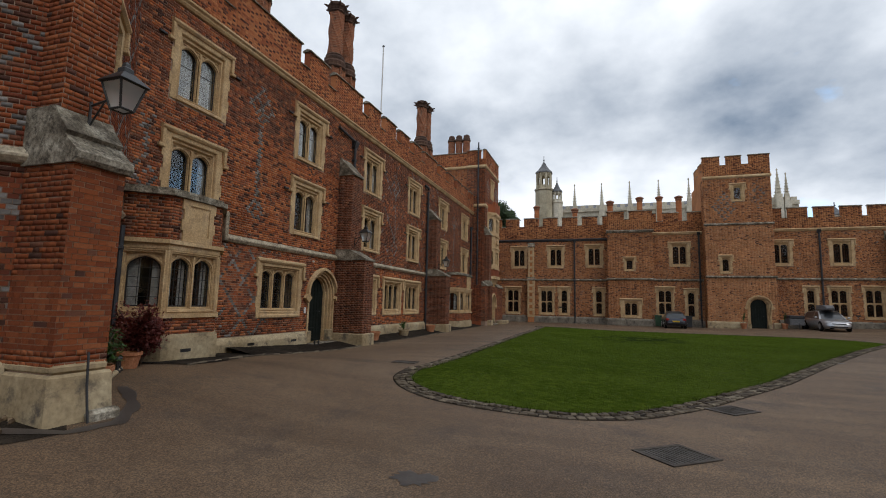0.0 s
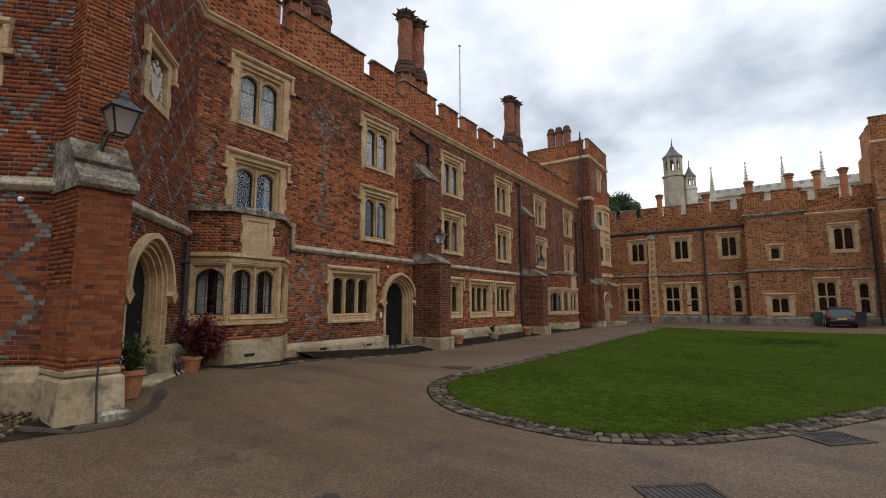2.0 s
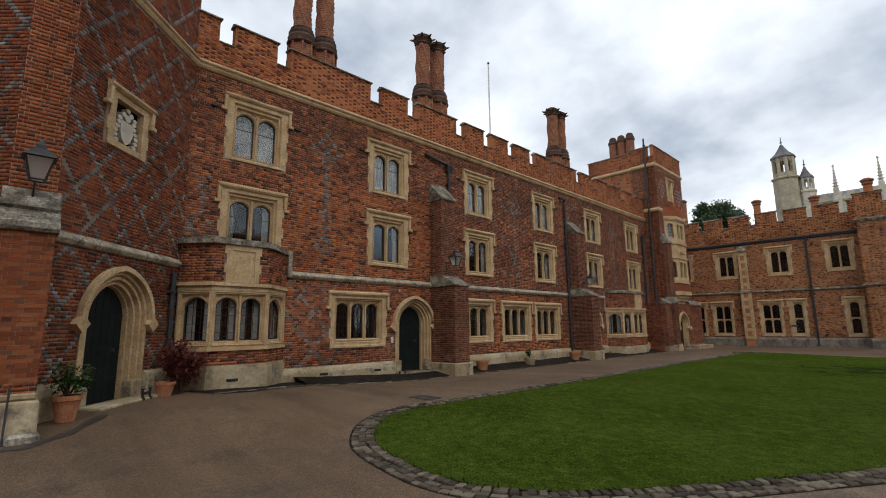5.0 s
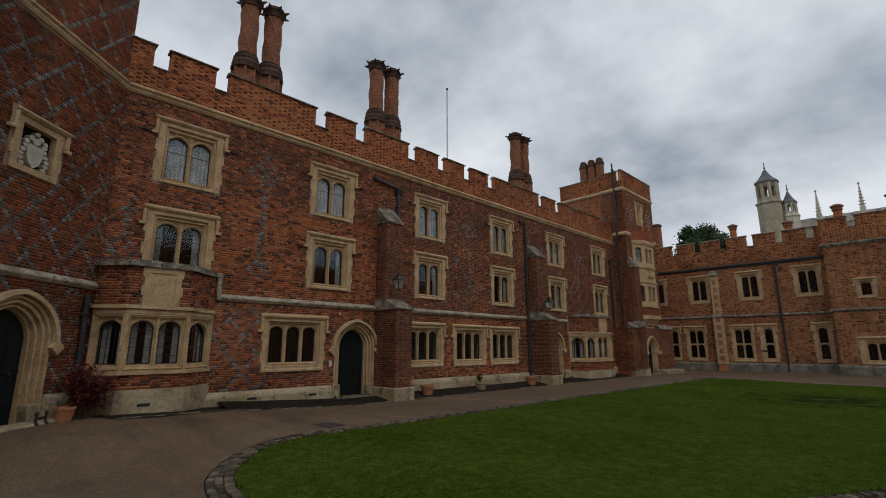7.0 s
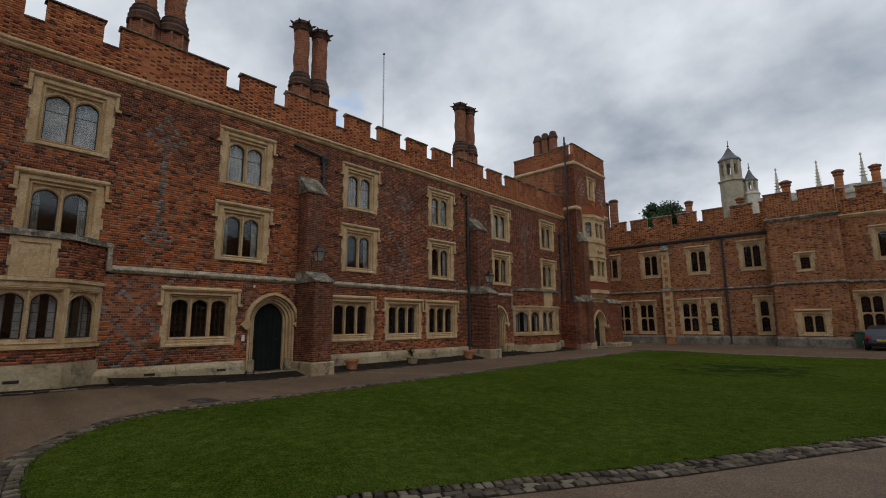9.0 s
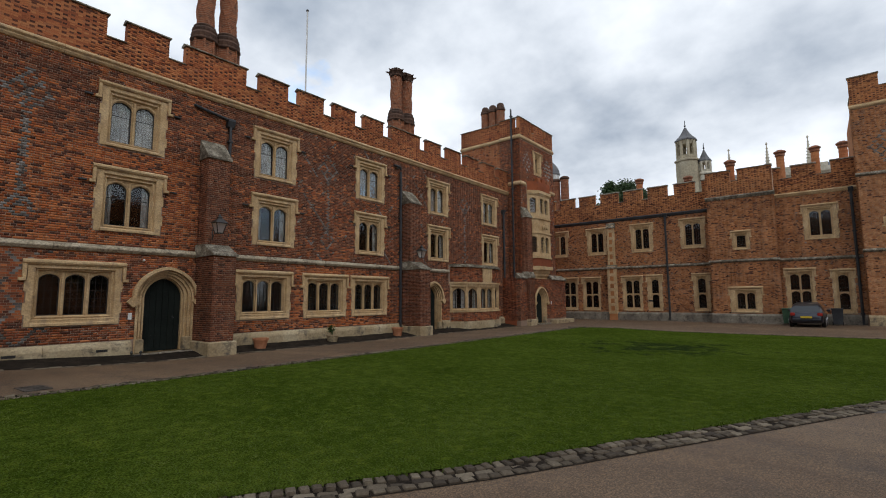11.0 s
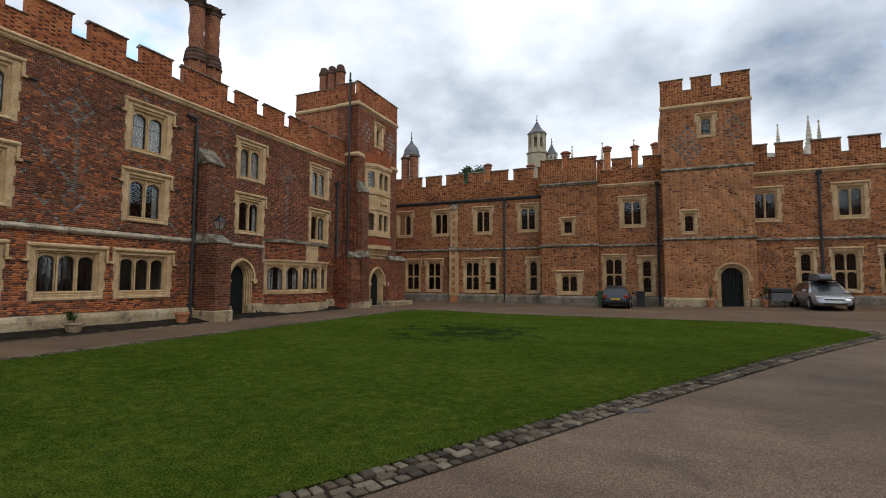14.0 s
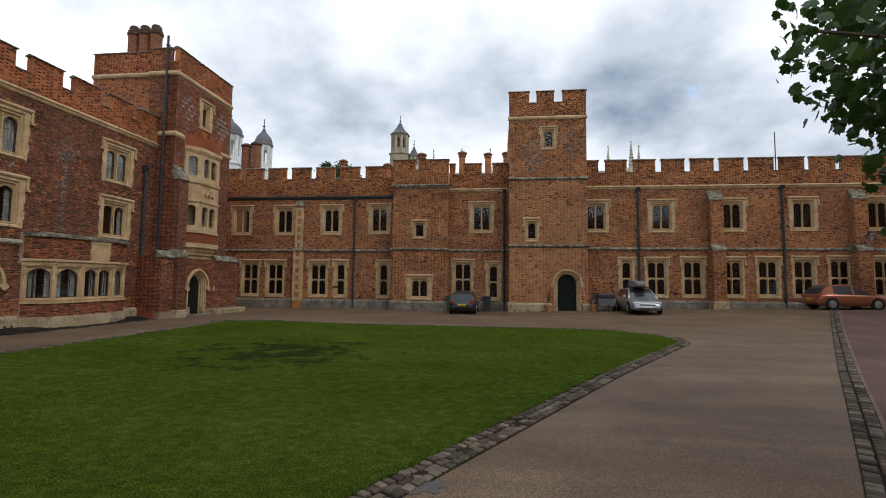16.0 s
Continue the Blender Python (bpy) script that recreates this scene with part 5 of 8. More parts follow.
w = tracery_window(W2, 2.62, 2, (1.02, 0.25, 2.36), transom=1.3, rise=0.17, label="four-light transomed stone window with leaded panes", bars=3)
place_windows(w, FB, [s[:2] for s in nl_ground + nm_ground + nr_ground if s[2] == W2])
w = tracery_window(W1, 2.64, 1, (0.48, 0.25, 2.38), transom=1.3, rise=0.17, label="tall narrow transomed stone window", bars=3)
place_windows(w, FB, [s[:2] for s in nl_ground + nm_ground + nr_ground if s[2] == W1])


def shifted(prof, dz, k=1.0):
    return [(y, z + dz) for y, z in prof]


trim_run("trim_string_north_west", FB, shifted(STRING, 0.86), [(-2.6, 2.85), (3.6, 10.42)], M["old_stone"], "stone string course between the storeys")
trim_run("trim_string_north_middle", FB, shifted(STRING, 0.9), [(14.3, 18.5)], M["old_stone"], "stone string course between the storeys")
trim_run("trim_string_north_east", FB, shifted(STRING, 1.05), [(23.7, 31.68), (32.5, 40.4), (41.2, 48.0)], M["old_stone"], "stone string course between the storeys")
trim_run("trim_cornice_north_west", FB, shifted(CORN, -0.86), [(-2.6, 10.42)], M["lead"], "dark lead gutter under the battlements")
trim_run("trim_cornice_north_middle", FB, shifted(CORN, -0.42), [(14.3, 18.5)], M["stone"], "moulded stone cornice under the battlements")
trim_run("trim_cornice_north_east", FB, shifted(CORN, -0.36), [(23.7, 48.0)], M["stone"], "moulded stone cornice under the battlements")
PB = [(0.02, -0.5), (-0.14, -0.5), (-0.14, 0.5), (-0.1, 0.58), (0.02, 0.66)]
trim_run("trim_plinth_north_west", FB, PB, [(-2.6, 10.4)], M["grey_stone"], "grey stone plinth of the north range")
trim_run("trim_plinth_north_middle", FB, PB, [(14.3, 18.4)], M["grey_stone"], "grey stone plinth of the north range")
trim_run("trim_plinth_north_east", FB, shifted(PB, 0.24), [(24.1, 48.0)], M["grey_stone"], "grey stone plinth of the north range")
battlement("wall_parapet_north_west", FB, -2.6, 10.42, 8.2, 9.45, 10.38, [(-2.6, -1.6), (-1.1, 0.2), (0.62, 2.0), (2.47, 3.91), (4.36, 5.78), (6.22, 7.65), (8.11, 9.54), (10.0, 10.42)], M["brown"], "brown-brick battlements of the north range", seed=41, dark=0.14)
battlement("wall_parapet_north_middle", FB, 14.3, 18.5, 8.64, 9.6, 10.48, [(14.3, 14.71), (15.31, 16.59), (17.36, 18.5)], M["brown"], "brown-brick battlements of the north range", seed=42, dark=0.14)
battlement("wall_parapet_north_east", FB, 23.7, 48.0, 8.7, 9.58, 10.54, [(23.9, 24.66)] + [(25.13 + 1.873 * i, 26.55 + 1.885 * i) for i in range(12)], M["brown"], "brown-brick battlements of the north range", seed=43, dark=0.14)
for nm, bx in (("roof_north", (-2.6, 48.0, 48.6, 56.0, 8.2, 8.4)),):
    tagged(part(nm, boxm(*bx), M["roof"]), "flat lead roof of the north range", "roof", kind="structure")
tagged(part("wall_north_back", boxm(-8.6, 48.0, 55.6, 56.0, -0.4, 9.0), M["brown"]), "plain back wall of the north range", "wall", kind="structure")
# inner wall and floor coloured near-black in place of room shade
tagged(part("wall_north_inner", boxm(-2.6, 48.0, 51.0, 51.2, -0.4, 8.2), M["dark"]), "inner wall of the rooms, shade painted into its colour", "wall", kind="structure")
tagged(part("floor_north", boxm(-2.6, 48.0, 48.66, 51.0, 4.2, 4.4), M["dark"]), "upper floor of the rooms, shade painted into its colour", "floor", kind="structure")
tagged(part("wall_link", boxm(-3.1, -2.6, 42.3, 48.7, -0.4, 9.4), M["red"]), "brick wall linking tower and north range", "wall", kind="structure")
tagged(part("wall_north_end", boxm(48.0, 48.5, 48.15, 56.0, -0.4, 10.4), M["brown"]), "plain end wall of the north range", "wall", kind="structure")

# projecting bay of the north range
FY = facade(0, 47.2, 0)
bayh = [hole(12.35, 0.72, 1.75, 1.6), hole(12.3, 4.95, 0.95, 1.2)]
bay = wall_core("wall_north_bay", FY, 10.4, 14.3, -0.4, 8.75, bayh, 0.5, label="projecting brown-brick bay with small stone windows")
bk = Bricks(34)
bk.face(10.4, 14.3, 0.6, 8.6, [(11.45, 13.25, 0.72, 2.32), (11.8, 12.8, 4.95, 6.15)], dark=0.1)
for x, s in ((10.4, -1), (14.3, 1)):
    bk.cheek(x, s, 0.0, 0.95, 0.6, 8.6, dark=0.1)
bk.build("brick", [M["brown"], M["blue"]], bay)
bm = bmesh.new()
for x0, x1 in ((10.4, 10.8), (13.9, 14.3)):
    box(bm, x0, x1, 47.7, 48.15, -0.4, 8.75)
tagged(part("wall_north_bay_cheek", bm, M["mortar"]), "return walls of the brick bay", "wall", kind="structure")
trim_run("trim_string_bay", FY, shifted(STRING, 0.92), [(10.3, 14.4)], M["old_stone"], "stone string course round the bay")
trim_run("trim_cornice_bay", FY, shifted(CORN, -0.28), [(10.3, 14.4)], M["old_stone"], "stone cornice round the bay")
trim_run("trim_plinth_bay", FY, PB, [(10.3, 14.4)], M["grey_stone"], "grey stone plinth of the bay")
battlement("wall_parapet_bay", FY, 10.4, 14.3, 8.78, 9.75, 10.6, [(10.4, 11.9), (12.35, 14.3)], M["brown"], "brown-brick battlements of the bay", seed=44, thick=0.5)
w = tracery_window(1.75, 1.6, 2, (1.0, 0.25, 1.3), rise=0.15, label="low two-light stone window in the brick bay", bars=4)
place_windows(w, FY, [(12.35, 0.72)])
w = tracery_window(0.95, 1.2, 1, (0.5, 0.2, 0.98), rise=0.04, label="small square-headed stone window with bars", bars=4, drop=0.3)
place_windows(w, FY, [(12.3, 4.95)])

# gate tower
FG = facade(0, 46.95, 0)
gate_w = [(21.15, 11.0, 1.05, 1.5), (20.02, 4.72, 0.92, 1.5)]
gt = wall_core("wall_gate_tower", FG, 18.5, 23.65, -0.4, 13.1, [hole(*s) for s in gate_w] + [door_hole(22.32, 0.08, 1.2, 2.48, 0.26)], 0.5, label="tall orange-brown brick gate tower")
bk = Bricks(35)
bk.face(18.5, 23.65, 0.6, 9.0, [(19.55, 20.5, 4.72, 6.22), ], dark=0.06, arches=[door_arch(22.32, 0.08, 1.2, 2.48, 0.6, 0.26, 0.0)], pair=(0, 2))
bk.face(18.5, 23.65, 9.1, 13.05, [(20.6, 21.7, 11.0, 12.5)], dark=0.1, pair=(1, 2))
bk.lattice(20.1, 10.6, 0.95, 1.5, 2)
bk.lattice(22.6, 11.6, 0.8, 1.3, 2, chance=0.5)
for x, s in ((18.5, -1), (23.65, 1)):
    bk.cheek(x, s, 0.0, 1.2, 0.6, 13.05, dark=0.1, pair=(1, 2))
bk.build("brick", [M["gate"], M["brown"], M["blue"]], gt)
bm = bmesh.new()
for x0, x1 in ((18.5, 18.9), (23.25, 23.65)):
    box(bm, x0, x1, 47.45, 52.4, -0.4, 13.1)
box(bm, 18.9, 23.25, 52.0, 52.4, -0.4, 13.1)
box(bm, 18.9, 23.25, 47.5, 52.0, 12.9, 13.1)
tagged(part("wall_gate_body", bm, M["brown"]), "brick body of the gate tower", "wall", kind="structure")
trim_run("trim_gate_string_low", FG, shifted(STRING, 1.15), [(18.42, 23.75)], M["old_stone"], "stone string course on the gate tower")
trim_run("trim_gate_string_mid", FG, shifted(STRING, 5.72), [(18.42, 23.75)], M["old_stone"], "stone string course on the gate tower")
trim_run("trim_gate_string_top", FG, shifted(BAND, 0.4), [(18.42, 23.72)], M["stone"], "moulded stone band under the gate battlements")
trim_run("trim_plinth_gate", FG, shifted(PB, 0.0), [(18.4, 21.3), (23.3, 23.8)], M["plinth"], "pale stone plinth of the gate tower")
battlement("wall_parapet_gate", FG, 18.5, 23.65, 13.35, 14.25, 15.14, [(18.5, 19.86), (20.37, 21.52), (22.11, 23.65)], M["brown"], "gate tower battlements of brown brick", seed=45, dark=0.1)
for xx, nm in ((18.92, "west"), (23.6, "east")):
    battlement("wall_parapet_gate_" + nm, facade(xx, 0, 90), 47.4, 52.3, 13.1, 14.25, 15.14, [(47.4, 48.4), (49.0, 50.2), (50.8, 52.3)], M["brown"], "gate tower battlements of brown brick", seed=46, dark=0.1)
w = tracery_window(1.05, 1.5, 1, (0.5, 0.24, 1.24), rise=0.14, label="small stone window high in the gate tower", bars=3, drop=0.34)
place_windows(w, FG, [gate_w[0][:2]])
w = tracery_window(0.92, 1.5, 1, (0.46, 0.24, 1.24), rise=0.14, label="small barred stone window in the gate tower", bars=4, drop=0.34)
place_windows(w, FG, [gate_w[1][:2]])
d5 = arch_doorway(1.2, 2.48, 0.6, "arched stone gate doorway with a dark door", name="door_5", ring=0.26, point=0.0)
d5.matrix_basis = FG @ Matrix.Translation((22.32, 0, 0.08))

buttress(FB, 31.7, 32.5, "brick buttress of the north range with stone caps", z_low=4.2, z_top=8.3, out_low=0.75, out_up=0.55, base=0.9, brick=M["brown"])
buttress(FB, 40.4, 41.2, "brick buttress of the north range with stone caps", z_low=4.2, z_top=8.3, out_low=0.75, out_up=0.55, base=0.9, brick=M["brown"])


def chequer_pier():
    """The slim pilaster with stone quoins let into brick."""
    root = tagged(new("stone_pilaster"), "slim buttress of pale stone blocks with brick insets", "buttress")
    root.matrix_basis = FB @ Matrix.Translation((3.22, 0, 0))
    bm = bmesh.new()
    box(bm, -0.3, 0.3, -0.3, 0.05, -0.3, 4.2)
    box(bm, -0.24, 0.24, -0.22, 0.05, 4.2, 7.5)
    part("core", bm, M["brown"], root)
    z, k = 0.5, 0
    while z < 7.4:
        bm = bmesh.new()
        e, o = (0.34, 0.34) if z < 4.2 else (0.28, 0.26)
        if k % 2 == 0:
            box(bm, -e, e, -o, 0.0, z, z + 0.24, 0.01)
        else:
            for s in (-1, 1):
                if s == 1:
                    part("quoin_stone", bm, M["stone"], root)
                    bm = bmesh.new()
                box(bm, min(s * e, s * e * 0.45), max(s * e, s * e * 0.45), -o, 0.0, z + 0.005, z + 0.345, 0.01)
        part("quoin_stone", bm, M["stone"], root)
        z += 0.245 if k % 2 == 0 else 0.35
        k += 1
    bm = bmesh.new()
    sweep(bm, [(0, 4.1), (-0.4, 4.1), (-0.4, 4.16), (-0.26, 4.4), (0, 4.4)], -0.38, 0.38)
    part("cap", bm, M["old_stone"], root)
    bm = bmesh.new()
    sweep(bm, [(0, 7.4), (-0.32, 7.4), (-0.32, 7.5), (-0.05, 7.85), (0, 7.85)], -0.34, 0.34)
    part("cap", bm, M["old_stone"], root)


chequer_pier()


# ---- ground ----
def lawn_edge():
    """Outline of the lawn's outer kerb, round corners and all."""
    pts = [(5.7, 33.0), (5.7, 14.0), (5.5, 11.0), (5.8, 9.75), (6.9, 8.8), (8.2, 8.42), (9.2, 8.36), (10.1, 8.72), (10.8, 9.42), (11.55, 10.42), (13.71, 13.82), (16.61, 19.19), (20.48, 25.99), (23.75, 31.2), (24.35, 32.6), (24.2, 34.0), (23.0, 35.6), (21.0, 36.3), (9.0, 36.5), (7.0, 35.8), (6.0, 34.6)]
    out, n = [], len(pts)
    for i in range(n):
        p0, p1, p2, p3 = (Vector(pts[(i + k - 1) % n]) for k in range(4))
        steps = max(2, int((p2 - p1).length / 0.25))
        for s in range(steps):
            t = s / steps
            if (p2 - p1).length > 4:
                out.append(p1.lerp(p2, t))
            else:
                out.append(0.5 * ((2 * p1) + (p2 - p0) * t + (2 * p0 - 5 * p1 + 4 * p2 - p3) * t * t + (3 * p1 - p0 - 3 * p2 + p3) * t ** 3))
    return out


LAWN = lawn_edge()


def inset(poly, d):
    out, n = [], len(poly)
    for i in range(n):
        t = (poly[(i + 1) % n] - poly[i - 1]).normalized()
        out.append(poly[i] + d * Vector((-t.y, t.x)))
    return out


def inside(p, poly):
    c, n = False, len(poly)
    for i in range(n):
        a, b = poly[i], poly[i - 1]
        if (a.y > p[1]) != (b.y > p[1]) and p[0] < (b.x - a.x) * (p[1] - a.y) / (b.y - a.y) + a.x:
            c = not c
    return c


def grid_sheet(name, xs, ys, fz, material):
    bm = bmesh.new()
    vs = [[bm.verts.new((x, y, fz(x, y))) for y in ys] for x in xs]
    for i in range(len(xs) - 1):
        for k in range(len(ys) - 1):
            bm.faces.new((vs[i][k], vs[i + 1][k], vs[i + 1][k + 1], vs[i][k + 1]))
    return part(name, bm, material, smooth=True)


XS = [-1500, -400, -100, -40, -15, -6] + [i * 0.7 - 3 for i in range(90)] + [66, 90, 150, 500, 1500]
YS = [-1500, -400, -100, -40, -20] + [i * 0.7 - 10 for i in range(90)] + [60, 90, 150, 500, 1500]
ground = tagged(grid_sheet("ground", XS, YS, ground_z, M["asphalt"]), "worn brown tarmac courtyard with damp stains", "ground", kind="structure")


def lawn():
    from mathutils.geometry import tessellate_polygon
    inner = inset(LAWN, -0.375) if not inside(LAWN[0] + Vector((0.3, 0)), LAWN) else inset(LAWN, 0.375)
    if not inside(inner[0], LAWN):
        inner = inset(LAWN, -0.375)
    bm = bmesh.new()
    poly = [Vector((p.x, p.y, 0)) for p in inner]
    tri = tessellate_polygon([poly])
    vs = [bm.verts.new((p.x, p.y, 0)) for p in poly]
    for t in tri:
        bm.faces.new([vs[i] for i in t])
    for i in range(26):
        for co, no in (((5.0 + i * 0.8, 0, 0), (1, 0, 0)), ((0, 8.5 + i * 1.15, 0), (0, 1, 0))):
            bmesh.ops.bisect_plane(bm, geom=bm.verts[:] + bm.edges[:] + bm.faces[:], plane_co=co, plane_no=no)
    for v in bm.verts:
        v.co.z = ground_z(v.co.x, v.co.y) + 0.022
    ob = part("lawn", bm, M["grass"])
    tagged(ob, "mown green lawn with faint stripes", "lawn", kind="structure")
    # blades on the stretch that is passed close by
    rng, verts, faces = random.Random(4), [], []
    for _ in range(260000):
        if len(verts) > 3 * 90000:
            break
        x, y = rng.uniform(5.5, 24), rng.uniform(8.6, 34)
        if not inside((x, y), inner):
            continue
        near = 1.0 / (1 + ((x - 13.5) ** 2 + (y - 15) ** 2) / 70)
        if rng.random() > near:
            continue
        z, a, h, w = ground_z(x, y) + 0.018, rng.uniform(0, 6.28), rng.uniform(0.018, 0.035), rng.uniform(0.004, 0.008)
        dx, dy = math.cos(a), math.sin(a)
        k = len(verts)
        verts += [(x - dy * w, y + dx * w, z), (x + dy * w, y - dx * w, z), (x + dx * h * 1.4, y + dy * h * 1.4, z + h * 0.7)]
        faces.append((k, k + 1, k + 2))
    rim = inset(inner, 0.0)
    for i, p in enumerate(rim):
        q = rim[(i + 1) % len(rim)]
        if p.y > 26 or p.x < 5.2:
            continue
        for _ in range(int((q - p).length * 110)):
            c = p.lerp(q, rng.random()) + Vector((rng.gauss(0, 0.035), rng.gauss(0, 0.035)))
            z, a, h, w = ground_z(c.x, c.y) + 0.01, rng.uniform(0, 6.28), rng.uniform(0.03, 0.07), rng.uniform(0.004, 0.008)
            dx, dy = math.cos(a), math.sin(a)
            k = len(verts)
            verts += [(c.x - dy * w, c.y + dx * w, z), (c.x + dy * w, c.y - dx * w, z), (c.x + dx * h * 0.8, c.y + dy * h * 0.8, z + h)]
            faces.append((k, k + 1, k + 2))
    me = bpy.data.meshes.new("grass_blades")
    me.from_pydata(verts, [], faces)
    me.materials.append(M["blade"])
    g = new("grass_blades", me)
    tagged(g, "short uneven grass blades of the lawn", "grass", kind="stuff")
    return inner


lawn_inner = lawn()


def setts():
    """Two rows of granite setts round the lawn; those of the nearest bend and side are single pieces."""
    rng = random.Random(6)
    kerb = tagged(new("lawn_kerb"), "worn double row of granite setts edging the lawn", "kerb", kind="structure")
    n = len(LAWN)
    cum = [0.0]
    for i in range(n):
        cum.append(cum[-1] + (LAWN[(i + 1) % n] - LAWN[i]).length)
    protos = {}
    for r, (la, lb) in enumerate(((0.068, 0.055), (0.102, 0.053), (0.052, 0.066))):
        for k in range(5):
            bm = bmesh.new()
            box(bm, -la + 0.012 * rng.random(), la - 0.012 * rng.random(), -lb, lb, -0.06, (0.016, 0.009, 0.026)[r] + 0.003 * k, 0.012)
            for v in bm.verts:
                v.co += Vector((rng.uniform(-0.006, 0.006), rng.uniform(-0.006, 0.006), rng.uniform(-0.003, 0.003)))
            protos[r, k] = mesh_of(bm, "sett", M["sett"])
    single, verts, faces = 0, [], []
    for r in range(3):
        s, i = 0.0, 0
        while s < cum[-1] - 0.1:
            while cum[i + 1] < s:
                i += 1
            t = (s - cum[i]) / max(1e-6, cum[i + 1] - cum[i])
            p, q = LAWN[i], LAWN[(i + 1) % n]
            d = (q - p).normalized()
            nrm = Vector((-d.y, d.x))
            if not inside(p + nrm * 0.3, LAWN):
                nrm = -nrm
            c = p.lerp(q, t) + nrm * ((0.06, 0.17, 0.292)[r] + rng.uniform(-0.008, 0.008))
            m = pose(c.x, c.y, ground_z(c.x, c.y) + rng.uniform(-0.008, 0.008), rng.uniform(-4, 4), rng.uniform(-4, 4), math.degrees(math.atan2(d.y, d.x)) + rng.uniform(-6, 6))
            me = protos[r, rng.randrange(5)]
            close = c.y < 22 and c.x > 6.0
            if close and single < 300 and r != 1:
                ob = new("sett", me)
                ob.parent, ob.matrix_basis = kerb, m
                single += 1
            else:
                k = len(verts)
                verts += [tuple(m @ v.co) for v in me.vertices]
                faces += [tuple(k + j for j in pl.vertices) for pl in me.polygons]
            s += (0.142, 0.212, 0.112)[r] + rng.uniform(-0.004, 0.014)
    me = bpy.data.meshes.new("sett_row")
    me.from_pydata(verts, [], faces)
    me.materials.append(M["sett"])
    ob = new("sett_row", me)
    ob.parent = kerb
    tagged(ob, kind="stuff")


setts()


def sett_bed():
    """Dark earth and moss in which the setts lie."""
    bm, n = bmesh.new(), len(LAWN)
    sgn = 1 if inside(inset(LAWN, 0.2)[0], LAWN) else -1
    outer, inner = inset(LAWN, -0.02 * sgn), inset(LAWN, 0.37 * sgn)
    a = [bm.verts.new((p.x, p.y, ground_z(p.x, p.y) + 0.004)) for p in outer]
    b = [bm.verts.new((p.x, p.y, ground_z(p.x, p.y) + 0.006)) for p in inner]
    for i in range(n):
        j = (i + 1) % n
        bm.faces.new((a[i], a[j], b[j], b[i]))
    tagged(part("trim_sett_bed", bm, M["path"]), "dark earth bed between the granite setts", "kerb", kind="structure")


sett_bed()


# ---- borders, drains and paving ----
def strip(name, pts, w, lift, material, label, cat, ragged=0.0):
    """A thin ribbon of surface along a line, following the ground."""
    bm, rows, wob = bmesh.new(), [], random.Random(len(pts))
    P = [Vector(p) for p in pts]
    dense = []
    for a, b in zip(P, P[1:]):
        n = max(1, int((b - a).length / 0.16))
        dense += [a.lerp(b, i / n) for i in range(n)]
    dense.append(P[-1])
    for i, p in enumerate(dense):
        d = (dense[min(i + 1, len(dense) - 1)] - dense[max(0, i - 1)]).normalized()
        nn = Vector((-d.y, d.x))
        row = []
        for s in (-0.5, 0.0, 0.5):
            q = p + nn * (w * s + (wob.uniform(-ragged, ragged) if s else 0.0))
            row.append(bm.verts.new((q.x, q.y, ground_z(q.x, q.y) + lift)))
        rows.append(row)
    for a, b in zip(rows, rows[1:]):
        for k in range(2):
            bm.faces.new((a[k], a[k + 1], b[k + 1], b[k]))
    return tagged(part(name, bm, material), label, cat, kind="structure")


strip("pavement_border", [(0.62, 8.9), (1.35, 9.0), (0.68, 11.2), (0.68, 36.4)], 1.15, 0.012, M["path"], "dark gravel border along the brick range", "border", 0.04)


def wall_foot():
    """A ragged dark wedge that covers the plinth's foot along the brick range."""
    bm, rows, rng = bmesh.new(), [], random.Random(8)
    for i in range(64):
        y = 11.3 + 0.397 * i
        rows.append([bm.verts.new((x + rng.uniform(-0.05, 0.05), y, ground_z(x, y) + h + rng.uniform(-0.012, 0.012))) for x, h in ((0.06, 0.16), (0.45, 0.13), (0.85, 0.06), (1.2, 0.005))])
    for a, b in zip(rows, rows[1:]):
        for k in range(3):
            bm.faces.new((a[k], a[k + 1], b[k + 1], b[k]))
    return tagged(part("pavement_bank", bm, M["path"], smooth=True), "ragged dark wedge along the foot of the brick range", "border", kind="structure")


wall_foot()


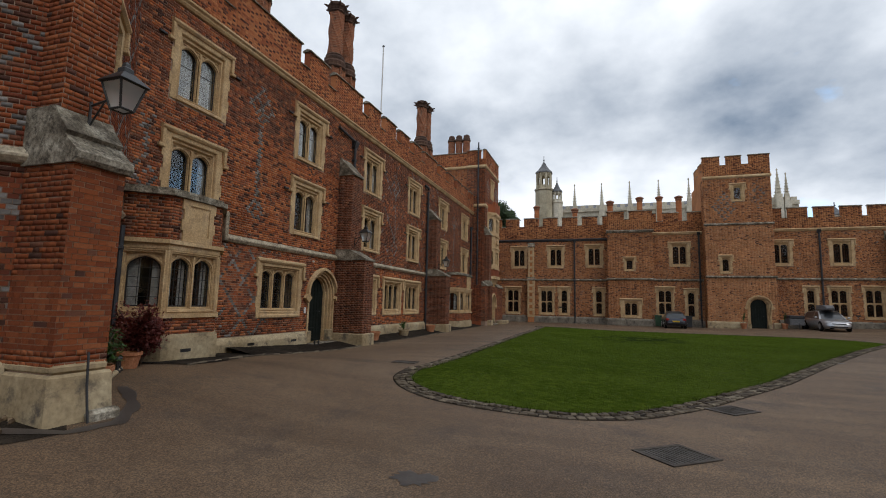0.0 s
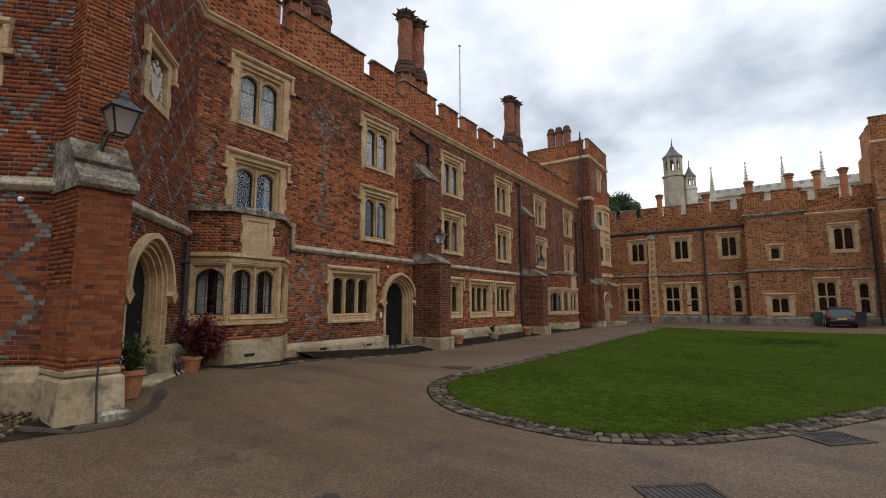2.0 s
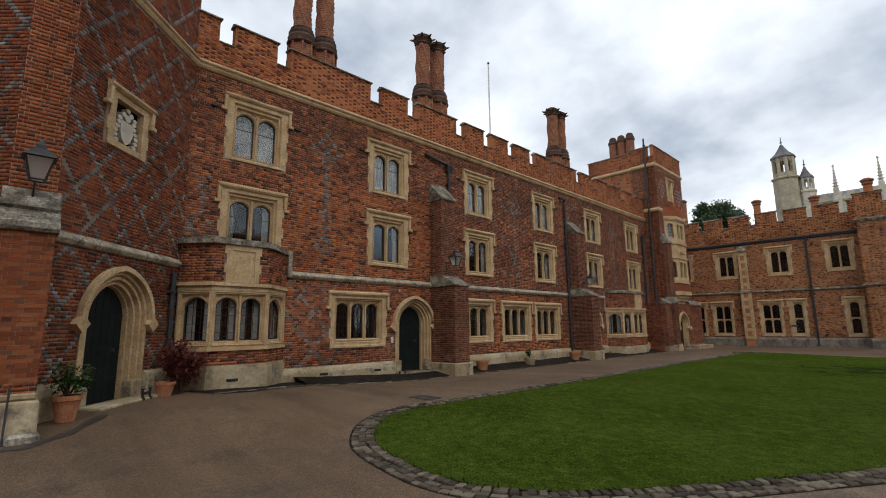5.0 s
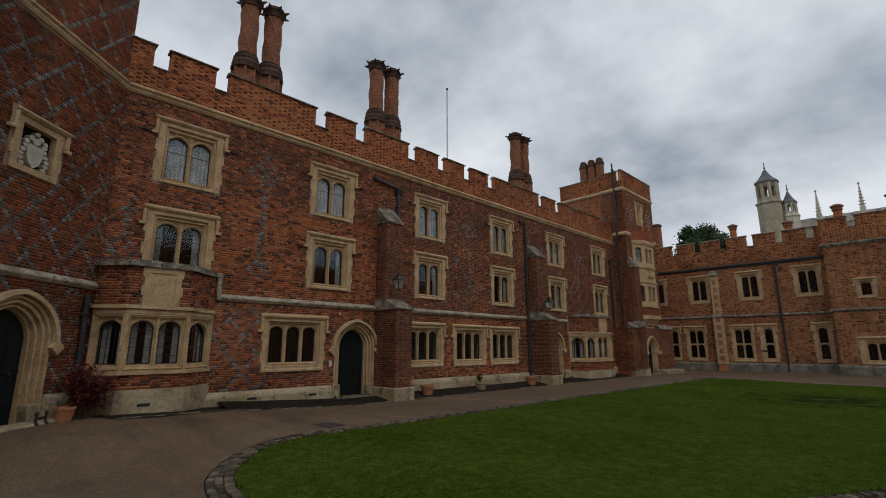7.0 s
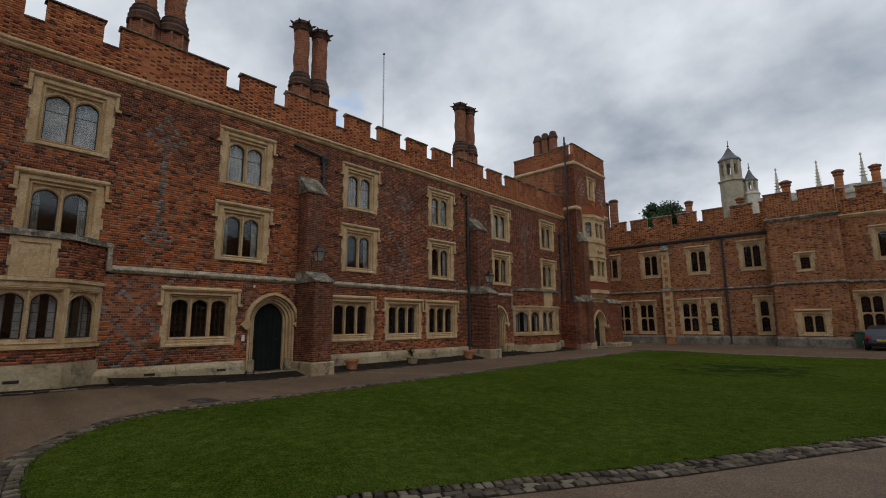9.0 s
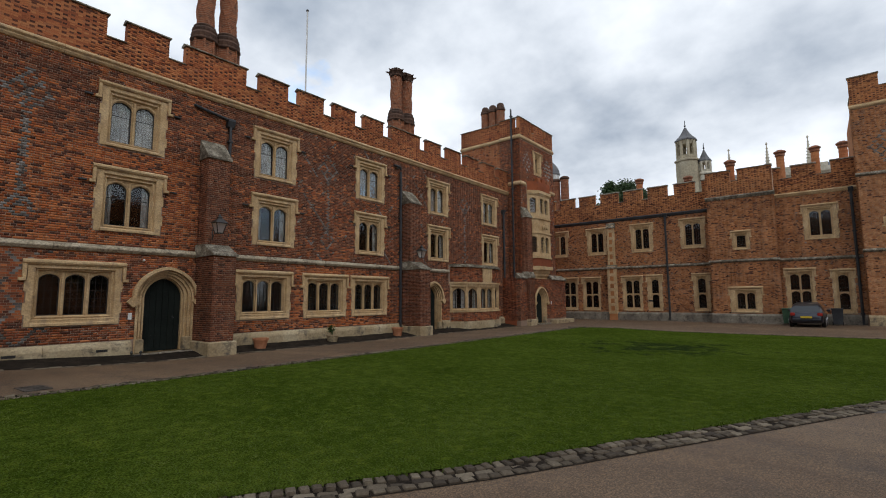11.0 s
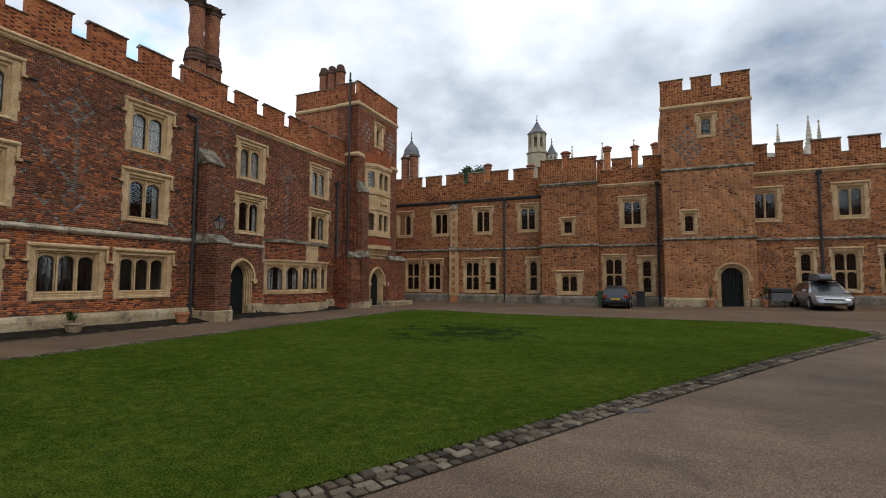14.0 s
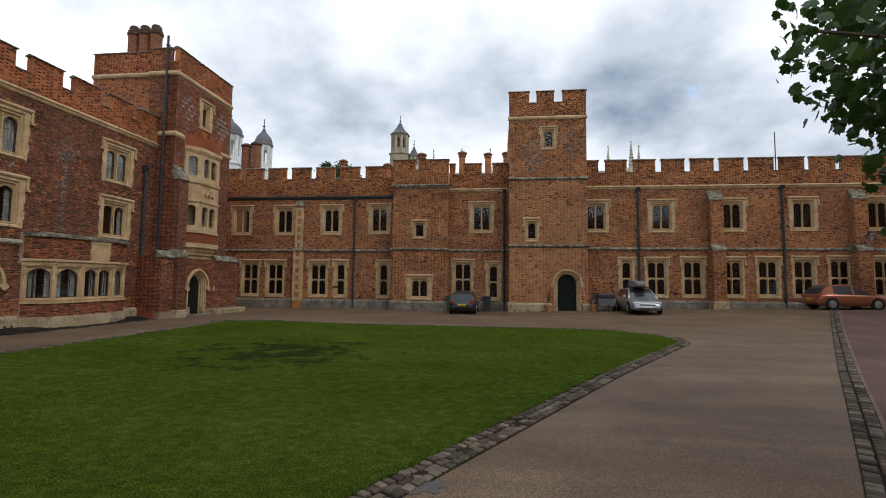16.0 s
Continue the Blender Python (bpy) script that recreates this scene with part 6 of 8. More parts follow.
def edging(name, pts, size, gap, label, rows=1, width=0.1, seed=2, lim=300):
    rng = random.Random(seed)
    root = tagged(new(name), label, "kerb", kind="structure")
    protos = []
    for k in range(4):
        bm = bmesh.new()
        box(bm, -size / 2 + 0.01 * rng.random(), size / 2, -width / 2, width / 2, -0.06, 0.022 + 0.006 * k, 0.012)
        protos.append(mesh_of(bm, "edging_stone", M["sett"]))
    P, n, rest_v, rest_f = [Vector(p) for p in pts], 0, [], []
    for r in range(rows):
        for a, b in zip(P, P[1:]):
            d = (b - a).normalized()
            nn, s = Vector((-d.y, d.x)), 0.0
            while s < (b - a).length:
                c = a + d * s + nn * (r - (rows - 1) / 2) * (width + gap)
                if n >= lim:
                    me, m = protos[rng.randrange(4)], pose(c.x, c.y, ground_z(c.x, c.y) + rng.uniform(-0.006, 0.004), 0, 0, math.degrees(math.atan2(d.y, d.x)) + rng.uniform(-4, 4))
                    k = len(rest_v)
                    rest_v += [tuple(m @ v.co) for v in me.vertices]
                    rest_f += [tuple(k + j for j in pl.vertices) for pl in me.polygons]
                elif rng.random() > 0.04:
                    ob = new("edging_stone", protos[rng.randrange(4)])
                    ob.parent = root
                    ob.matrix_basis = pose(c.x, c.y, ground_z(c.x, c.y) + rng.uniform(-0.006, 0.004), rng.uniform(-3, 3), rng.uniform(-3, 3), math.degrees(math.atan2(d.y, d.x)) + rng.uniform(-4, 4))
                    n += 1
                s += size + rng.uniform(0.004, 0.02)
    if rest_v:
        me = bpy.data.meshes.new("edging_rest")
        me.from_pydata(rest_v, [], rest_f)
        me.materials.append(M["sett"])
        ob = new("edging_rest", me)
        ob.parent = root
        tagged(ob, kind="stuff")
    return root


edging("trim_border_edging", [(1.75, 8.7), (1.28, 11.4), (1.28, 36.0)], 0.26, 0.02, "line of small pale edging stones along the border", width=0.09)
KR = [(19.45, 17.1), (21.5, 20.3), (23.65, 23.7), (25.84, 27.2), (38.1, 46.4)]
strip("trim_kerb_bed", KR, 0.35, 0.01, M["path"], "dark earth bed of the drive kerb", "kerb")
edging("trim_path_kerb", KR, 0.115, 0.03, "double row of stone setts beside the drive", rows=2, width=0.15, seed=9)
bm = bmesh.new()
red_pts = [(38.35, 46.2), (26.0, 27.0), (23.8, 23.5), (21.65, 20.1), (19.5, 16.7), (24.0, 10.0), (46.0, 20.0), (46.0, 46.2)]
from mathutils.geometry import tessellate_polygon as tess
vs = [bm.verts.new((x, y, 0)) for x, y in red_pts]
for t in tess([[Vector((x, y, 0)) for x, y in red_pts]]):
    bm.faces.new([vs[i] for i in t])
for i in range(36):
    for co, no in (((19.0 + i * 0.75, 0, 0), (1, 0, 0)), ((0, 10 + i, 0), (0, 1, 0))):
        bmesh.ops.bisect_plane(bm, geom=bm.verts[:] + bm.edges[:] + bm.faces[:], plane_co=co, plane_no=no)
for v in bm.verts:
    v.co.z = ground_z(v.co.x, v.co.y) + 0.006
M["redpath"] = two_scale("reddish_tarmac", (0.075, 0.045, 0.036), (0.11, 0.066, 0.052), (0.14, 0.088, 0.07), 0.4, 60, 0.85, 0.5, 0.006)
tagged(part("pavement_red", bm, M["redpath"]), "reddish worn tarmac beside the drive", "pavement", kind="structure")


def grate(x, y, L, W, turn, label):
    root = tagged(new("drain_grate"), label, "drain")
    root.matrix_basis = pose(x, y, ground_z(x, y), 0, 0, turn)
    bm = bmesh.new()
    plate(bm, rect(-L / 2 - 0.05, L / 2 + 0.05, -W / 2 - 0.05, W / 2 + 0.05), [rect(-L / 2, L / 2, -W / 2, W / 2)], -0.014, 0.03)
    for v in bm.verts:
        v.co = Vector((v.co.x, v.co.z, -v.co.y))
    part("frame", bm, M["cast_iron"], root)
    n = int(L / 0.055)
    for i in range(n):
        xx = -L / 2 + (i + 0.5) * L / n
        part("bar", boxm(xx - 0.014, xx + 0.014, -W / 2, W / 2, -0.02, 0.010), M["cast_iron"], root)
    # thin black sheet between the bars paints the darkness of a pit
    part("pit", boxm(-L / 2, L / 2, -W / 2, W / 2, 0.002, 0.005), M["iron"], root)
    return root


grate(10.45, 7.12, 0.62, 0.5, 40, "iron drain grate set in the tarmac")
grate(11.7, 10.1, 0.6, 0.42, 45, "iron drain grate beside the lawn kerb")
grate(10.05, 9.15, 0.34, 0.2, 42, "small iron gully grate in the kerb")
grate(15.5, 18.0, 0.36, 0.24, 58, "small iron gully grate in the kerb")
grate(5.1, 11.9, 0.5, 0.3, 5, "small iron cover in the drive")
M["damp"] = two_scale("damp_tarmac", (0.035, 0.028, 0.024), (0.05, 0.04, 0.034), (0.07, 0.056, 0.048), 1.5, 40, 0.5, 0.4, 0.005)


def blot(x, y, rx, ry, material, label, seed, lift=0.005, cat="stain"):
    rng, bm = random.Random(seed), bmesh.new()
    c = bm.verts.new((x, y, ground_z(x, y) + lift))
    ring = []
    for i in range(26):
        a = 2 * math.pi * i / 26
        k = 1 + 0.35 * rng.uniform(-1, 1)
        px, py = x + rx * k * math.cos(a), y + ry * k * math.sin(a)
        ring.append(bm.verts.new((px, py, ground_z(px, py) + lift)))
    for i in range(26):
        bm.faces.new((c, ring[i], ring[(i + 1) % 26]))
    return tagged(part("ground_stain", bm, material), label, cat, kind="structure")


blot(16.9, 19.75, 0.3, 0.16, M["damp"], "damp stain on the tarmac", 3)
blot(7.95, 5.35, 0.22, 0.16, M["damp"], "damp stain on the tarmac", 5)


def cobble_patch():
    """The pitched cobbles at the foot of the corner buttress."""
    rng = random.Random(12)
    root = tagged(new("pavement_cobbles"), "patch of rough brown cobbles at the wall foot", "cobbles", kind="structure")
    protos = []
    for k in range(5):
        bm = bmesh.new()
        bmesh.ops.create_icosphere(bm, subdivisions=1, radius=0.032)
        for v in bm.verts:
            v.co.x *= 1.5 + 0.12 * k
            v.co.z *= 1.1
        protos.append(mesh_of(bm, "cobble", M["cobble"], smooth=False))
    for i in range(21):
        for j in range(16):
            u, v = -2.2 + i * 0.105 + rng.uniform(-0.02, 0.02), -0.22 - j * 0.072 + rng.uniform(-0.015, 0.015)
            p = FN @ Vector((u, v, 0))
            if p.x > 3.5 and p.y > 4.4 or v < -1.35:
                continue
            ob = new("cobble", protos[rng.randrange(5)])
            ob.parent = root
            ob.matrix_basis = pose(p.x, p.y, ground_z(p.x, p.y) + 0.012, rng.uniform(-20, 20), rng.uniform(-20, 20), 135 + rng.gauss(0, 22))


M["cobble"] = brick_mat("rounded_flint_cobbles", [(0.0, (0.05, 0.035, 0.022)), (0.5, (0.14, 0.095, 0.058)), (1.0, (0.26, 0.19, 0.12))])
cobble_patch()
bm = bmesh.new()
a = [FN @ Vector((u, v, 0)) for u, v in ((-7.0, 0.0), (0.3, 0.0), (0.5, -0.9), (-0.35, -1.5), (-2.4, -1.42), (-7.0, -1.42))]
bm.faces.new([bm.verts.new((p.x, p.y, ground_z(p.x, p.y) + 0.006)) for p in a])
tagged(part("pavement_cobble_bed", bm, M["path"]), "dark earth under the cobbles at the wall foot", "cobbles", kind="structure")
strip("pavement_gutter", [(2.0, 3.0), (3.35, 4.2), (4.12, 4.75), (4.2, 5.3), (3.75, 5.85), (3.2, 6.2), (2.75, 6.45)], 0.16, 0.008, M["damp"], "dark damp gutter round the foot of the buttress", "border", 0.03)
bm = boxm(1.5, 3.45, -0.46, 0.0, 0.1, 0.35, bevel=0.025)
tagged(part("doorstep", bm, M["plinth"]), "worn cream stone step before the doorway", "step").matrix_basis = FR


# ---- pipes, lamps, chimneys ----
def downpipe(frame_m, u, z0, z1, label, r=0.055, arm=None, hopper=True):
    root = tagged(new("downpipe"), label, "drainpipe")
    root.matrix_basis = frame_m @ Matrix.Translation((u, 0, 0))
    bm = bmesh.new()
    tube(bm, [(0, -0.1, z0), (0, -0.1, z1)], r, 8)
    part("pipe", bm, M["lead"], root)
    z = z0 + 0.6
    while z < z1:
        part("collar", boxm(-r - 0.03, r + 0.03, -0.16, 0.0, z, z + 0.08, bevel=0.012), M["lead"], root)
        z += 1.7
    if hopper:
        bm = bmesh.new()
        sweep(bm, [(0.0, z1 - 0.05), (-0.13, z1 - 0.02), (-0.21, z1 + 0.18), (-0.21, z1 + 0.26), (0.0, z1 + 0.26)], -0.13, 0.13)
        part("hopper", bm, M["lead"], root)
    if arm:
        bm = bmesh.new()
        tube(bm, [(arm[0] - u, -0.08, arm[1]), (-0.08, -0.12, z1 + 0.22), (0, -0.12, z1 + 0.1)], r, 8)
        part("sloped_pipe", bm, M["lead"], root)
    return root


downpipe(FA, 17.78, 3.4, 8.0, "dark lead downpipe with sloped feed on the brick range", arm=(16.5, 8.42))
downpipe(FA, 26.62, 0.05, 8.2, "tall dark lead downpipe beside a buttress", arm=(26.15, 8.46), hopper=False, r=0.065)
downpipe(FA, 36.5, 0.05, 7.4, "dark lead downpipe in the tower corner", r=0.065)
downpipe(FT2, 0.42, 0.05, 14.8, "long lead vent pipe on the porch tower", hopper=False, r=0.06)
downpipe(FR, 4.05, 0.3, 3.1, "dark downpipe in the corner of the walls", hopper=False)
downpipe(FA, 31.1, 0.3, 2.9, "thin grey pipe beside the bay", r=0.03, hopper=False)
for u, z0, z1 in ((7.38, 0.05, 7.9), (18.2, 0.05, 8.3), (27.25, 0.3, 8.3), (36.4, 0.5, 8.35)):
    downpipe(FB, u, z0, z1, "dark cast downpipe with hopper on the north range", r=0.075)


def lantern(matrix, label, reach=0.62):
    """A tapered street lantern on a scrolled wall bracket; local y points into the wall, z 0 is the lantern's foot."""
    root = tagged(new("wall_lantern"), label, "lantern")
    root.matrix_basis = matrix @ Matrix.Diagonal((0.88, 0.88, 0.88, 1))
    for s in range(4):
        a = math.pi / 4 + s * math.pi / 2
        a2 = a + math.pi / 2
        bm = bmesh.new()
        tube(bm, [(0.14 * math.cos(a), 0.14 * math.sin(a), 0.02), (0.27 * math.cos(a), 0.27 * math.sin(a), 0.4)], 0.016, 6)
        part("cage_bar", bm, M["iron"], root)
        for r, z in ((0.14, 0.02), (0.27, 0.4)):
            bm = bmesh.new()
            tube(bm, [(r * math.cos(a), r * math.sin(a), z), (r * math.cos(a2), r * math.sin(a2), z)], 0.017, 6)
            part("cage_rail", bm, M["iron"], root)
    bm = bmesh.new()
    lathe(bm, [(0.33, 0.4), (0.3, 0.43), (0.12, 0.56), (0.1, 0.57), (0.1, 0.63), (0.06, 0.66), (0.05, 0.7), (0.015, 0.74)], 4, phase=math.pi / 4)
    part("roof", bm, M["iron"], root)
    bm = bmesh.new()
    lathe(bm, [(0.13, 0.025), (0.255, 0.39)], 4, phase=math.pi / 4)
    g = part("glass", bm, M["lampglass"], root)
    bm = bmesh.new()
    tube(bm, [(0, reach, 0.16), (0, reach * 0.55, 0.2), (0, 0.24, 0.3)], 0.018, 6)
    tube(bm, [(0, reach, -0.14), (0, reach * 0.8, 0.02), (0, reach * 0.6, 0.17)], 0.014, 6)
    tube(bm, [(0, reach + 0.02, -0.2), (0, reach + 0.02, 0.22)], 0.02, 6)
    part("bracket", bm, M["iron"], root)
    return root


M["lampglass"], _nt, _b = mat("dusty_lamp_glass", 0.35)
_b.inputs["Base Color"].default_value = (0.75, 0.75, 0.72, 1)
_b.inputs["Transmission Weight"].default_value, _b.inputs["IOR"].default_value = 0.8, 1.15
lantern(pose(4.02, 5.08, 3.94, 0, 0, 90), "black iron lantern on a bracket above the stone cap")
lantern(pose(1.15, 17.02, 3.92, 0, 0, 90), "black iron lantern on a bracket above the stone cap", 0.5)
lantern(pose(1.2, 26.95, 3.75, 0, 0, 90), "black iron lantern on a bracket above the stone cap", 0.55)
lantern(pose(40.6, 46.7, 4.75), "black iron lantern on a bracket of the north range", 0.85)


def twisted_chimney(x, y, z0, z1, turn, label):
    root = tagged(new("chimney"), label, "chimney", group="twisted brick chimneys")
    root.matrix_basis = pose(x, y, 0)
    h = z1 - z0
    bm = bmesh.new()
    lathe(bm, [(0.47, z0 - 0.6), (0.47, z0 + h * 0.03), (0.41, z0 + h * 0.05), (0.41, z0 + h * 0.2)], 8, phase=math.pi / 8)
    part("base", bm, M["chim"], root)
    for i in range(8):          # corner rolls of the panelled base
        a = 2 * math.pi * (i + 0.5) / 8
        bm = bmesh.new()
        tube(bm, [(0.415 * math.cos(a), 0.415 * math.sin(a), z0 + h * 0.04), (0.415 * math.cos(a), 0.415 * math.sin(a), z0 + h * 0.2)], 0.045, 6)
        part("corner_roll", bm, M["chim"], root)
    bm = bmesh.new()
    lathe(bm, [(0.41, z0 + h * 0.185), (0.48, z0 + h * 0.2), (0.48, z0 + h * 0.215), (0.43, z0 + h * 0.225), (0.46, z0 + h * 0.26), (0.41, z0 + h * 0.285), (0.43, z0 + h * 0.3), (0.43, z0 + h * 0.315), (0.36, z0 + h * 0.335), (0.38, z0 + h * 0.35), (0.33, z0 + h * 0.365)], 16)
    part("collar", bm, M["chim_top"], root)
    bm = bmesh.new()
    rows, n, sides = [], 44, 40
    for k in range(n + 1):
        z = z0 + h * (0.36 + 0.52 * k / n)
        r0 = []
        for i in range(sides):
            a = 2 * math.pi * i / sides
            ph = 5 * a + turn * k * 0.26
            net_r = abs(math.sin(ph / 2)) if turn > 0 else min(abs(math.sin((5 * a + k * 0.26) / 2)), abs(math.sin((5 * a - k * 0.26) / 2)))
            r = 0.285 + 0.045 * (1 - min(1.0, net_r * 2.2))
            r0.append(bm.verts.new((r * math.cos(a), r * math.sin(a), z)))
        rows.append(r0)
    for a, b in zip(rows, rows[1:]):
        for i in range(sides):
            bm.faces.new((a[i], a[(i + 1) % sides], b[(i + 1) % sides], b[i]))
    part("moulded_shaft", bm, M["chim"], root)
    bm = bmesh.new()
    lathe(bm, [(0.3, z0 + h * 0.865), (0.35, z0 + h * 0.88), (0.31, z0 + h * 0.895), (0.36, z0 + h * 0.92), (0.41, z0 + h * 0.935), (0.41, z0 + h * 0.945), (0.35, z0 + h * 0.955), (0.35, z0 + h * 0.975), (0.27, z0 + h * 0.99), (0.2, z0 + h)], 16)
    part("crown", bm, M["chim_top"], root)
    for i in range(8):
        a = 2 * math.pi * i / 8
        bm = bmesh.new()
        lathe(bm, [(0.055, 0.0), (0.05, 0.1), (0.012, 0.19)], 5)
        for v in bm.verts:
            v.co = Matrix.Rotation(a, 3, "Z") @ Vector((0.37 + v.co.z, v.co.y, z0 + h * 0.94 + v.co.x + 0.25 * v.co.z))
        part("spike", bm, M["chim_top"], root)
    return root


M["chim"] = two_scale("moulded_chimney_brick", (0.13, 0.048, 0.027), (0.24, 0.085, 0.042), (0.36, 0.135, 0.062), 1.6, 16, 0.9, 0.7, 0.02, (0.06, 0.033, 0.025), grain=(0.5, 1.4))
coursed(M["chim"])
M["chim_top"] = two_scale("sooty_chimney_brick", (0.05, 0.035, 0.028), (0.1, 0.06, 0.045), (0.16, 0.09, 0.06), 2.5, 16, 0.95)
for y, t in ((11.5, 1), (12.35, -1), (17.02, 1), (17.86, -1), (26.98, 1), (27.78, -1)):
    twisted_chimney(-0.62, y, 10.4, 14.05, t, "tall twisted brick chimney with a spiked crown")
for x in (-2.1, -1.45, -0.8):
    root = tagged(new("chimney_pot"), "stout round brick chimney on the tower parapet", "chimney", group="tower chimneys")
    root.matrix_basis = pose(x, 37.85, 0.42)
    bm = bmesh.new()
    lathe(bm, [(0.3, 12.7), (0.3, 14.75), (0.33, 14.78)], 12)
    part("shaft", bm, M["chim"], root)
    bm = bmesh.new()
    lathe(bm, [(0.32, 14.78), (0.36, 14.83), (0.36, 14.9), (0.31, 14.95), (0.33, 15.02), (0.27, 15.06), (0.26, 15.25), (0.18, 15.35)], 12)
    part("crown", bm, M["chim_top"], root)
for x, y, z in ((-2.6, 50.6, 13.0), (-1.7, 50.5, 13.1)):
    root = tagged(new("chimney_pot"), "round patterned brick chimney above the north range", "chimney", group="north chimneys")
    root.matrix_basis = pose(x, y, 0)
    bm = bmesh.new()
    lathe(bm, [(0.46, 8.3), (0.46, 10.4), (0.38, 10.6)] + [(0.36 + 0.025 * (k % 2), 10.6 + (z - 10.9) * k / 14) for k in range(1, 15)], 12, twist=0.2)
    part("shaft", bm, M["chim"], root)
    bm = bmesh.new()
    lathe(bm, [(0.36, z - 0.3), (0.46, z - 0.22), (0.43, z - 0.12), (0.28, z)], 12)
    part("crown", bm, M["chim_top"], root)
for x, y, z in ((2.2, 60.5, 14.2), (6.9, 60.0, 13.6), (10.9, 56.5, 13.6), (14.3, 60.2, 14.7), (16.75, 63.0, 15.3), (18.6, 61.0, 14.8)):
    root = tagged(new("chimney_stack"), "slim round orange brick chimney with corbelled head", "chimney", group="roof stacks")
    root.matrix_basis = pose(x, y, 0)
    bm, rows = bmesh.new(), []
    for k in range(40):         # spiral ribs up the round shaft
        zz = 8.3 + (z - 0.55 - 8.3) * k / 39
        rows.append((0.3 + 0.02 * (k % 2), zz))
    lathe(bm, rows, 10, twist=0.22)
    part("shaft", bm, M["parapet"], root)
    bm = bmesh.new()
    lathe(bm, [(0.31, z - 0.6), (0.4, z - 0.5), (0.36, z - 0.42), (0.36, z - 0.34), (0.47, z - 0.24), (0.47, z - 0.14), (0.36, z - 0.08), (0.22, z)], 12)
    part("crown", bm, M["chim"], root)
tagged(part("roof_north_back", boxm(-8.0, 46.0, 56.0, 70.0, 7.9, 8.35), M["roof"]), "lead roofs behind the north range", "roof", kind="structure")
root = tagged(new("flagpole"), "slim white flagpole behind the battlements", "flagpole")
root.matrix_basis = pose(-0.58, 21.34, 0)
bm = bmesh.new()
tube(bm, [(0, 0, 9.3), (0, 0, 14.5)], 0.035, 8)
part("pole", bm, M["white"], root)
bm = bmesh.new()
lathe(bm, [(0.02, 14.48), (0.06, 14.52), (0.06, 14.57), (0.02, 14.6)], 8)
part("finial", bm, M["iron"], root)
root = tagged(new("aerial_mast"), "thin metal aerial mast on the north roof", "mast")
bm = bmesh.new()
tube(bm, [(40.5, 56.0, 8.2), (40.5, 56.0, 14.6)], 0.04, 6)
part("mast", bm, M["lead"], root)
root = tagged(new("chimney_stack"), "squat brick chimney stack with a slab top", "chimney")
root.matrix_basis = pose(47.6, 50.5, 0)
part("shaft", boxm(-0.9, 0.9, -0.6, 0.6, 8.3, 12.0), M["brown"], root)
part("crown", boxm(-1.15, 1.15, -0.8, 0.8, 12.0, 12.25, bevel=0.03), M["old_stone"], root)


# ---- pots, plants, bins ----
def pot(x, y, r, h, label, material, lift=0.0):
    root = tagged(new("plant_pot"), label, "pot")
    root.matrix_basis = pose(x, y, ground_z(x, y) + lift)
    bm = bmesh.new()
    lathe(bm, [(r * 0.66, 0), (r * 0.8, h * 0.4), (r * 0.95, h * 0.8), (r * 1.06, h * 0.82), (r * 1.06, h), (r * 0.92, h), (r * 0.88, h * 0.86)], 18)
    part("pot_body", bm, material, root, smooth=False)
    bm = bmesh.new()
    lathe(bm, [(r * 0.88, h * 0.8), (r * 0.88, h * 0.88)], 18)
    part("soil", bm, M["path"], root)
    return root


def leafy(name, label, cat, x, y, z, spread, height, n, size, material, seed, stems=6, parent=None, shape=0.6):
    """A plant of many single leaves on thin stems."""
    rng = random.Random(seed)
    root = tagged(new(name), label, cat)
    root.matrix_basis = pose(x, y, z)
    bm = bmesh.new()
    tips = []
    for i in range(stems):
        a, r = rng.uniform(0, 6.28), spread * rng.uniform(0.3, 0.9)
        tip = Vector((r * math.cos(a), r * math.sin(a), height * rng.uniform(0.55, 1.0)))
        tube(bm, [(0, 0, 0), tip * 0.5 + Vector((0, 0, height * 0.12)), tip], 0.008 + 0.006 * height, 5)
        tips.append(tip)
    tagged(part("stem_cluster", bm, M["twig"], root), kind="stuff")
    verts, faces = [], []
    for i in range(n):
        t = rng.choice(tips) * rng.uniform(0.45, 1.05) + Vector([rng.gauss(0, spread * 0.22) for _ in range(3)]) * shape
        d = Vector((rng.gauss(0, 1), rng.gauss(0, 1), rng.gauss(-0.2, 0.7))).normalized()
        s = d.cross(Vector((0, 0, 1))).normalized()
        L = size * rng.uniform(0.6, 1.3)
        k = len(verts)
        up = d.cross(s) * L * 0.12
        verts += [t, t + d * L * 0.45 + s * L * 0.28 + up, t + d * L, t + d * L * 0.45 - s * L * 0.28 + up]
        faces += [(k, k + 1, k + 2), (k, k + 2, k + 3)]
    me = bpy.data.meshes.new("leaves")
    me.from_pydata([tuple(v) for v in verts], [], faces)
    me.materials.append(material)
    ob = new("leaves", me)
    ob.parent = root
    tagged(ob, kind="stuff")
    return root


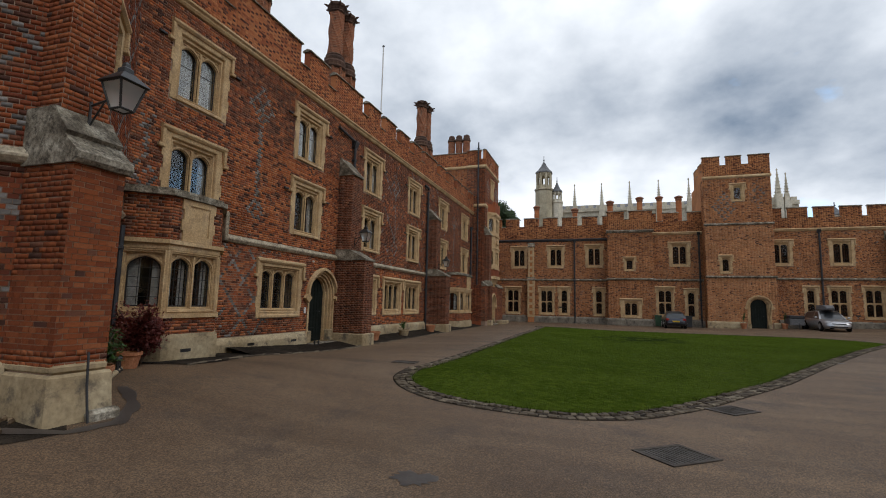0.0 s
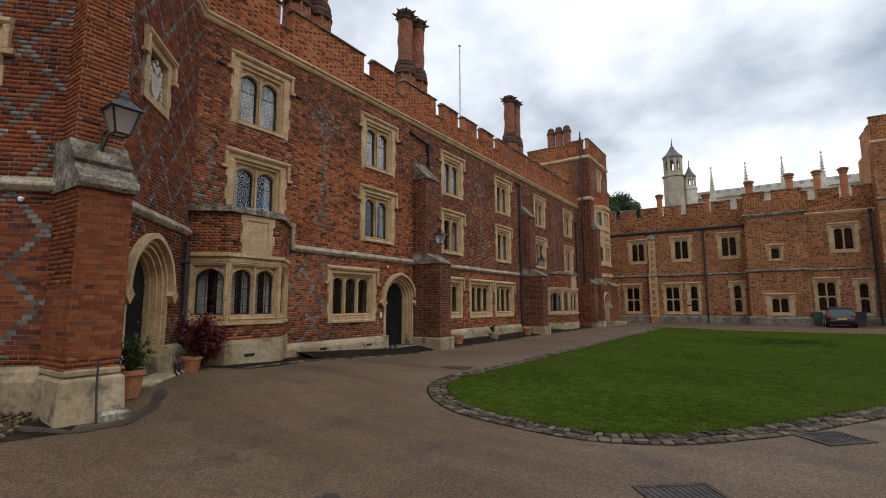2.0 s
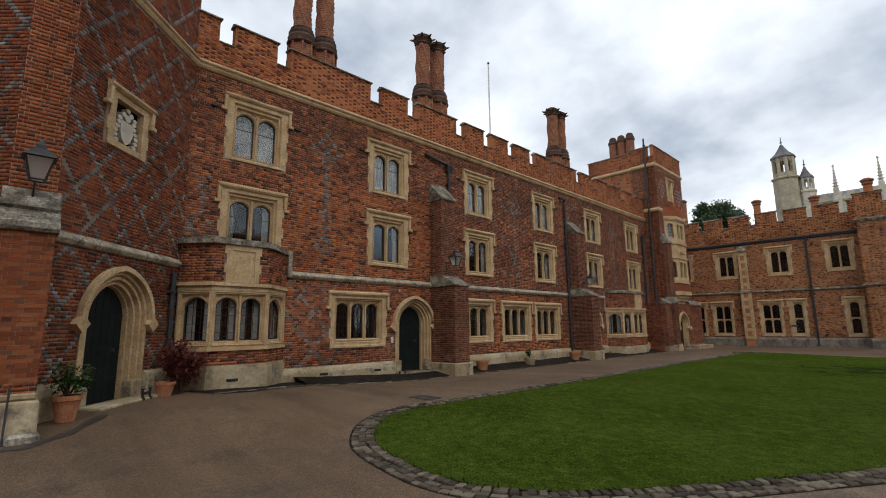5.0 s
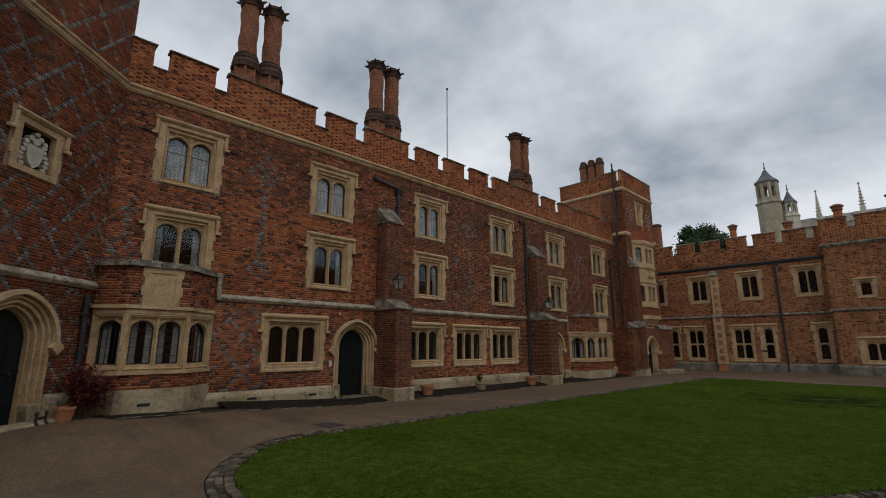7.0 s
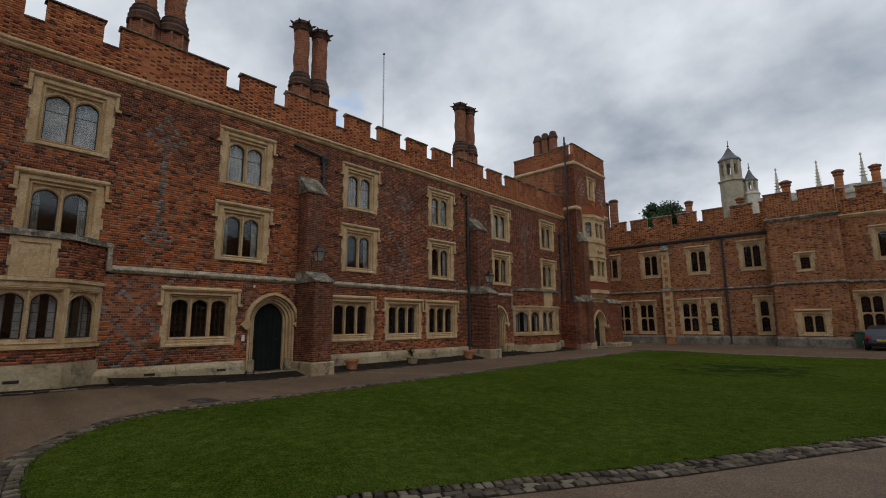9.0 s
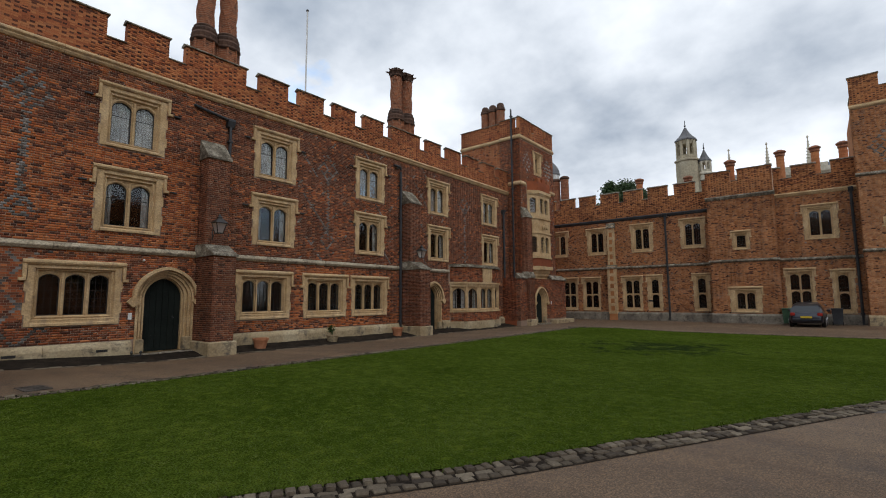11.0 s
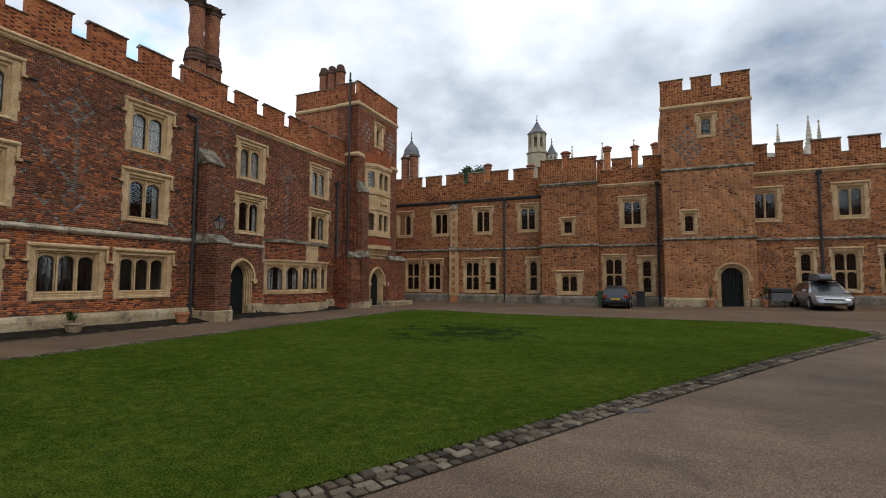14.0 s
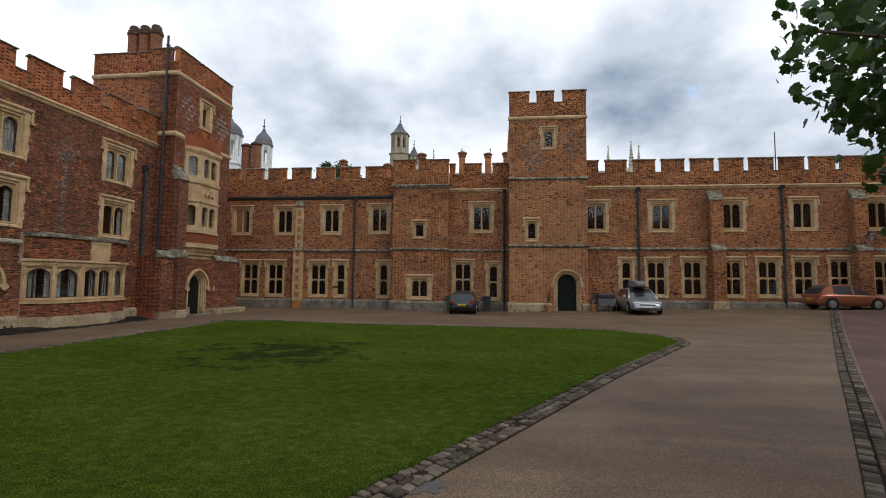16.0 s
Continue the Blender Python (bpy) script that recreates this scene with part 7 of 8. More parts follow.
def leaf_mat(name, a, b, c):
    m, nt, bs = mat(name, 0.5)
    geo = nt.nodes.new("ShaderNodeNewGeometry")
    col = ramp_node(nt, geo.outputs["Random Per Island"], [(0.0, a), (0.5, b), (1.0, c)]).outputs[0]
    nt.links.new(col, bs.inputs["Base Color"])
    tr = nt.nodes.new("ShaderNodeBsdfTranslucent")
    nt.links.new(col, tr.inputs[0])
    mx = nt.nodes.new("ShaderNodeMixShader")
    mx.inputs[0].default_value = 0.3
    out = nt.nodes["Material Output"]
    nt.links.new(bs.outputs[0], mx.inputs[1])
    nt.links.new(tr.outputs[0], mx.inputs[2])
    nt.links.new(mx.outputs[0], out.inputs[0])
    return m


M["twig"] = two_scale("brown_twigs", (0.05, 0.035, 0.025), (0.09, 0.065, 0.045), (0.13, 0.1, 0.07), 4, 30)
M["maple"] = leaf_mat("dark_red_leaves", (0.07, 0.012, 0.012), (0.14, 0.025, 0.02), (0.22, 0.06, 0.045))
M["leaf"] = leaf_mat("green_leaves", (0.02, 0.05, 0.008), (0.035, 0.085, 0.012), (0.06, 0.12, 0.02))
M["far_leaf"] = leaf_mat("dark_tree_leaves", (0.015, 0.035, 0.01), (0.03, 0.06, 0.015), (0.05, 0.09, 0.025))

pot(1.2, 7.75, 0.2, 0.3, "orange terracotta bowl by the bay window", M["terracotta"])
leafy("maple_shrub", "spreading dark red maple shrub in front of the bay", "shrub", 1.0, 8.15, 0.3, 0.6, 1.15, 3200, 0.085, M["maple"], 4, 14)
pot(2.98, 5.86, 0.2, 0.42, "pale terracotta pot beside the doorway", M["terracotta"])
leafy("pot_shrub", "loose green shrub in the terracotta pot", "shrub", 2.98, 5.86, 0.6, 0.3, 0.6, 240, 0.11, M["leaf"], 5, 8)
pot(0.75, 18.85, 0.26, 0.42, "weathered buff pot on the gravel border", M["terracotta"])
pot(0.75, 22.0, 0.26, 0.36, "pale stone urn planted with greenery", M["plinth"])
leafy("pot_shrub", "small dark green plant in the pale urn", "shrub", 0.75, 22.0, 0.35, 0.28, 0.35, 200, 0.09, M["leaf"], 6, 7)
pot(0.75, 25.75, 0.26, 0.44, "weathered buff pot on the gravel border", M["terracotta"])
for x in (21.0, 23.9):
    pot(x, 46.4, 0.24, 0.45, "terracotta pot beside the gate doorway", M["terracotta"])
    leafy("bay_tree", "small clipped standard tree in a pot", "tree", x, 46.4, ground_z(x, 46.4) + 0.4, 0.22, 1.1, 160, 0.09, M["leaf"], 8, 3)


def boot_scraper(x, y, turn):
    root = tagged(new("boot_scraper"), "black iron boot scraper by the doorstep", "boot scraper")
    root.matrix_basis = pose(x, y, ground_z(x, y), 0, 0, turn)
    for s in (-0.12, 0.12):
        bm = bmesh.new()
        lathe(bm, [(0.06, 0.0), (0.06, 0.04), (0.025, 0.06), (0.025, 0.2), (0.045, 0.23), (0.02, 0.28)], 8, x=s)
        part("post", bm, M["iron"], root)
    part("blade", boxm(-0.12, 0.12, -0.008, 0.008, 0.1, 0.16), M["iron"], root)


boot_scraper(0.5, 15.05, 90)
boot_scraper(1.45, 7.35, 135)
boot_scraper(0.5, 29.95, 90)
for u, z in ((12.3, 0.32), (14.3, 0.3)):
    tagged(part("vent_slot", boxm(-0.14, 0.14, -0.125, -0.11, z, z + 0.07), M["iron"]), "black air vent slot in the plinth", "vent").matrix_basis = FA @ Matrix.Translation((u, 0, 0))
tagged(part("vent_slot", boxm(-0.14, 0.14, -0.905, -0.89, 0.45, 0.52), M["iron"]), "black air vent slot in the bay plinth", "vent").matrix_basis = FA @ Matrix.Translation((9.3, 0, 0))
for fm, u, z in ((FA, 15.25, 3.0), (FN, -0.75, 3.12)):
    root = tagged(new("security_camera"), "small white dome security camera under the string course", "camera unit")
    root.matrix_basis = fm @ Matrix.Translation((u, 0, z)) @ Matrix.Scale(0.5, 4)
    bm = bmesh.new()
    tube(bm, [(0, 0, 0.06), (0, -0.12, 0.06)], 0.03, 8)
    part("arm", bm, M["white"], root)
    bm = bmesh.new()
    lathe(bm, [(0.02, -0.07), (0.06, -0.04), (0.075, 0.02), (0.06, 0.07), (0.02, 0.09)], 12, y=-0.15)
    part("dome", bm, M["white"], root)
for u, z in a_upper[:4] + a_first[:3]:
    for e in (-1.22, 1.22):
        stay = tagged(part("iron_stay", boxm(-0.1, 0.1, -0.07, 0.0, 0.0, 0.055, bevel=0.01), M["iron"]), "short dark iron stay in the wall beside a window", "wall stay", group="iron stays")
        stay.matrix_basis = FA @ Matrix.Translation((u + e, 0, z + HA - 0.42))
for u, z, fm in ((14.98, 1.2, FA), (40.75, 1.35, FL)):
    tagged(part("entry_panel", boxm(-0.05, 0.05, -0.03, 0, 0, 0.2, bevel=0.006), M["white"]), "small pale entry panel beside the door", "panel").matrix_basis = fm @ Matrix.Translation((u, 0, z))
for u, z in ((6.05, 1.45), (29.55, 1.3), (38.75, 1.9)):
    tagged(part("wall_plaque", boxm(-0.17, 0.17, -0.03, 0, 0, 0.13, bevel=0.006), M["iron"]), "small dark plaque on the brick wall", "plaque").matrix_basis = FB @ Matrix.Translation((u, 0, z))


# ---- vehicles ----
def paint(name, c, metal=0.3):
    m, nt, b = mat(name, 0.3, metal)
    n = noise_node(nt, 6, 4)
    nt.links.new(ramp_node(nt, n.outputs["Fac"], [(0.3, tuple(v * 0.85 for v in c)), (0.7, c)]).outputs[0], b.inputs["Base Color"])
    b.inputs["Coat Weight"].default_value = 0.6
    return m


M["tyre"] = two_scale("tyre_rubber", (0.012, 0.012, 0.012), (0.02, 0.02, 0.02), (0.03, 0.03, 0.03), 4, 40, 0.9)
M["rim"] = two_scale("alloy_rim", (0.3, 0.3, 0.31), (0.42, 0.42, 0.43), (0.55, 0.55, 0.55), 4, 20, 0.35, 0.1, metal=0.8)
M["carglass"] = paint("dark_car_glass", (0.02, 0.024, 0.028), 0.0)
M["taillight"] = paint("red_lens", (0.35, 0.02, 0.015), 0.0)
M["headlight"] = paint("clear_lens", (0.6, 0.62, 0.65), 0.2)
M["plate_y"] = two_scale("yellow_plate", (0.5, 0.35, 0.03), (0.6, 0.42, 0.04), (0.65, 0.48, 0.06), 4, 20)


def car(x, y, turn, L, W, H, colour, label, estate=False, lift=0.0, roof_box=False):
    """A car pointing along local +x, built from lofted sections."""
    root = tagged(new("car"), label, "car", group="parked cars")
    root.matrix_basis = pose(x, y, ground_z(x, y) + lift, 0, 0, turn)
    w = W / 2

    def loft(bm, secs):
        rows = []
        for sx, pts in secs:
            rows.append([bm.verts.new((sx, py, pz)) for py, pz in pts])
        for a, b in zip(rows, rows[1:]):
            n = len(a)
            for i in range(n):
                bm.faces.new((a[i], a[(i + 1) % n], b[(i + 1) % n], b[i]))
        bm.faces.new(rows[0][::-1])
        bm.faces.new(rows[-1])

    def along(table, v):
        for (xa, va), (xb, vb) in zip(table, table[1:]):
            if v <= xb:
                k = (v - xa) / (xb - xa)
                return va + (vb - va) * k
        return table[-1][1]
    belt, b = H * 0.6, L / 2
    tops = [(-b, belt * 0.7), (-b + 0.06, belt * 0.92), (-b + 0.2, belt * 1.02), (-b + 0.7, belt * 1.04), (0, belt), (b - 1.2, belt * 0.98), (b - 0.7, belt * 0.92), (b - 0.25, belt * 0.8), (b - 0.06, belt * 0.66), (b, belt * 0.54)]
    halfs = [(-b, w * 0.74), (-b + 0.06, w * 0.87), (-b + 0.25, w * 0.95), (-b + 0.7, w), (b - 1.0, w), (b - 0.4, w * 0.94), (b - 0.1, w * 0.82), (b, w * 0.7)]
    lows = [(-b, 0.34), (-b + 0.1, 0.24), (0, 0.19), (b - 0.1, 0.22), (b, 0.3)]
    secs = []
    for sx in sorted({round(v[0], 3) for v in tops + halfs} | {round(-b + L * k / 16, 3) for k in range(17)}):
        h, zt, zl = along(halfs, sx), along(tops, sx), along(lows, sx)
        side = [(h * 0.85, zl), (h * 0.96, zl + 0.07), (h, (zl + zt) / 2 - 0.03), (h * 0.995, zt - 0.16), (h * 0.95, zt - 0.03), (h * 0.6, zt + 0.01)]
        secs.append((sx, [(-y, z) for y, z in side] + [(0.0, zt + 0.02)] + [(y, z) for y, z in side[::-1]]))
    body = bmesh.new()
    loft(body, secs)
    part("body", body, colour, root, smooth=True)
    # cabin: painted roof and pillars, each pane a piece of its own
    r0, r1 = -b + (0.1 if estate else 0.14), -b + (0.42 if estate else 0.66)
    f1, f0 = b - 1.95, b - 1.08
    roofs = [(r0, belt), ((r0 + r1) / 2, belt + (H - belt) * 0.62), (r1, H - 0.08), (-0.1, H), (f1, H - 0.05), ((f1 + f0) / 2, belt + (H - belt) * 0.5), (f0, belt * 0.97)]
    mid = -0.12
    cuts = [r0, (r0 + r1) / 2, r1, r1 + 0.22, mid, mid + 0.09, f1, (f1 + f0) / 2, f0]
    grid = []
    for sx in cuts:
        zr = along(roofs, sx)
        f = max(0.0, (zr - belt) / (H - belt))
        ye = w * (0.94 - 0.24 * f)
        half = [(-w * 0.94, belt - 0.03), (-ye, zr - 0.06 * f), (-ye * 0.86, zr), (0.0, zr + 0.02 * f)]
        grid.append([(sx, y, z) for y, z in half] + [(sx, -y, z) for y, z in half[2::-1]])
    panes = {}
    for i in range(len(cuts) - 1):
        for j in range(6):
            if j in (0, 5):
                kind = "pillar_panel" if i == 4 or (i == 2 and not estate) or i < 2 else "side_window_%s_%d" % ("ab"[j > 2], 0 if i < 4 else 1)
            elif i < 2:
                kind = "rear_window" if j in (2, 3) else "roof_panel"
            elif i > 5:
                kind = "windscreen" if j in (2, 3) else "roof_panel"
            else:
                kind = "roof_panel"
            panes.setdefault(kind, []).append([grid[i][j], grid[i + 1][j], grid[i + 1][j + 1], grid[i][j + 1]])
    for kind, quads in panes.items():
        bm = bmesh.new()
        for q in quads:
            bm.faces.new([bm.verts.new(p) for p in q])
        bmesh.ops.remove_doubles(bm, verts=bm.verts, dist=0.001)
        glassy = "window" in kind or "screen" in kind
        nm = "side_window" if kind.startswith("side") else kind
        part(nm, bm, M["carglass"] if glassy else colour, root, smooth=not glassy)
    # black discs on the body side paint the shaded gap round each wheel
    for sx in (-b + 0.72, b - 0.85):
        for s in (-1, 1):
            bm = bmesh.new()
            lathe(bm, [(0.37, -0.12), (0.375, 0.0), (0.36, 0.006)], 24)
            for v in bm.verts:
                v.co = Vector((sx + v.co.x, s * (w - 0.002 + v.co.z), 0.33 + v.co.y))
            part("wheel_arch", bm, M["tyre"], root)
    for sx in (-b + 0.72, b - 0.85):
        for s in (-1, 1):
            bm = bmesh.new()
            lathe(bm, [(0.26, -0.1), (0.315, -0.08), (0.32, 0.0), (0.315, 0.08), (0.26, 0.1)], 22)
            for v in bm.verts:
                v.co = Vector((sx + v.co.x, s * (w - 0.08) + v.co.z, 0.32 + v.co.y))
            wh = part("wheel", bm, M["tyre"], root)
            bm = bmesh.new()
            lathe(bm, [(0.2, 0.0), (0.215, 0.02), (0.2, 0.03), (0.05, 0.018), (0.04, 0.03)], 20)
            for i in range(5):
                a = 2 * math.pi * i / 5
                tube(bm, [(0.05 * math.cos(a), 0.05 * math.sin(a), 0.03), (0.19 * math.cos(a), 0.19 * math.sin(a), 0.04)], 0.02, 5)
            for v in bm.verts:
                v.co = Vector((sx + v.co.x, s * (w + 0.012 + v.co.z - 0.01), 0.32 + v.co.y))
            part("rim", bm, M["rim"], wh)
    for s in (-1, 1):
        part("tail_light", boxm(-b - 0.005, -b + 0.16, min(s * w * 0.62, s * w * 0.9), max(s * w * 0.62, s * w * 0.9), belt * 0.78, belt * 0.98, bevel=0.02), M["taillight"], root)
        part("headlight", boxm(b - 0.32, b - 0.06, min(s * w * 0.5, s * w * 0.86), max(s * w * 0.5, s * w * 0.86), belt * 0.62, belt * 0.77, bevel=0.03), M["headlight"], root)
        part("mirror", boxm(b - 1.3, b - 1.16, min(s * (w + 0.02), s * (w + 0.2)), max(s * (w + 0.02), s * (w + 0.2)), belt, belt + 0.13, bevel=0.03), colour, root)
    part("number_plate", boxm(-b - 0.02, -b + 0.01, -0.26, 0.26, belt * 0.62, belt * 0.62 + 0.11), M["plate_y"], root, "blank yellow number plate")
    part("number_plate", boxm(b - 0.01, b + 0.02, -0.26, 0.26, 0.36, 0.47), M["white"], root, "blank white number plate")
    part("grille", boxm(b - 0.12, b + 0.012, -0.42, 0.42, 0.5, 0.57, bevel=0.01), M["iron"], root)
    part("air_intake", boxm(b - 0.12, b + 0.01, -0.5, 0.5, 0.28, 0.35, bevel=0.01), M["iron"], root)
    part("bumper", boxm(-b - 0.03, -b + 0.1, -w * 0.8, w * 0.8, 0.36, 0.5, bevel=0.03), colour, root)
    if roof_box:
        for px in (-0.5, 0.5):
            part("roof_bar", boxm(px - 0.03, px + 0.03, -w * 0.7, w * 0.7, H + 0.0, H + 0.06), M["iron"], root)
        bm = bmesh.new()
        loft(bm, [(-0.95, [(-0.3, H + 0.1), (-0.28, H + 0.3), (0.28, H + 0.3), (0.3, H + 0.1)]), (-0.8, [(-0.4, H + 0.07), (-0.36, H + 0.42), (0.36, H + 0.42), (0.4, H + 0.07)]),
                  (0.5, [(-0.4, H + 0.07), (-0.34, H + 0.4), (0.34, H + 0.4), (0.4, H + 0.07)]), (1.0, [(-0.25, H + 0.1), (-0.2, H + 0.2), (0.2, H + 0.2), (0.25, H + 0.1)])])
        part("roof_box", bm, M["roof"], root, "grey plastic roof box")
    return root


car(15.62, 45.75, 88, 3.75, 1.64, 1.42, paint("dark_blue_paint", (0.015, 0.018, 0.03)), "small dark blue hatchback parked nose to the wall")
car(26.35, 45.4, -93, 4.7, 1.82, 1.5, paint("silver_paint", (0.42, 0.43, 0.45), 0.6), "silver estate car with a grey roof box", True, roof_box=True)
car(38.6, 46.1, 1, 4.04, 1.74, 1.48, paint("copper_orange_paint", (0.36, 0.13, 0.07), 0.55), "copper-orange hatchback parked along the wall")


def trailer():
    root = tagged(new("box_trailer"), "small grey metal box trailer beside the gate", "trailer")
    root.matrix_basis = pose(24.62, 46.5, ground_z(24.62, 46.5))
    part("box_body", boxm(-0.5, 0.5, -0.5, 0.5, 0.32, 0.84, bevel=0.02), M["roof"], root)
    part("lid", boxm(-0.53, 0.53, -0.53, 0.53, 0.84, 1.1, bevel=0.05), M["lead"], root)
    for s in (-1, 1):
        bm = bmesh.new()
        lathe(bm, [(0.18, -0.07), (0.25, -0.05), (0.25, 0.05), (0.18, 0.07)], 18)
        for v in bm.verts:
            v.co = Vector((s * 0.6 + v.co.z, v.co.x, 0.25 + v.co.y))
        part("wheel", bm, M["tyre"], root)
    bm = bmesh.new()
    tube(bm, [(0, -0.5, 0.36), (0, -1.0, 0.36)], 0.03, 6)
    tube(bm, [(0, -0.95, 0.0), (0, -0.95, 0.5)], 0.025, 6)
    part("drawbar", bm, M["iron"], root)


trailer()


def wheelie_bin(x, y, material, label):
    root = tagged(new("wheeled_bin"), label, "bin")
    root.matrix_basis = pose(x, y, ground_z(x, y))
    bm = bmesh.new()
    prism(bm, [(-0.22, -0.27), (0.22, -0.27), (0.22, 0.27), (-0.22, 0.27)], 0.06, 0.95)
    for v in bm.verts:
        if v.co.z > 0.5:
            v.co.x, v.co.y = v.co.x * 1.25, v.co.y * 1.25
    part("bin_body", bm, material, root)
    part("lid", boxm(-0.3, 0.3, -0.38, 0.36, 0.95, 1.03, bevel=0.02), material, root)
    for s in (-1, 1):
        bm = bmesh.new()
        lathe(bm, [(0.09, -0.03), (0.1, 0.0), (0.09, 0.03)], 12)
        for v in bm.verts:
            v.co = Vector((s * 0.24 + v.co.z, 0.26 + v.co.x, 0.1 + v.co.y))
        part("wheel", bm, M["tyre"], root)


M["bin_green"] = two_scale("green_plastic", (0.02, 0.06, 0.03), (0.03, 0.08, 0.04), (0.05, 0.1, 0.05), 3, 20, 0.5)
wheelie_bin(14.55, 47.2, M["bin_green"], "green plastic wheeled bin against the wall")
wheelie_bin(17.0, 47.3, M["lead"], "dark grey wheeled bin against the wall")


# ---- chapel, turrets and trees beyond the range ----
def chapel():
    root = tagged(new("chapel"), "long pale stone chapel with battlements and pinnacles", "chapel")
    bm = bmesh.new()
    box(bm, -1.0, 48.0, 111.6, 124, -0.2, 23.6)
    part("wall", bm, M["white_stone"], root)
    bm = bmesh.new()
    x = -1.0
    while x < 48:
        box(bm, x, x + 1.0, 111.3, 111.9, 23.6, 24.6)
        x += 1.7
    box(bm, -1.0, 48.0, 111.2, 112.0, 23.1, 23.9)
    part("battlement", bm, M["white_stone"], root)
    bm = bmesh.new()
    sweep(bm, [(113.0, 23.8), (118.0, 26.0), (123.0, 23.8)], -0.8, 47.8)
    part("roof", bm, M["roof"], root)
    for x, top, r in [(4.5 + 5.9 * i, 29.4, 0.4) for i in range(8)] + [(44.4, 30.4, 0.62)]:
        part("buttress", boxm(x - 0.6, x + 0.6, 110.2, 111.6, -0.2, 23.8), M["white_stone"], root)
        bm = bmesh.new()
        box(bm, x - r, x + r, 110.6, 110.6 + 2 * r, 23.8, 25.2, 0.04)
        lathe(bm, [(r, 25.2), (0.07, top)], 4, x=x, y=110.6 + r, phase=math.pi / 4)
        for k in range(6):      # crockets up the spirelet
            q, z = (r + 0.16) * (1 - k / 7.5), 25.5 + (top - 26.0) * k / 6
            lathe(bm, [(q * 0.6, z), (q, z + 0.14), (q * 0.6, z + 0.26)], 4, x=x, y=110.6 + r)
        lathe(bm, [(0.07, top - 0.3), (0.2, top - 0.1), (0.06, top + 0.2)], 6, x=x, y=110.6 + r)
        part("pinnacle", bm, M["white_stone"], root)


chapel()


def bell_turret(x, y, z_base, z_lan, z_cap, z_tip, r, label, stone, cap, domed=False):
    root = tagged(new("bell_turret"), label, "turret")
    root.matrix_basis = pose(x, y, 0)
    bm = bmesh.new()
    lathe(bm, [(r * 1.12, z_base), (r * 1.12, z_lan - 0.6), (r * 1.25, z_lan - 0.45), (r * 1.25, z_lan - 0.2), (r, z_lan)], 8, phase=math.pi / 8)
    part("shaft", bm, stone, root)
    for i in range(8):
        bm = bmesh.new()
        a = 2 * math.pi * i / 8 + math.pi / 8
        tube(bm, [(r * 0.86 * math.cos(a), r * 0.86 * math.sin(a), z_lan), (r * 0.86 * math.cos(a), r * 0.86 * math.sin(a), z_cap)], r * 0.17, 6)
        part("lantern_column", bm, stone, root)
    bm = bmesh.new()
    lathe(bm, [(r * 0.8, z_cap - (z_cap - z_lan) * 0.22), (r, z_cap - 0.2), (r, z_cap)], 8, phase=math.pi / 8)
    part("lantern_head", bm, stone, root)
    bm = bmesh.new()
    lathe(bm, [(r * 0.95, z_lan), (r * 0.95, z_lan + (z_cap - z_lan) * 0.2)], 8, phase=math.pi / 8)
    part("lantern_stage", bm, stone, root)
    bm = bmesh.new()
    hh = z_tip - z_cap
    dome = [(r * 1.12, z_cap), (r * 1.12, z_cap + hh * 0.05), (r * 1.02, z_cap + hh * 0.1), (r * 0.98, z_cap + hh * 0.2), (r * 0.82, z_cap + hh * 0.33), (r * 0.55, z_cap + hh * 0.44), (r * 0.26, z_cap + hh * 0.53), (r * 0.12, z_cap + hh * 0.64), (r * 0.06, z_cap + hh * 0.68)]
    lathe(bm, dome if domed else [(r * 1.12, z_cap), (r * 1.1, z_cap + hh * 0.06), (r * 0.7, z_cap + hh * 0.22), (r * 0.38, z_cap + hh * 0.42), (r * 0.14, z_cap + hh * 0.62), (r * 0.06, z_cap + hh * 0.66)], 8, phase=math.pi / 8)
    part("ogee_cap", bm, cap, root)
    bm = bmesh.new()
    tube(bm, [(0, 0, z_cap + hh * 0.6), (0, 0, z_tip)], 0.07, 5)
    lathe(bm, [(0.05, z_cap + hh * 0.7), (0.22, z_cap + hh * 0.74), (0.05, z_cap + hh * 0.78)], 8)
    part("finial", bm, M["lead"], root)


bell_turret(-2.1, 108.0, 0, 28.1, 31.7, 35.9, 1.8, "tall cream stone bell turret with a lead cap", M["turret"], M["roof"])
bell_turret(0.75, 108.6, 0, 25.2, 27.3, 30.9, 1.15, "smaller stone bell turret with a lead cap", M["white_stone"], M["roof"])
bell_turret(-19.4, 85.0, 0, 19.6, 23.2, 27.6, 1.35, "white painted domed cupola on a stone base", M["white"], M["roof"], True)
bell_turret(-20.2, 77.0, 0, 18.6, 22.4, 26.4, 1.6, "white painted domed cupola on a stone base", M["white"], M["roof"], True)
bell_turret(44.4, 88.0, 0, 15.5, 16.4, 18.6, 1.3, "low domed turret with a lead cap", M["white_stone"], M["roof"])


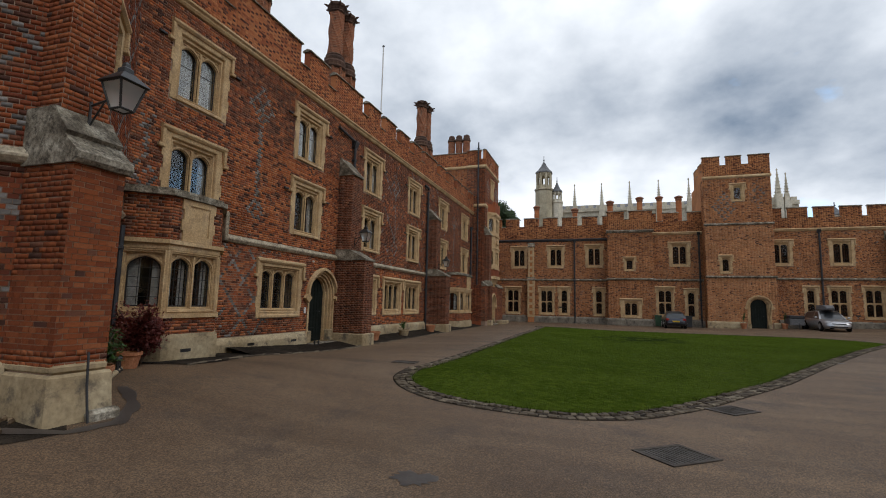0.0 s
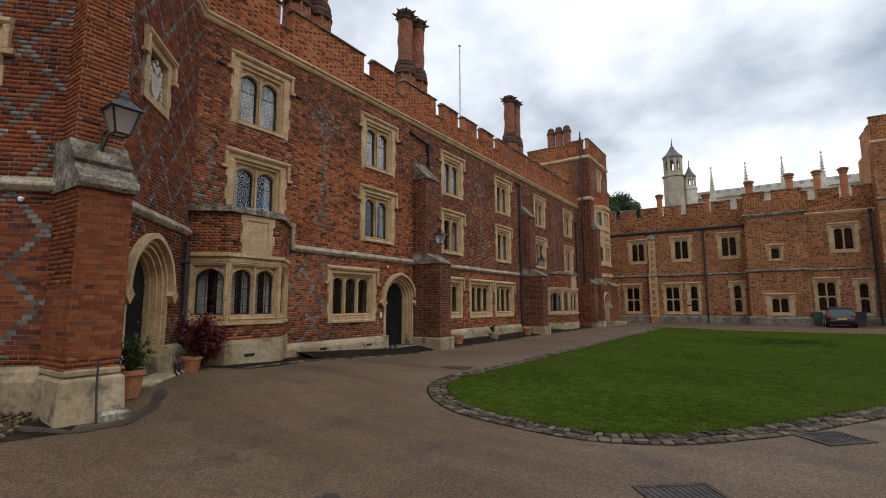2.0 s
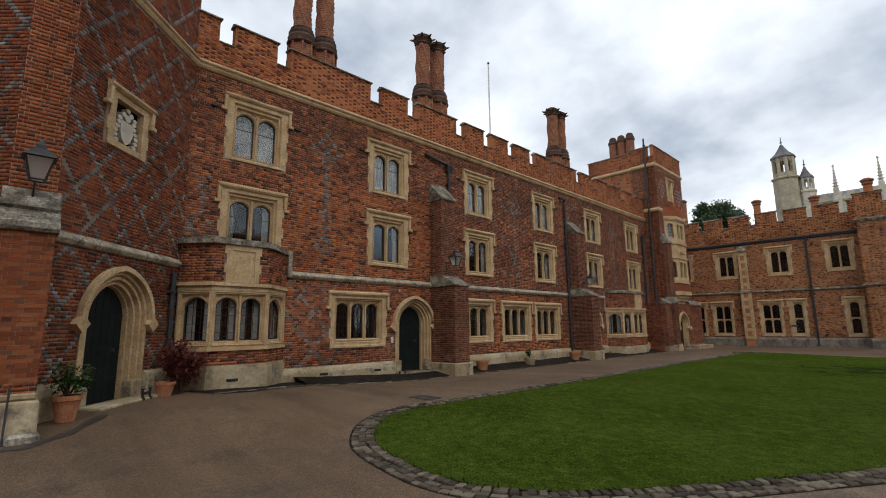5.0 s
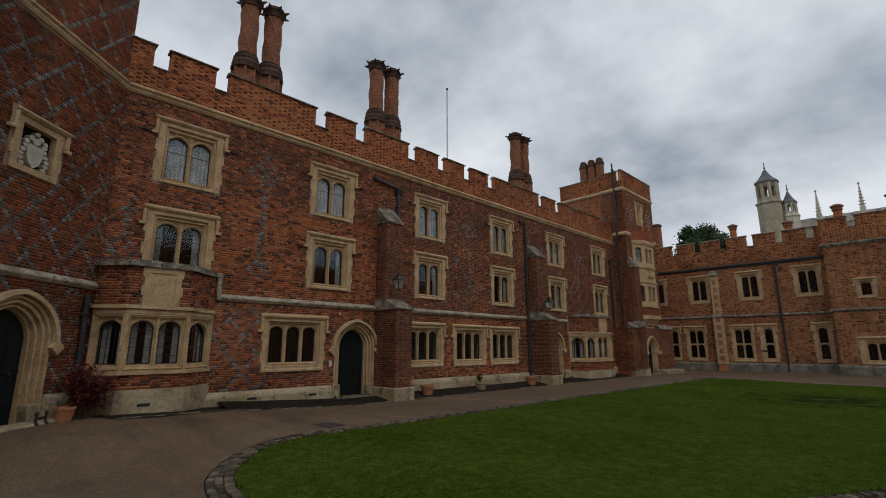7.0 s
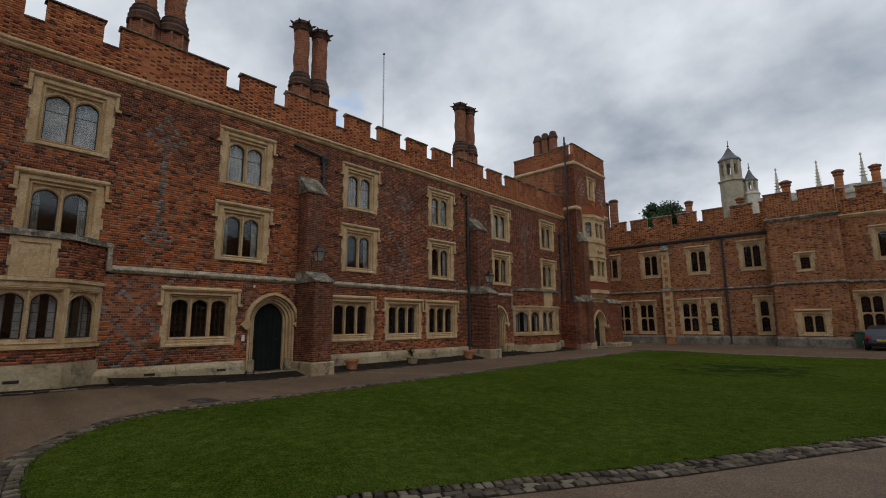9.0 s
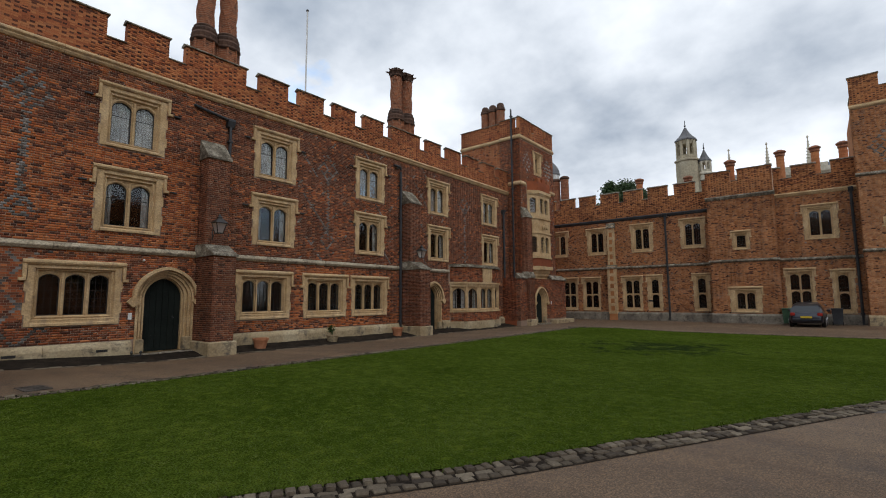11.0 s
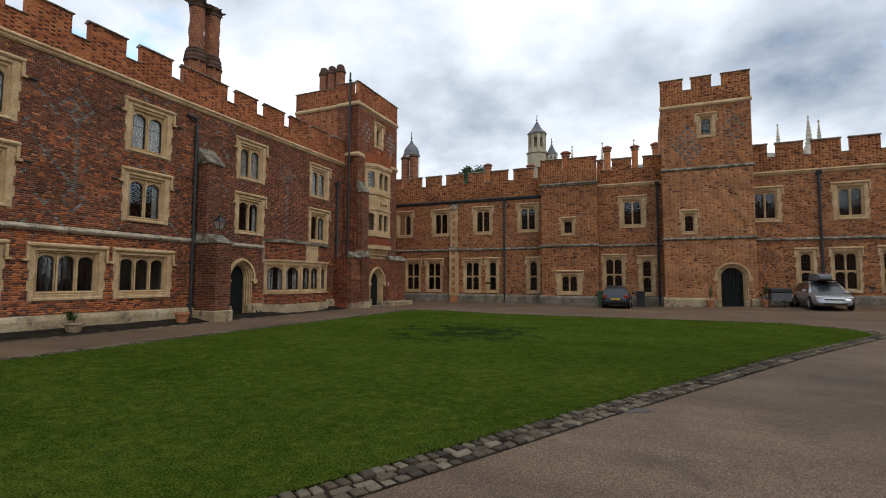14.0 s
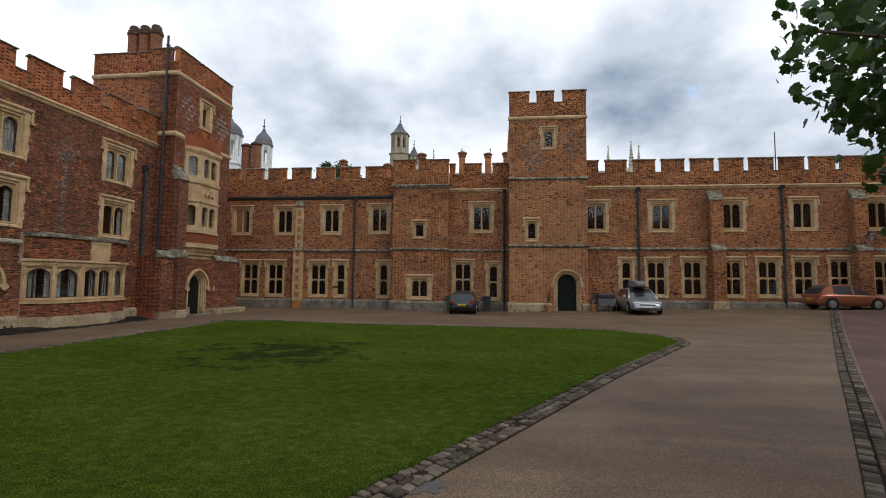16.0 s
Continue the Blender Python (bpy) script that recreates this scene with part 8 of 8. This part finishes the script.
def broad_tree(x, y, base, radius, height, n, size, seed, label, material):
    """A tree with tapered trunk, limbs and a ragged crown of leaf clumps."""
    rng = random.Random(seed)
    root = tagged(new("tree"), label, "tree")
    root.matrix_basis = pose(x, y, 0)
    bm = bmesh.new()
    lathe(bm, [(radius * 0.09, -0.3), (radius * 0.07, base * 0.5), (radius * 0.05, base)], 10)
    part("trunk", bm, M["twig"], root)
    verts, faces, hubs = [], [], []
    bm = bmesh.new()
    for i in range(30):
        a, e = rng.uniform(0, 6.28), rng.uniform(-0.35, 1.3)
        r = radius * rng.uniform(0.45, 0.95)
        h = Vector((r * math.cos(a) * math.cos(e), r * math.sin(a) * math.cos(e), base + height * 0.42 + height * 0.5 * math.sin(e)))
        tube(bm, [(0, 0, base * 0.8), Vector((h.x * 0.4, h.y * 0.4, (base + h.z) / 2)), h], radius * 0.012, 5)
        hubs.append((h, radius * rng.uniform(0.16, 0.32)))
    part("limbs", bm, M["twig"], root)
    for i in range(n):
        h, r = rng.choice(hubs)
        p = h + Vector((rng.gauss(0, 1), rng.gauss(0, 1), rng.gauss(0, 0.7))) * r * 0.6
        d = Vector((rng.gauss(0, 1), rng.gauss(0, 1), rng.gauss(0, 1))).normalized()
        s = d.orthogonal().normalized() * size * rng.uniform(0.5, 1.1)
        k = len(verts)
        d = d * size
        verts += [tuple(p), tuple(p + d * 0.5 + s * 0.5), tuple(p + d), tuple(p + d * 0.5 - s * 0.5)]
        faces.append((k, k + 1, k + 2, k + 3))
    me = bpy.data.meshes.new("crown")
    me.from_pydata(verts, [], faces)
    me.materials.append(material)
    ob = new("crown", me)
    ob.parent = root
    tagged(ob, kind="stuff")


broad_tree(-11.6, 96.0, 15.0, 3.7, 8.6, 7000, 0.42, 14, "distant leafy tree behind the roofs", M["far_leaf"])
broad_tree(-8.8, 99.0, 13.6, 3.0, 8.0, 5000, 0.42, 15, "distant leafy tree behind the roofs", M["far_leaf"])


def tulip_tree():
    """The tree whose lobed leaves hang into view over the drive."""
    rng = random.Random(31)
    root = tagged(new("tulip_tree"), "tulip tree with large lobed leaves over the drive", "tree")
    root.matrix_basis = pose(24.6, 20.2, ground_z(24.6, 20.2))
    bm = bmesh.new()
    lathe(bm, [(0.34, -0.2), (0.27, 0.4), (0.22, 2.0), (0.18, 4.5), (0.08, 7.6)], 12)
    part("trunk", bm, M["twig"], root)
    shape = [(0, 0), (0.14, -0.02), (0.46, 0.2), (0.42, 0.42), (0.5, 0.62), (0.22, 0.72), (0.2, 0.98), (0, 0.86), (-0.2, 0.98), (-0.22, 0.72), (-0.5, 0.62), (-0.42, 0.42), (-0.46, 0.2), (-0.14, -0.02)]
    twigs, verts, faces = bmesh.new(), [], []
    boughs = []
    for i in range(34):
        a = rng.uniform(0, 6.28)
        z0 = rng.uniform(2.6, 6.5)
        reach = rng.uniform(1.9, 3.6)
        tip = Vector((reach * math.cos(a), reach * math.sin(a), z0 + rng.uniform(-0.3, 0.9)))
        boughs.append((Vector((0, 0, z0)), tip))
    for tx, ty, tz in ((-4.3, -1.1, 4.1), (-3.9, -0.9, 4.5), (-3.6, -1.2, 3.4), (-3.5, -0.6, 4.2), (-3.2, -0.9, 3.2), (-3.3, -1.3, 5.0), (-3.7, -0.4, 4.9), (-2.7, -0.8, 2.9), (-2.9, -1.0, 2.5), (-4.4, -1.0, 4.9), (-3.0, -0.3, 3.7)):
        boughs.append((Vector((0, 0, tz - 0.3)), Vector((tx, ty, tz))))
    for p, q in boughs:
        mid = p.lerp(q, 0.5) + Vector((0, 0, 0.18))
        tube(twigs, [p, mid, q], 0.016, 5)
        for k in range(46):
            t = rng.uniform(0.3, 1.03)
            c = (p.lerp(mid, t * 2) if t < 0.5 else mid.lerp(q, t * 2 - 1)) + Vector((rng.gauss(0, 0.2), rng.gauss(0, 0.2), rng.gauss(-0.06, 0.2)))
            L = rng.uniform(0.1, 0.17)
            down = Vector((rng.gauss(0, 0.7), rng.gauss(0, 0.7), -0.6 + rng.gauss(0, 0.5))).normalized()
            side = down.cross(Vector((rng.gauss(0, 1), rng.gauss(0, 1), rng.gauss(0.6, 0.6)))).normalized()
            nrm = down.cross(side)
            k0 = len(verts)
            for sx, sy in shape:
                verts.append(tuple(c + side * sx * L * 1.1 + down * sy * L + nrm * (0.12 * L * abs(sx) * 2)))
            faces.append(tuple(range(k0, k0 + len(shape))))
    part("bough_cluster", twigs, M["twig"], root)
    for k in range(6500):
        a, e = rng.uniform(0, 6.28), rng.uniform(-1.2, 1.45)
        r = rng.uniform(0.5, 1.0) ** 0.6 * (1 + 0.1 * math.sin(5 * a + 3 * e) + 0.07 * math.sin(11 * a - 7 * e))
        c = Vector((-0.4 + 2.75 * r * math.cos(a) * math.cos(e), 0.6 + 2.3 * r * math.sin(a) * math.cos(e), 5.2 + 2.35 * r * math.sin(e)))
        L = rng.uniform(0.1, 0.17)
        down = Vector((rng.gauss(0, 0.7), rng.gauss(0, 0.7), -0.6 + rng.gauss(0, 0.5))).normalized()
        side = down.cross(Vector((rng.gauss(0, 1), rng.gauss(0, 1), rng.gauss(0.6, 0.6)))).normalized()
        nrm = down.cross(side)
        k0 = len(verts)
        for sx, sy in shape:
            verts.append(tuple(c + side * sx * L * 1.1 + down * sy * L + nrm * (0.12 * L * abs(sx) * 2)))
        faces.append(tuple(range(k0, k0 + len(shape))))
    me = bpy.data.meshes.new("leaves")
    me.from_pydata(verts, [], faces)
    me.materials.append(M["leaf"])
    ob = new("leaves", me)
    ob.parent = root
    tagged(ob, kind="stuff")


tulip_tree()

# unseen plain walls behind the walk, added to cut low sky light and reflections
tagged(part("wall_east", boxm(48.0, 48.6, -26.0, 46.0, -0.5, 14.0), M["brown"]), "unseen brick wall added to block low sky light and reflections", "wall", kind="structure")
tagged(part("wall_south", boxm(-7.0, 48.6, -26.6, -26.0, -0.5, 17.0), M["brown"]), "unseen brick wall added to block low sky light and reflections", "wall", kind="structure")

# ---- bricks that stay single pieces ----
brick_meshes = {}


def single_brick(v, material, parent):
    co = np.array(v)
    c = co.mean(0)
    key = (tuple(np.round((co[6] - co[0]) / 0.006).astype(int)), material.name)
    if key not in brick_meshes:
        me = bpy.data.meshes.new("brick")
        me.from_pydata([tuple(p) for p in (co - c)], [], [(0, 1, 2, 3), (0, 3, 7, 4), (1, 5, 6, 2), (3, 2, 6, 7), (0, 4, 5, 1)])
        me.materials.append(material)
        brick_meshes[key] = me
    ob = new("brick", brick_meshes[key])
    ob.parent = parent
    ob.matrix_basis = Matrix.Translation([float(q) for q in c])


for v, mi in keep_list:
    single_brick(v, M["pier"] if mi == 0 else M["burnt"], pier)
for owner, pieces in SINGLES:
    for v, m in pieces:
        single_brick(v, m, owner)
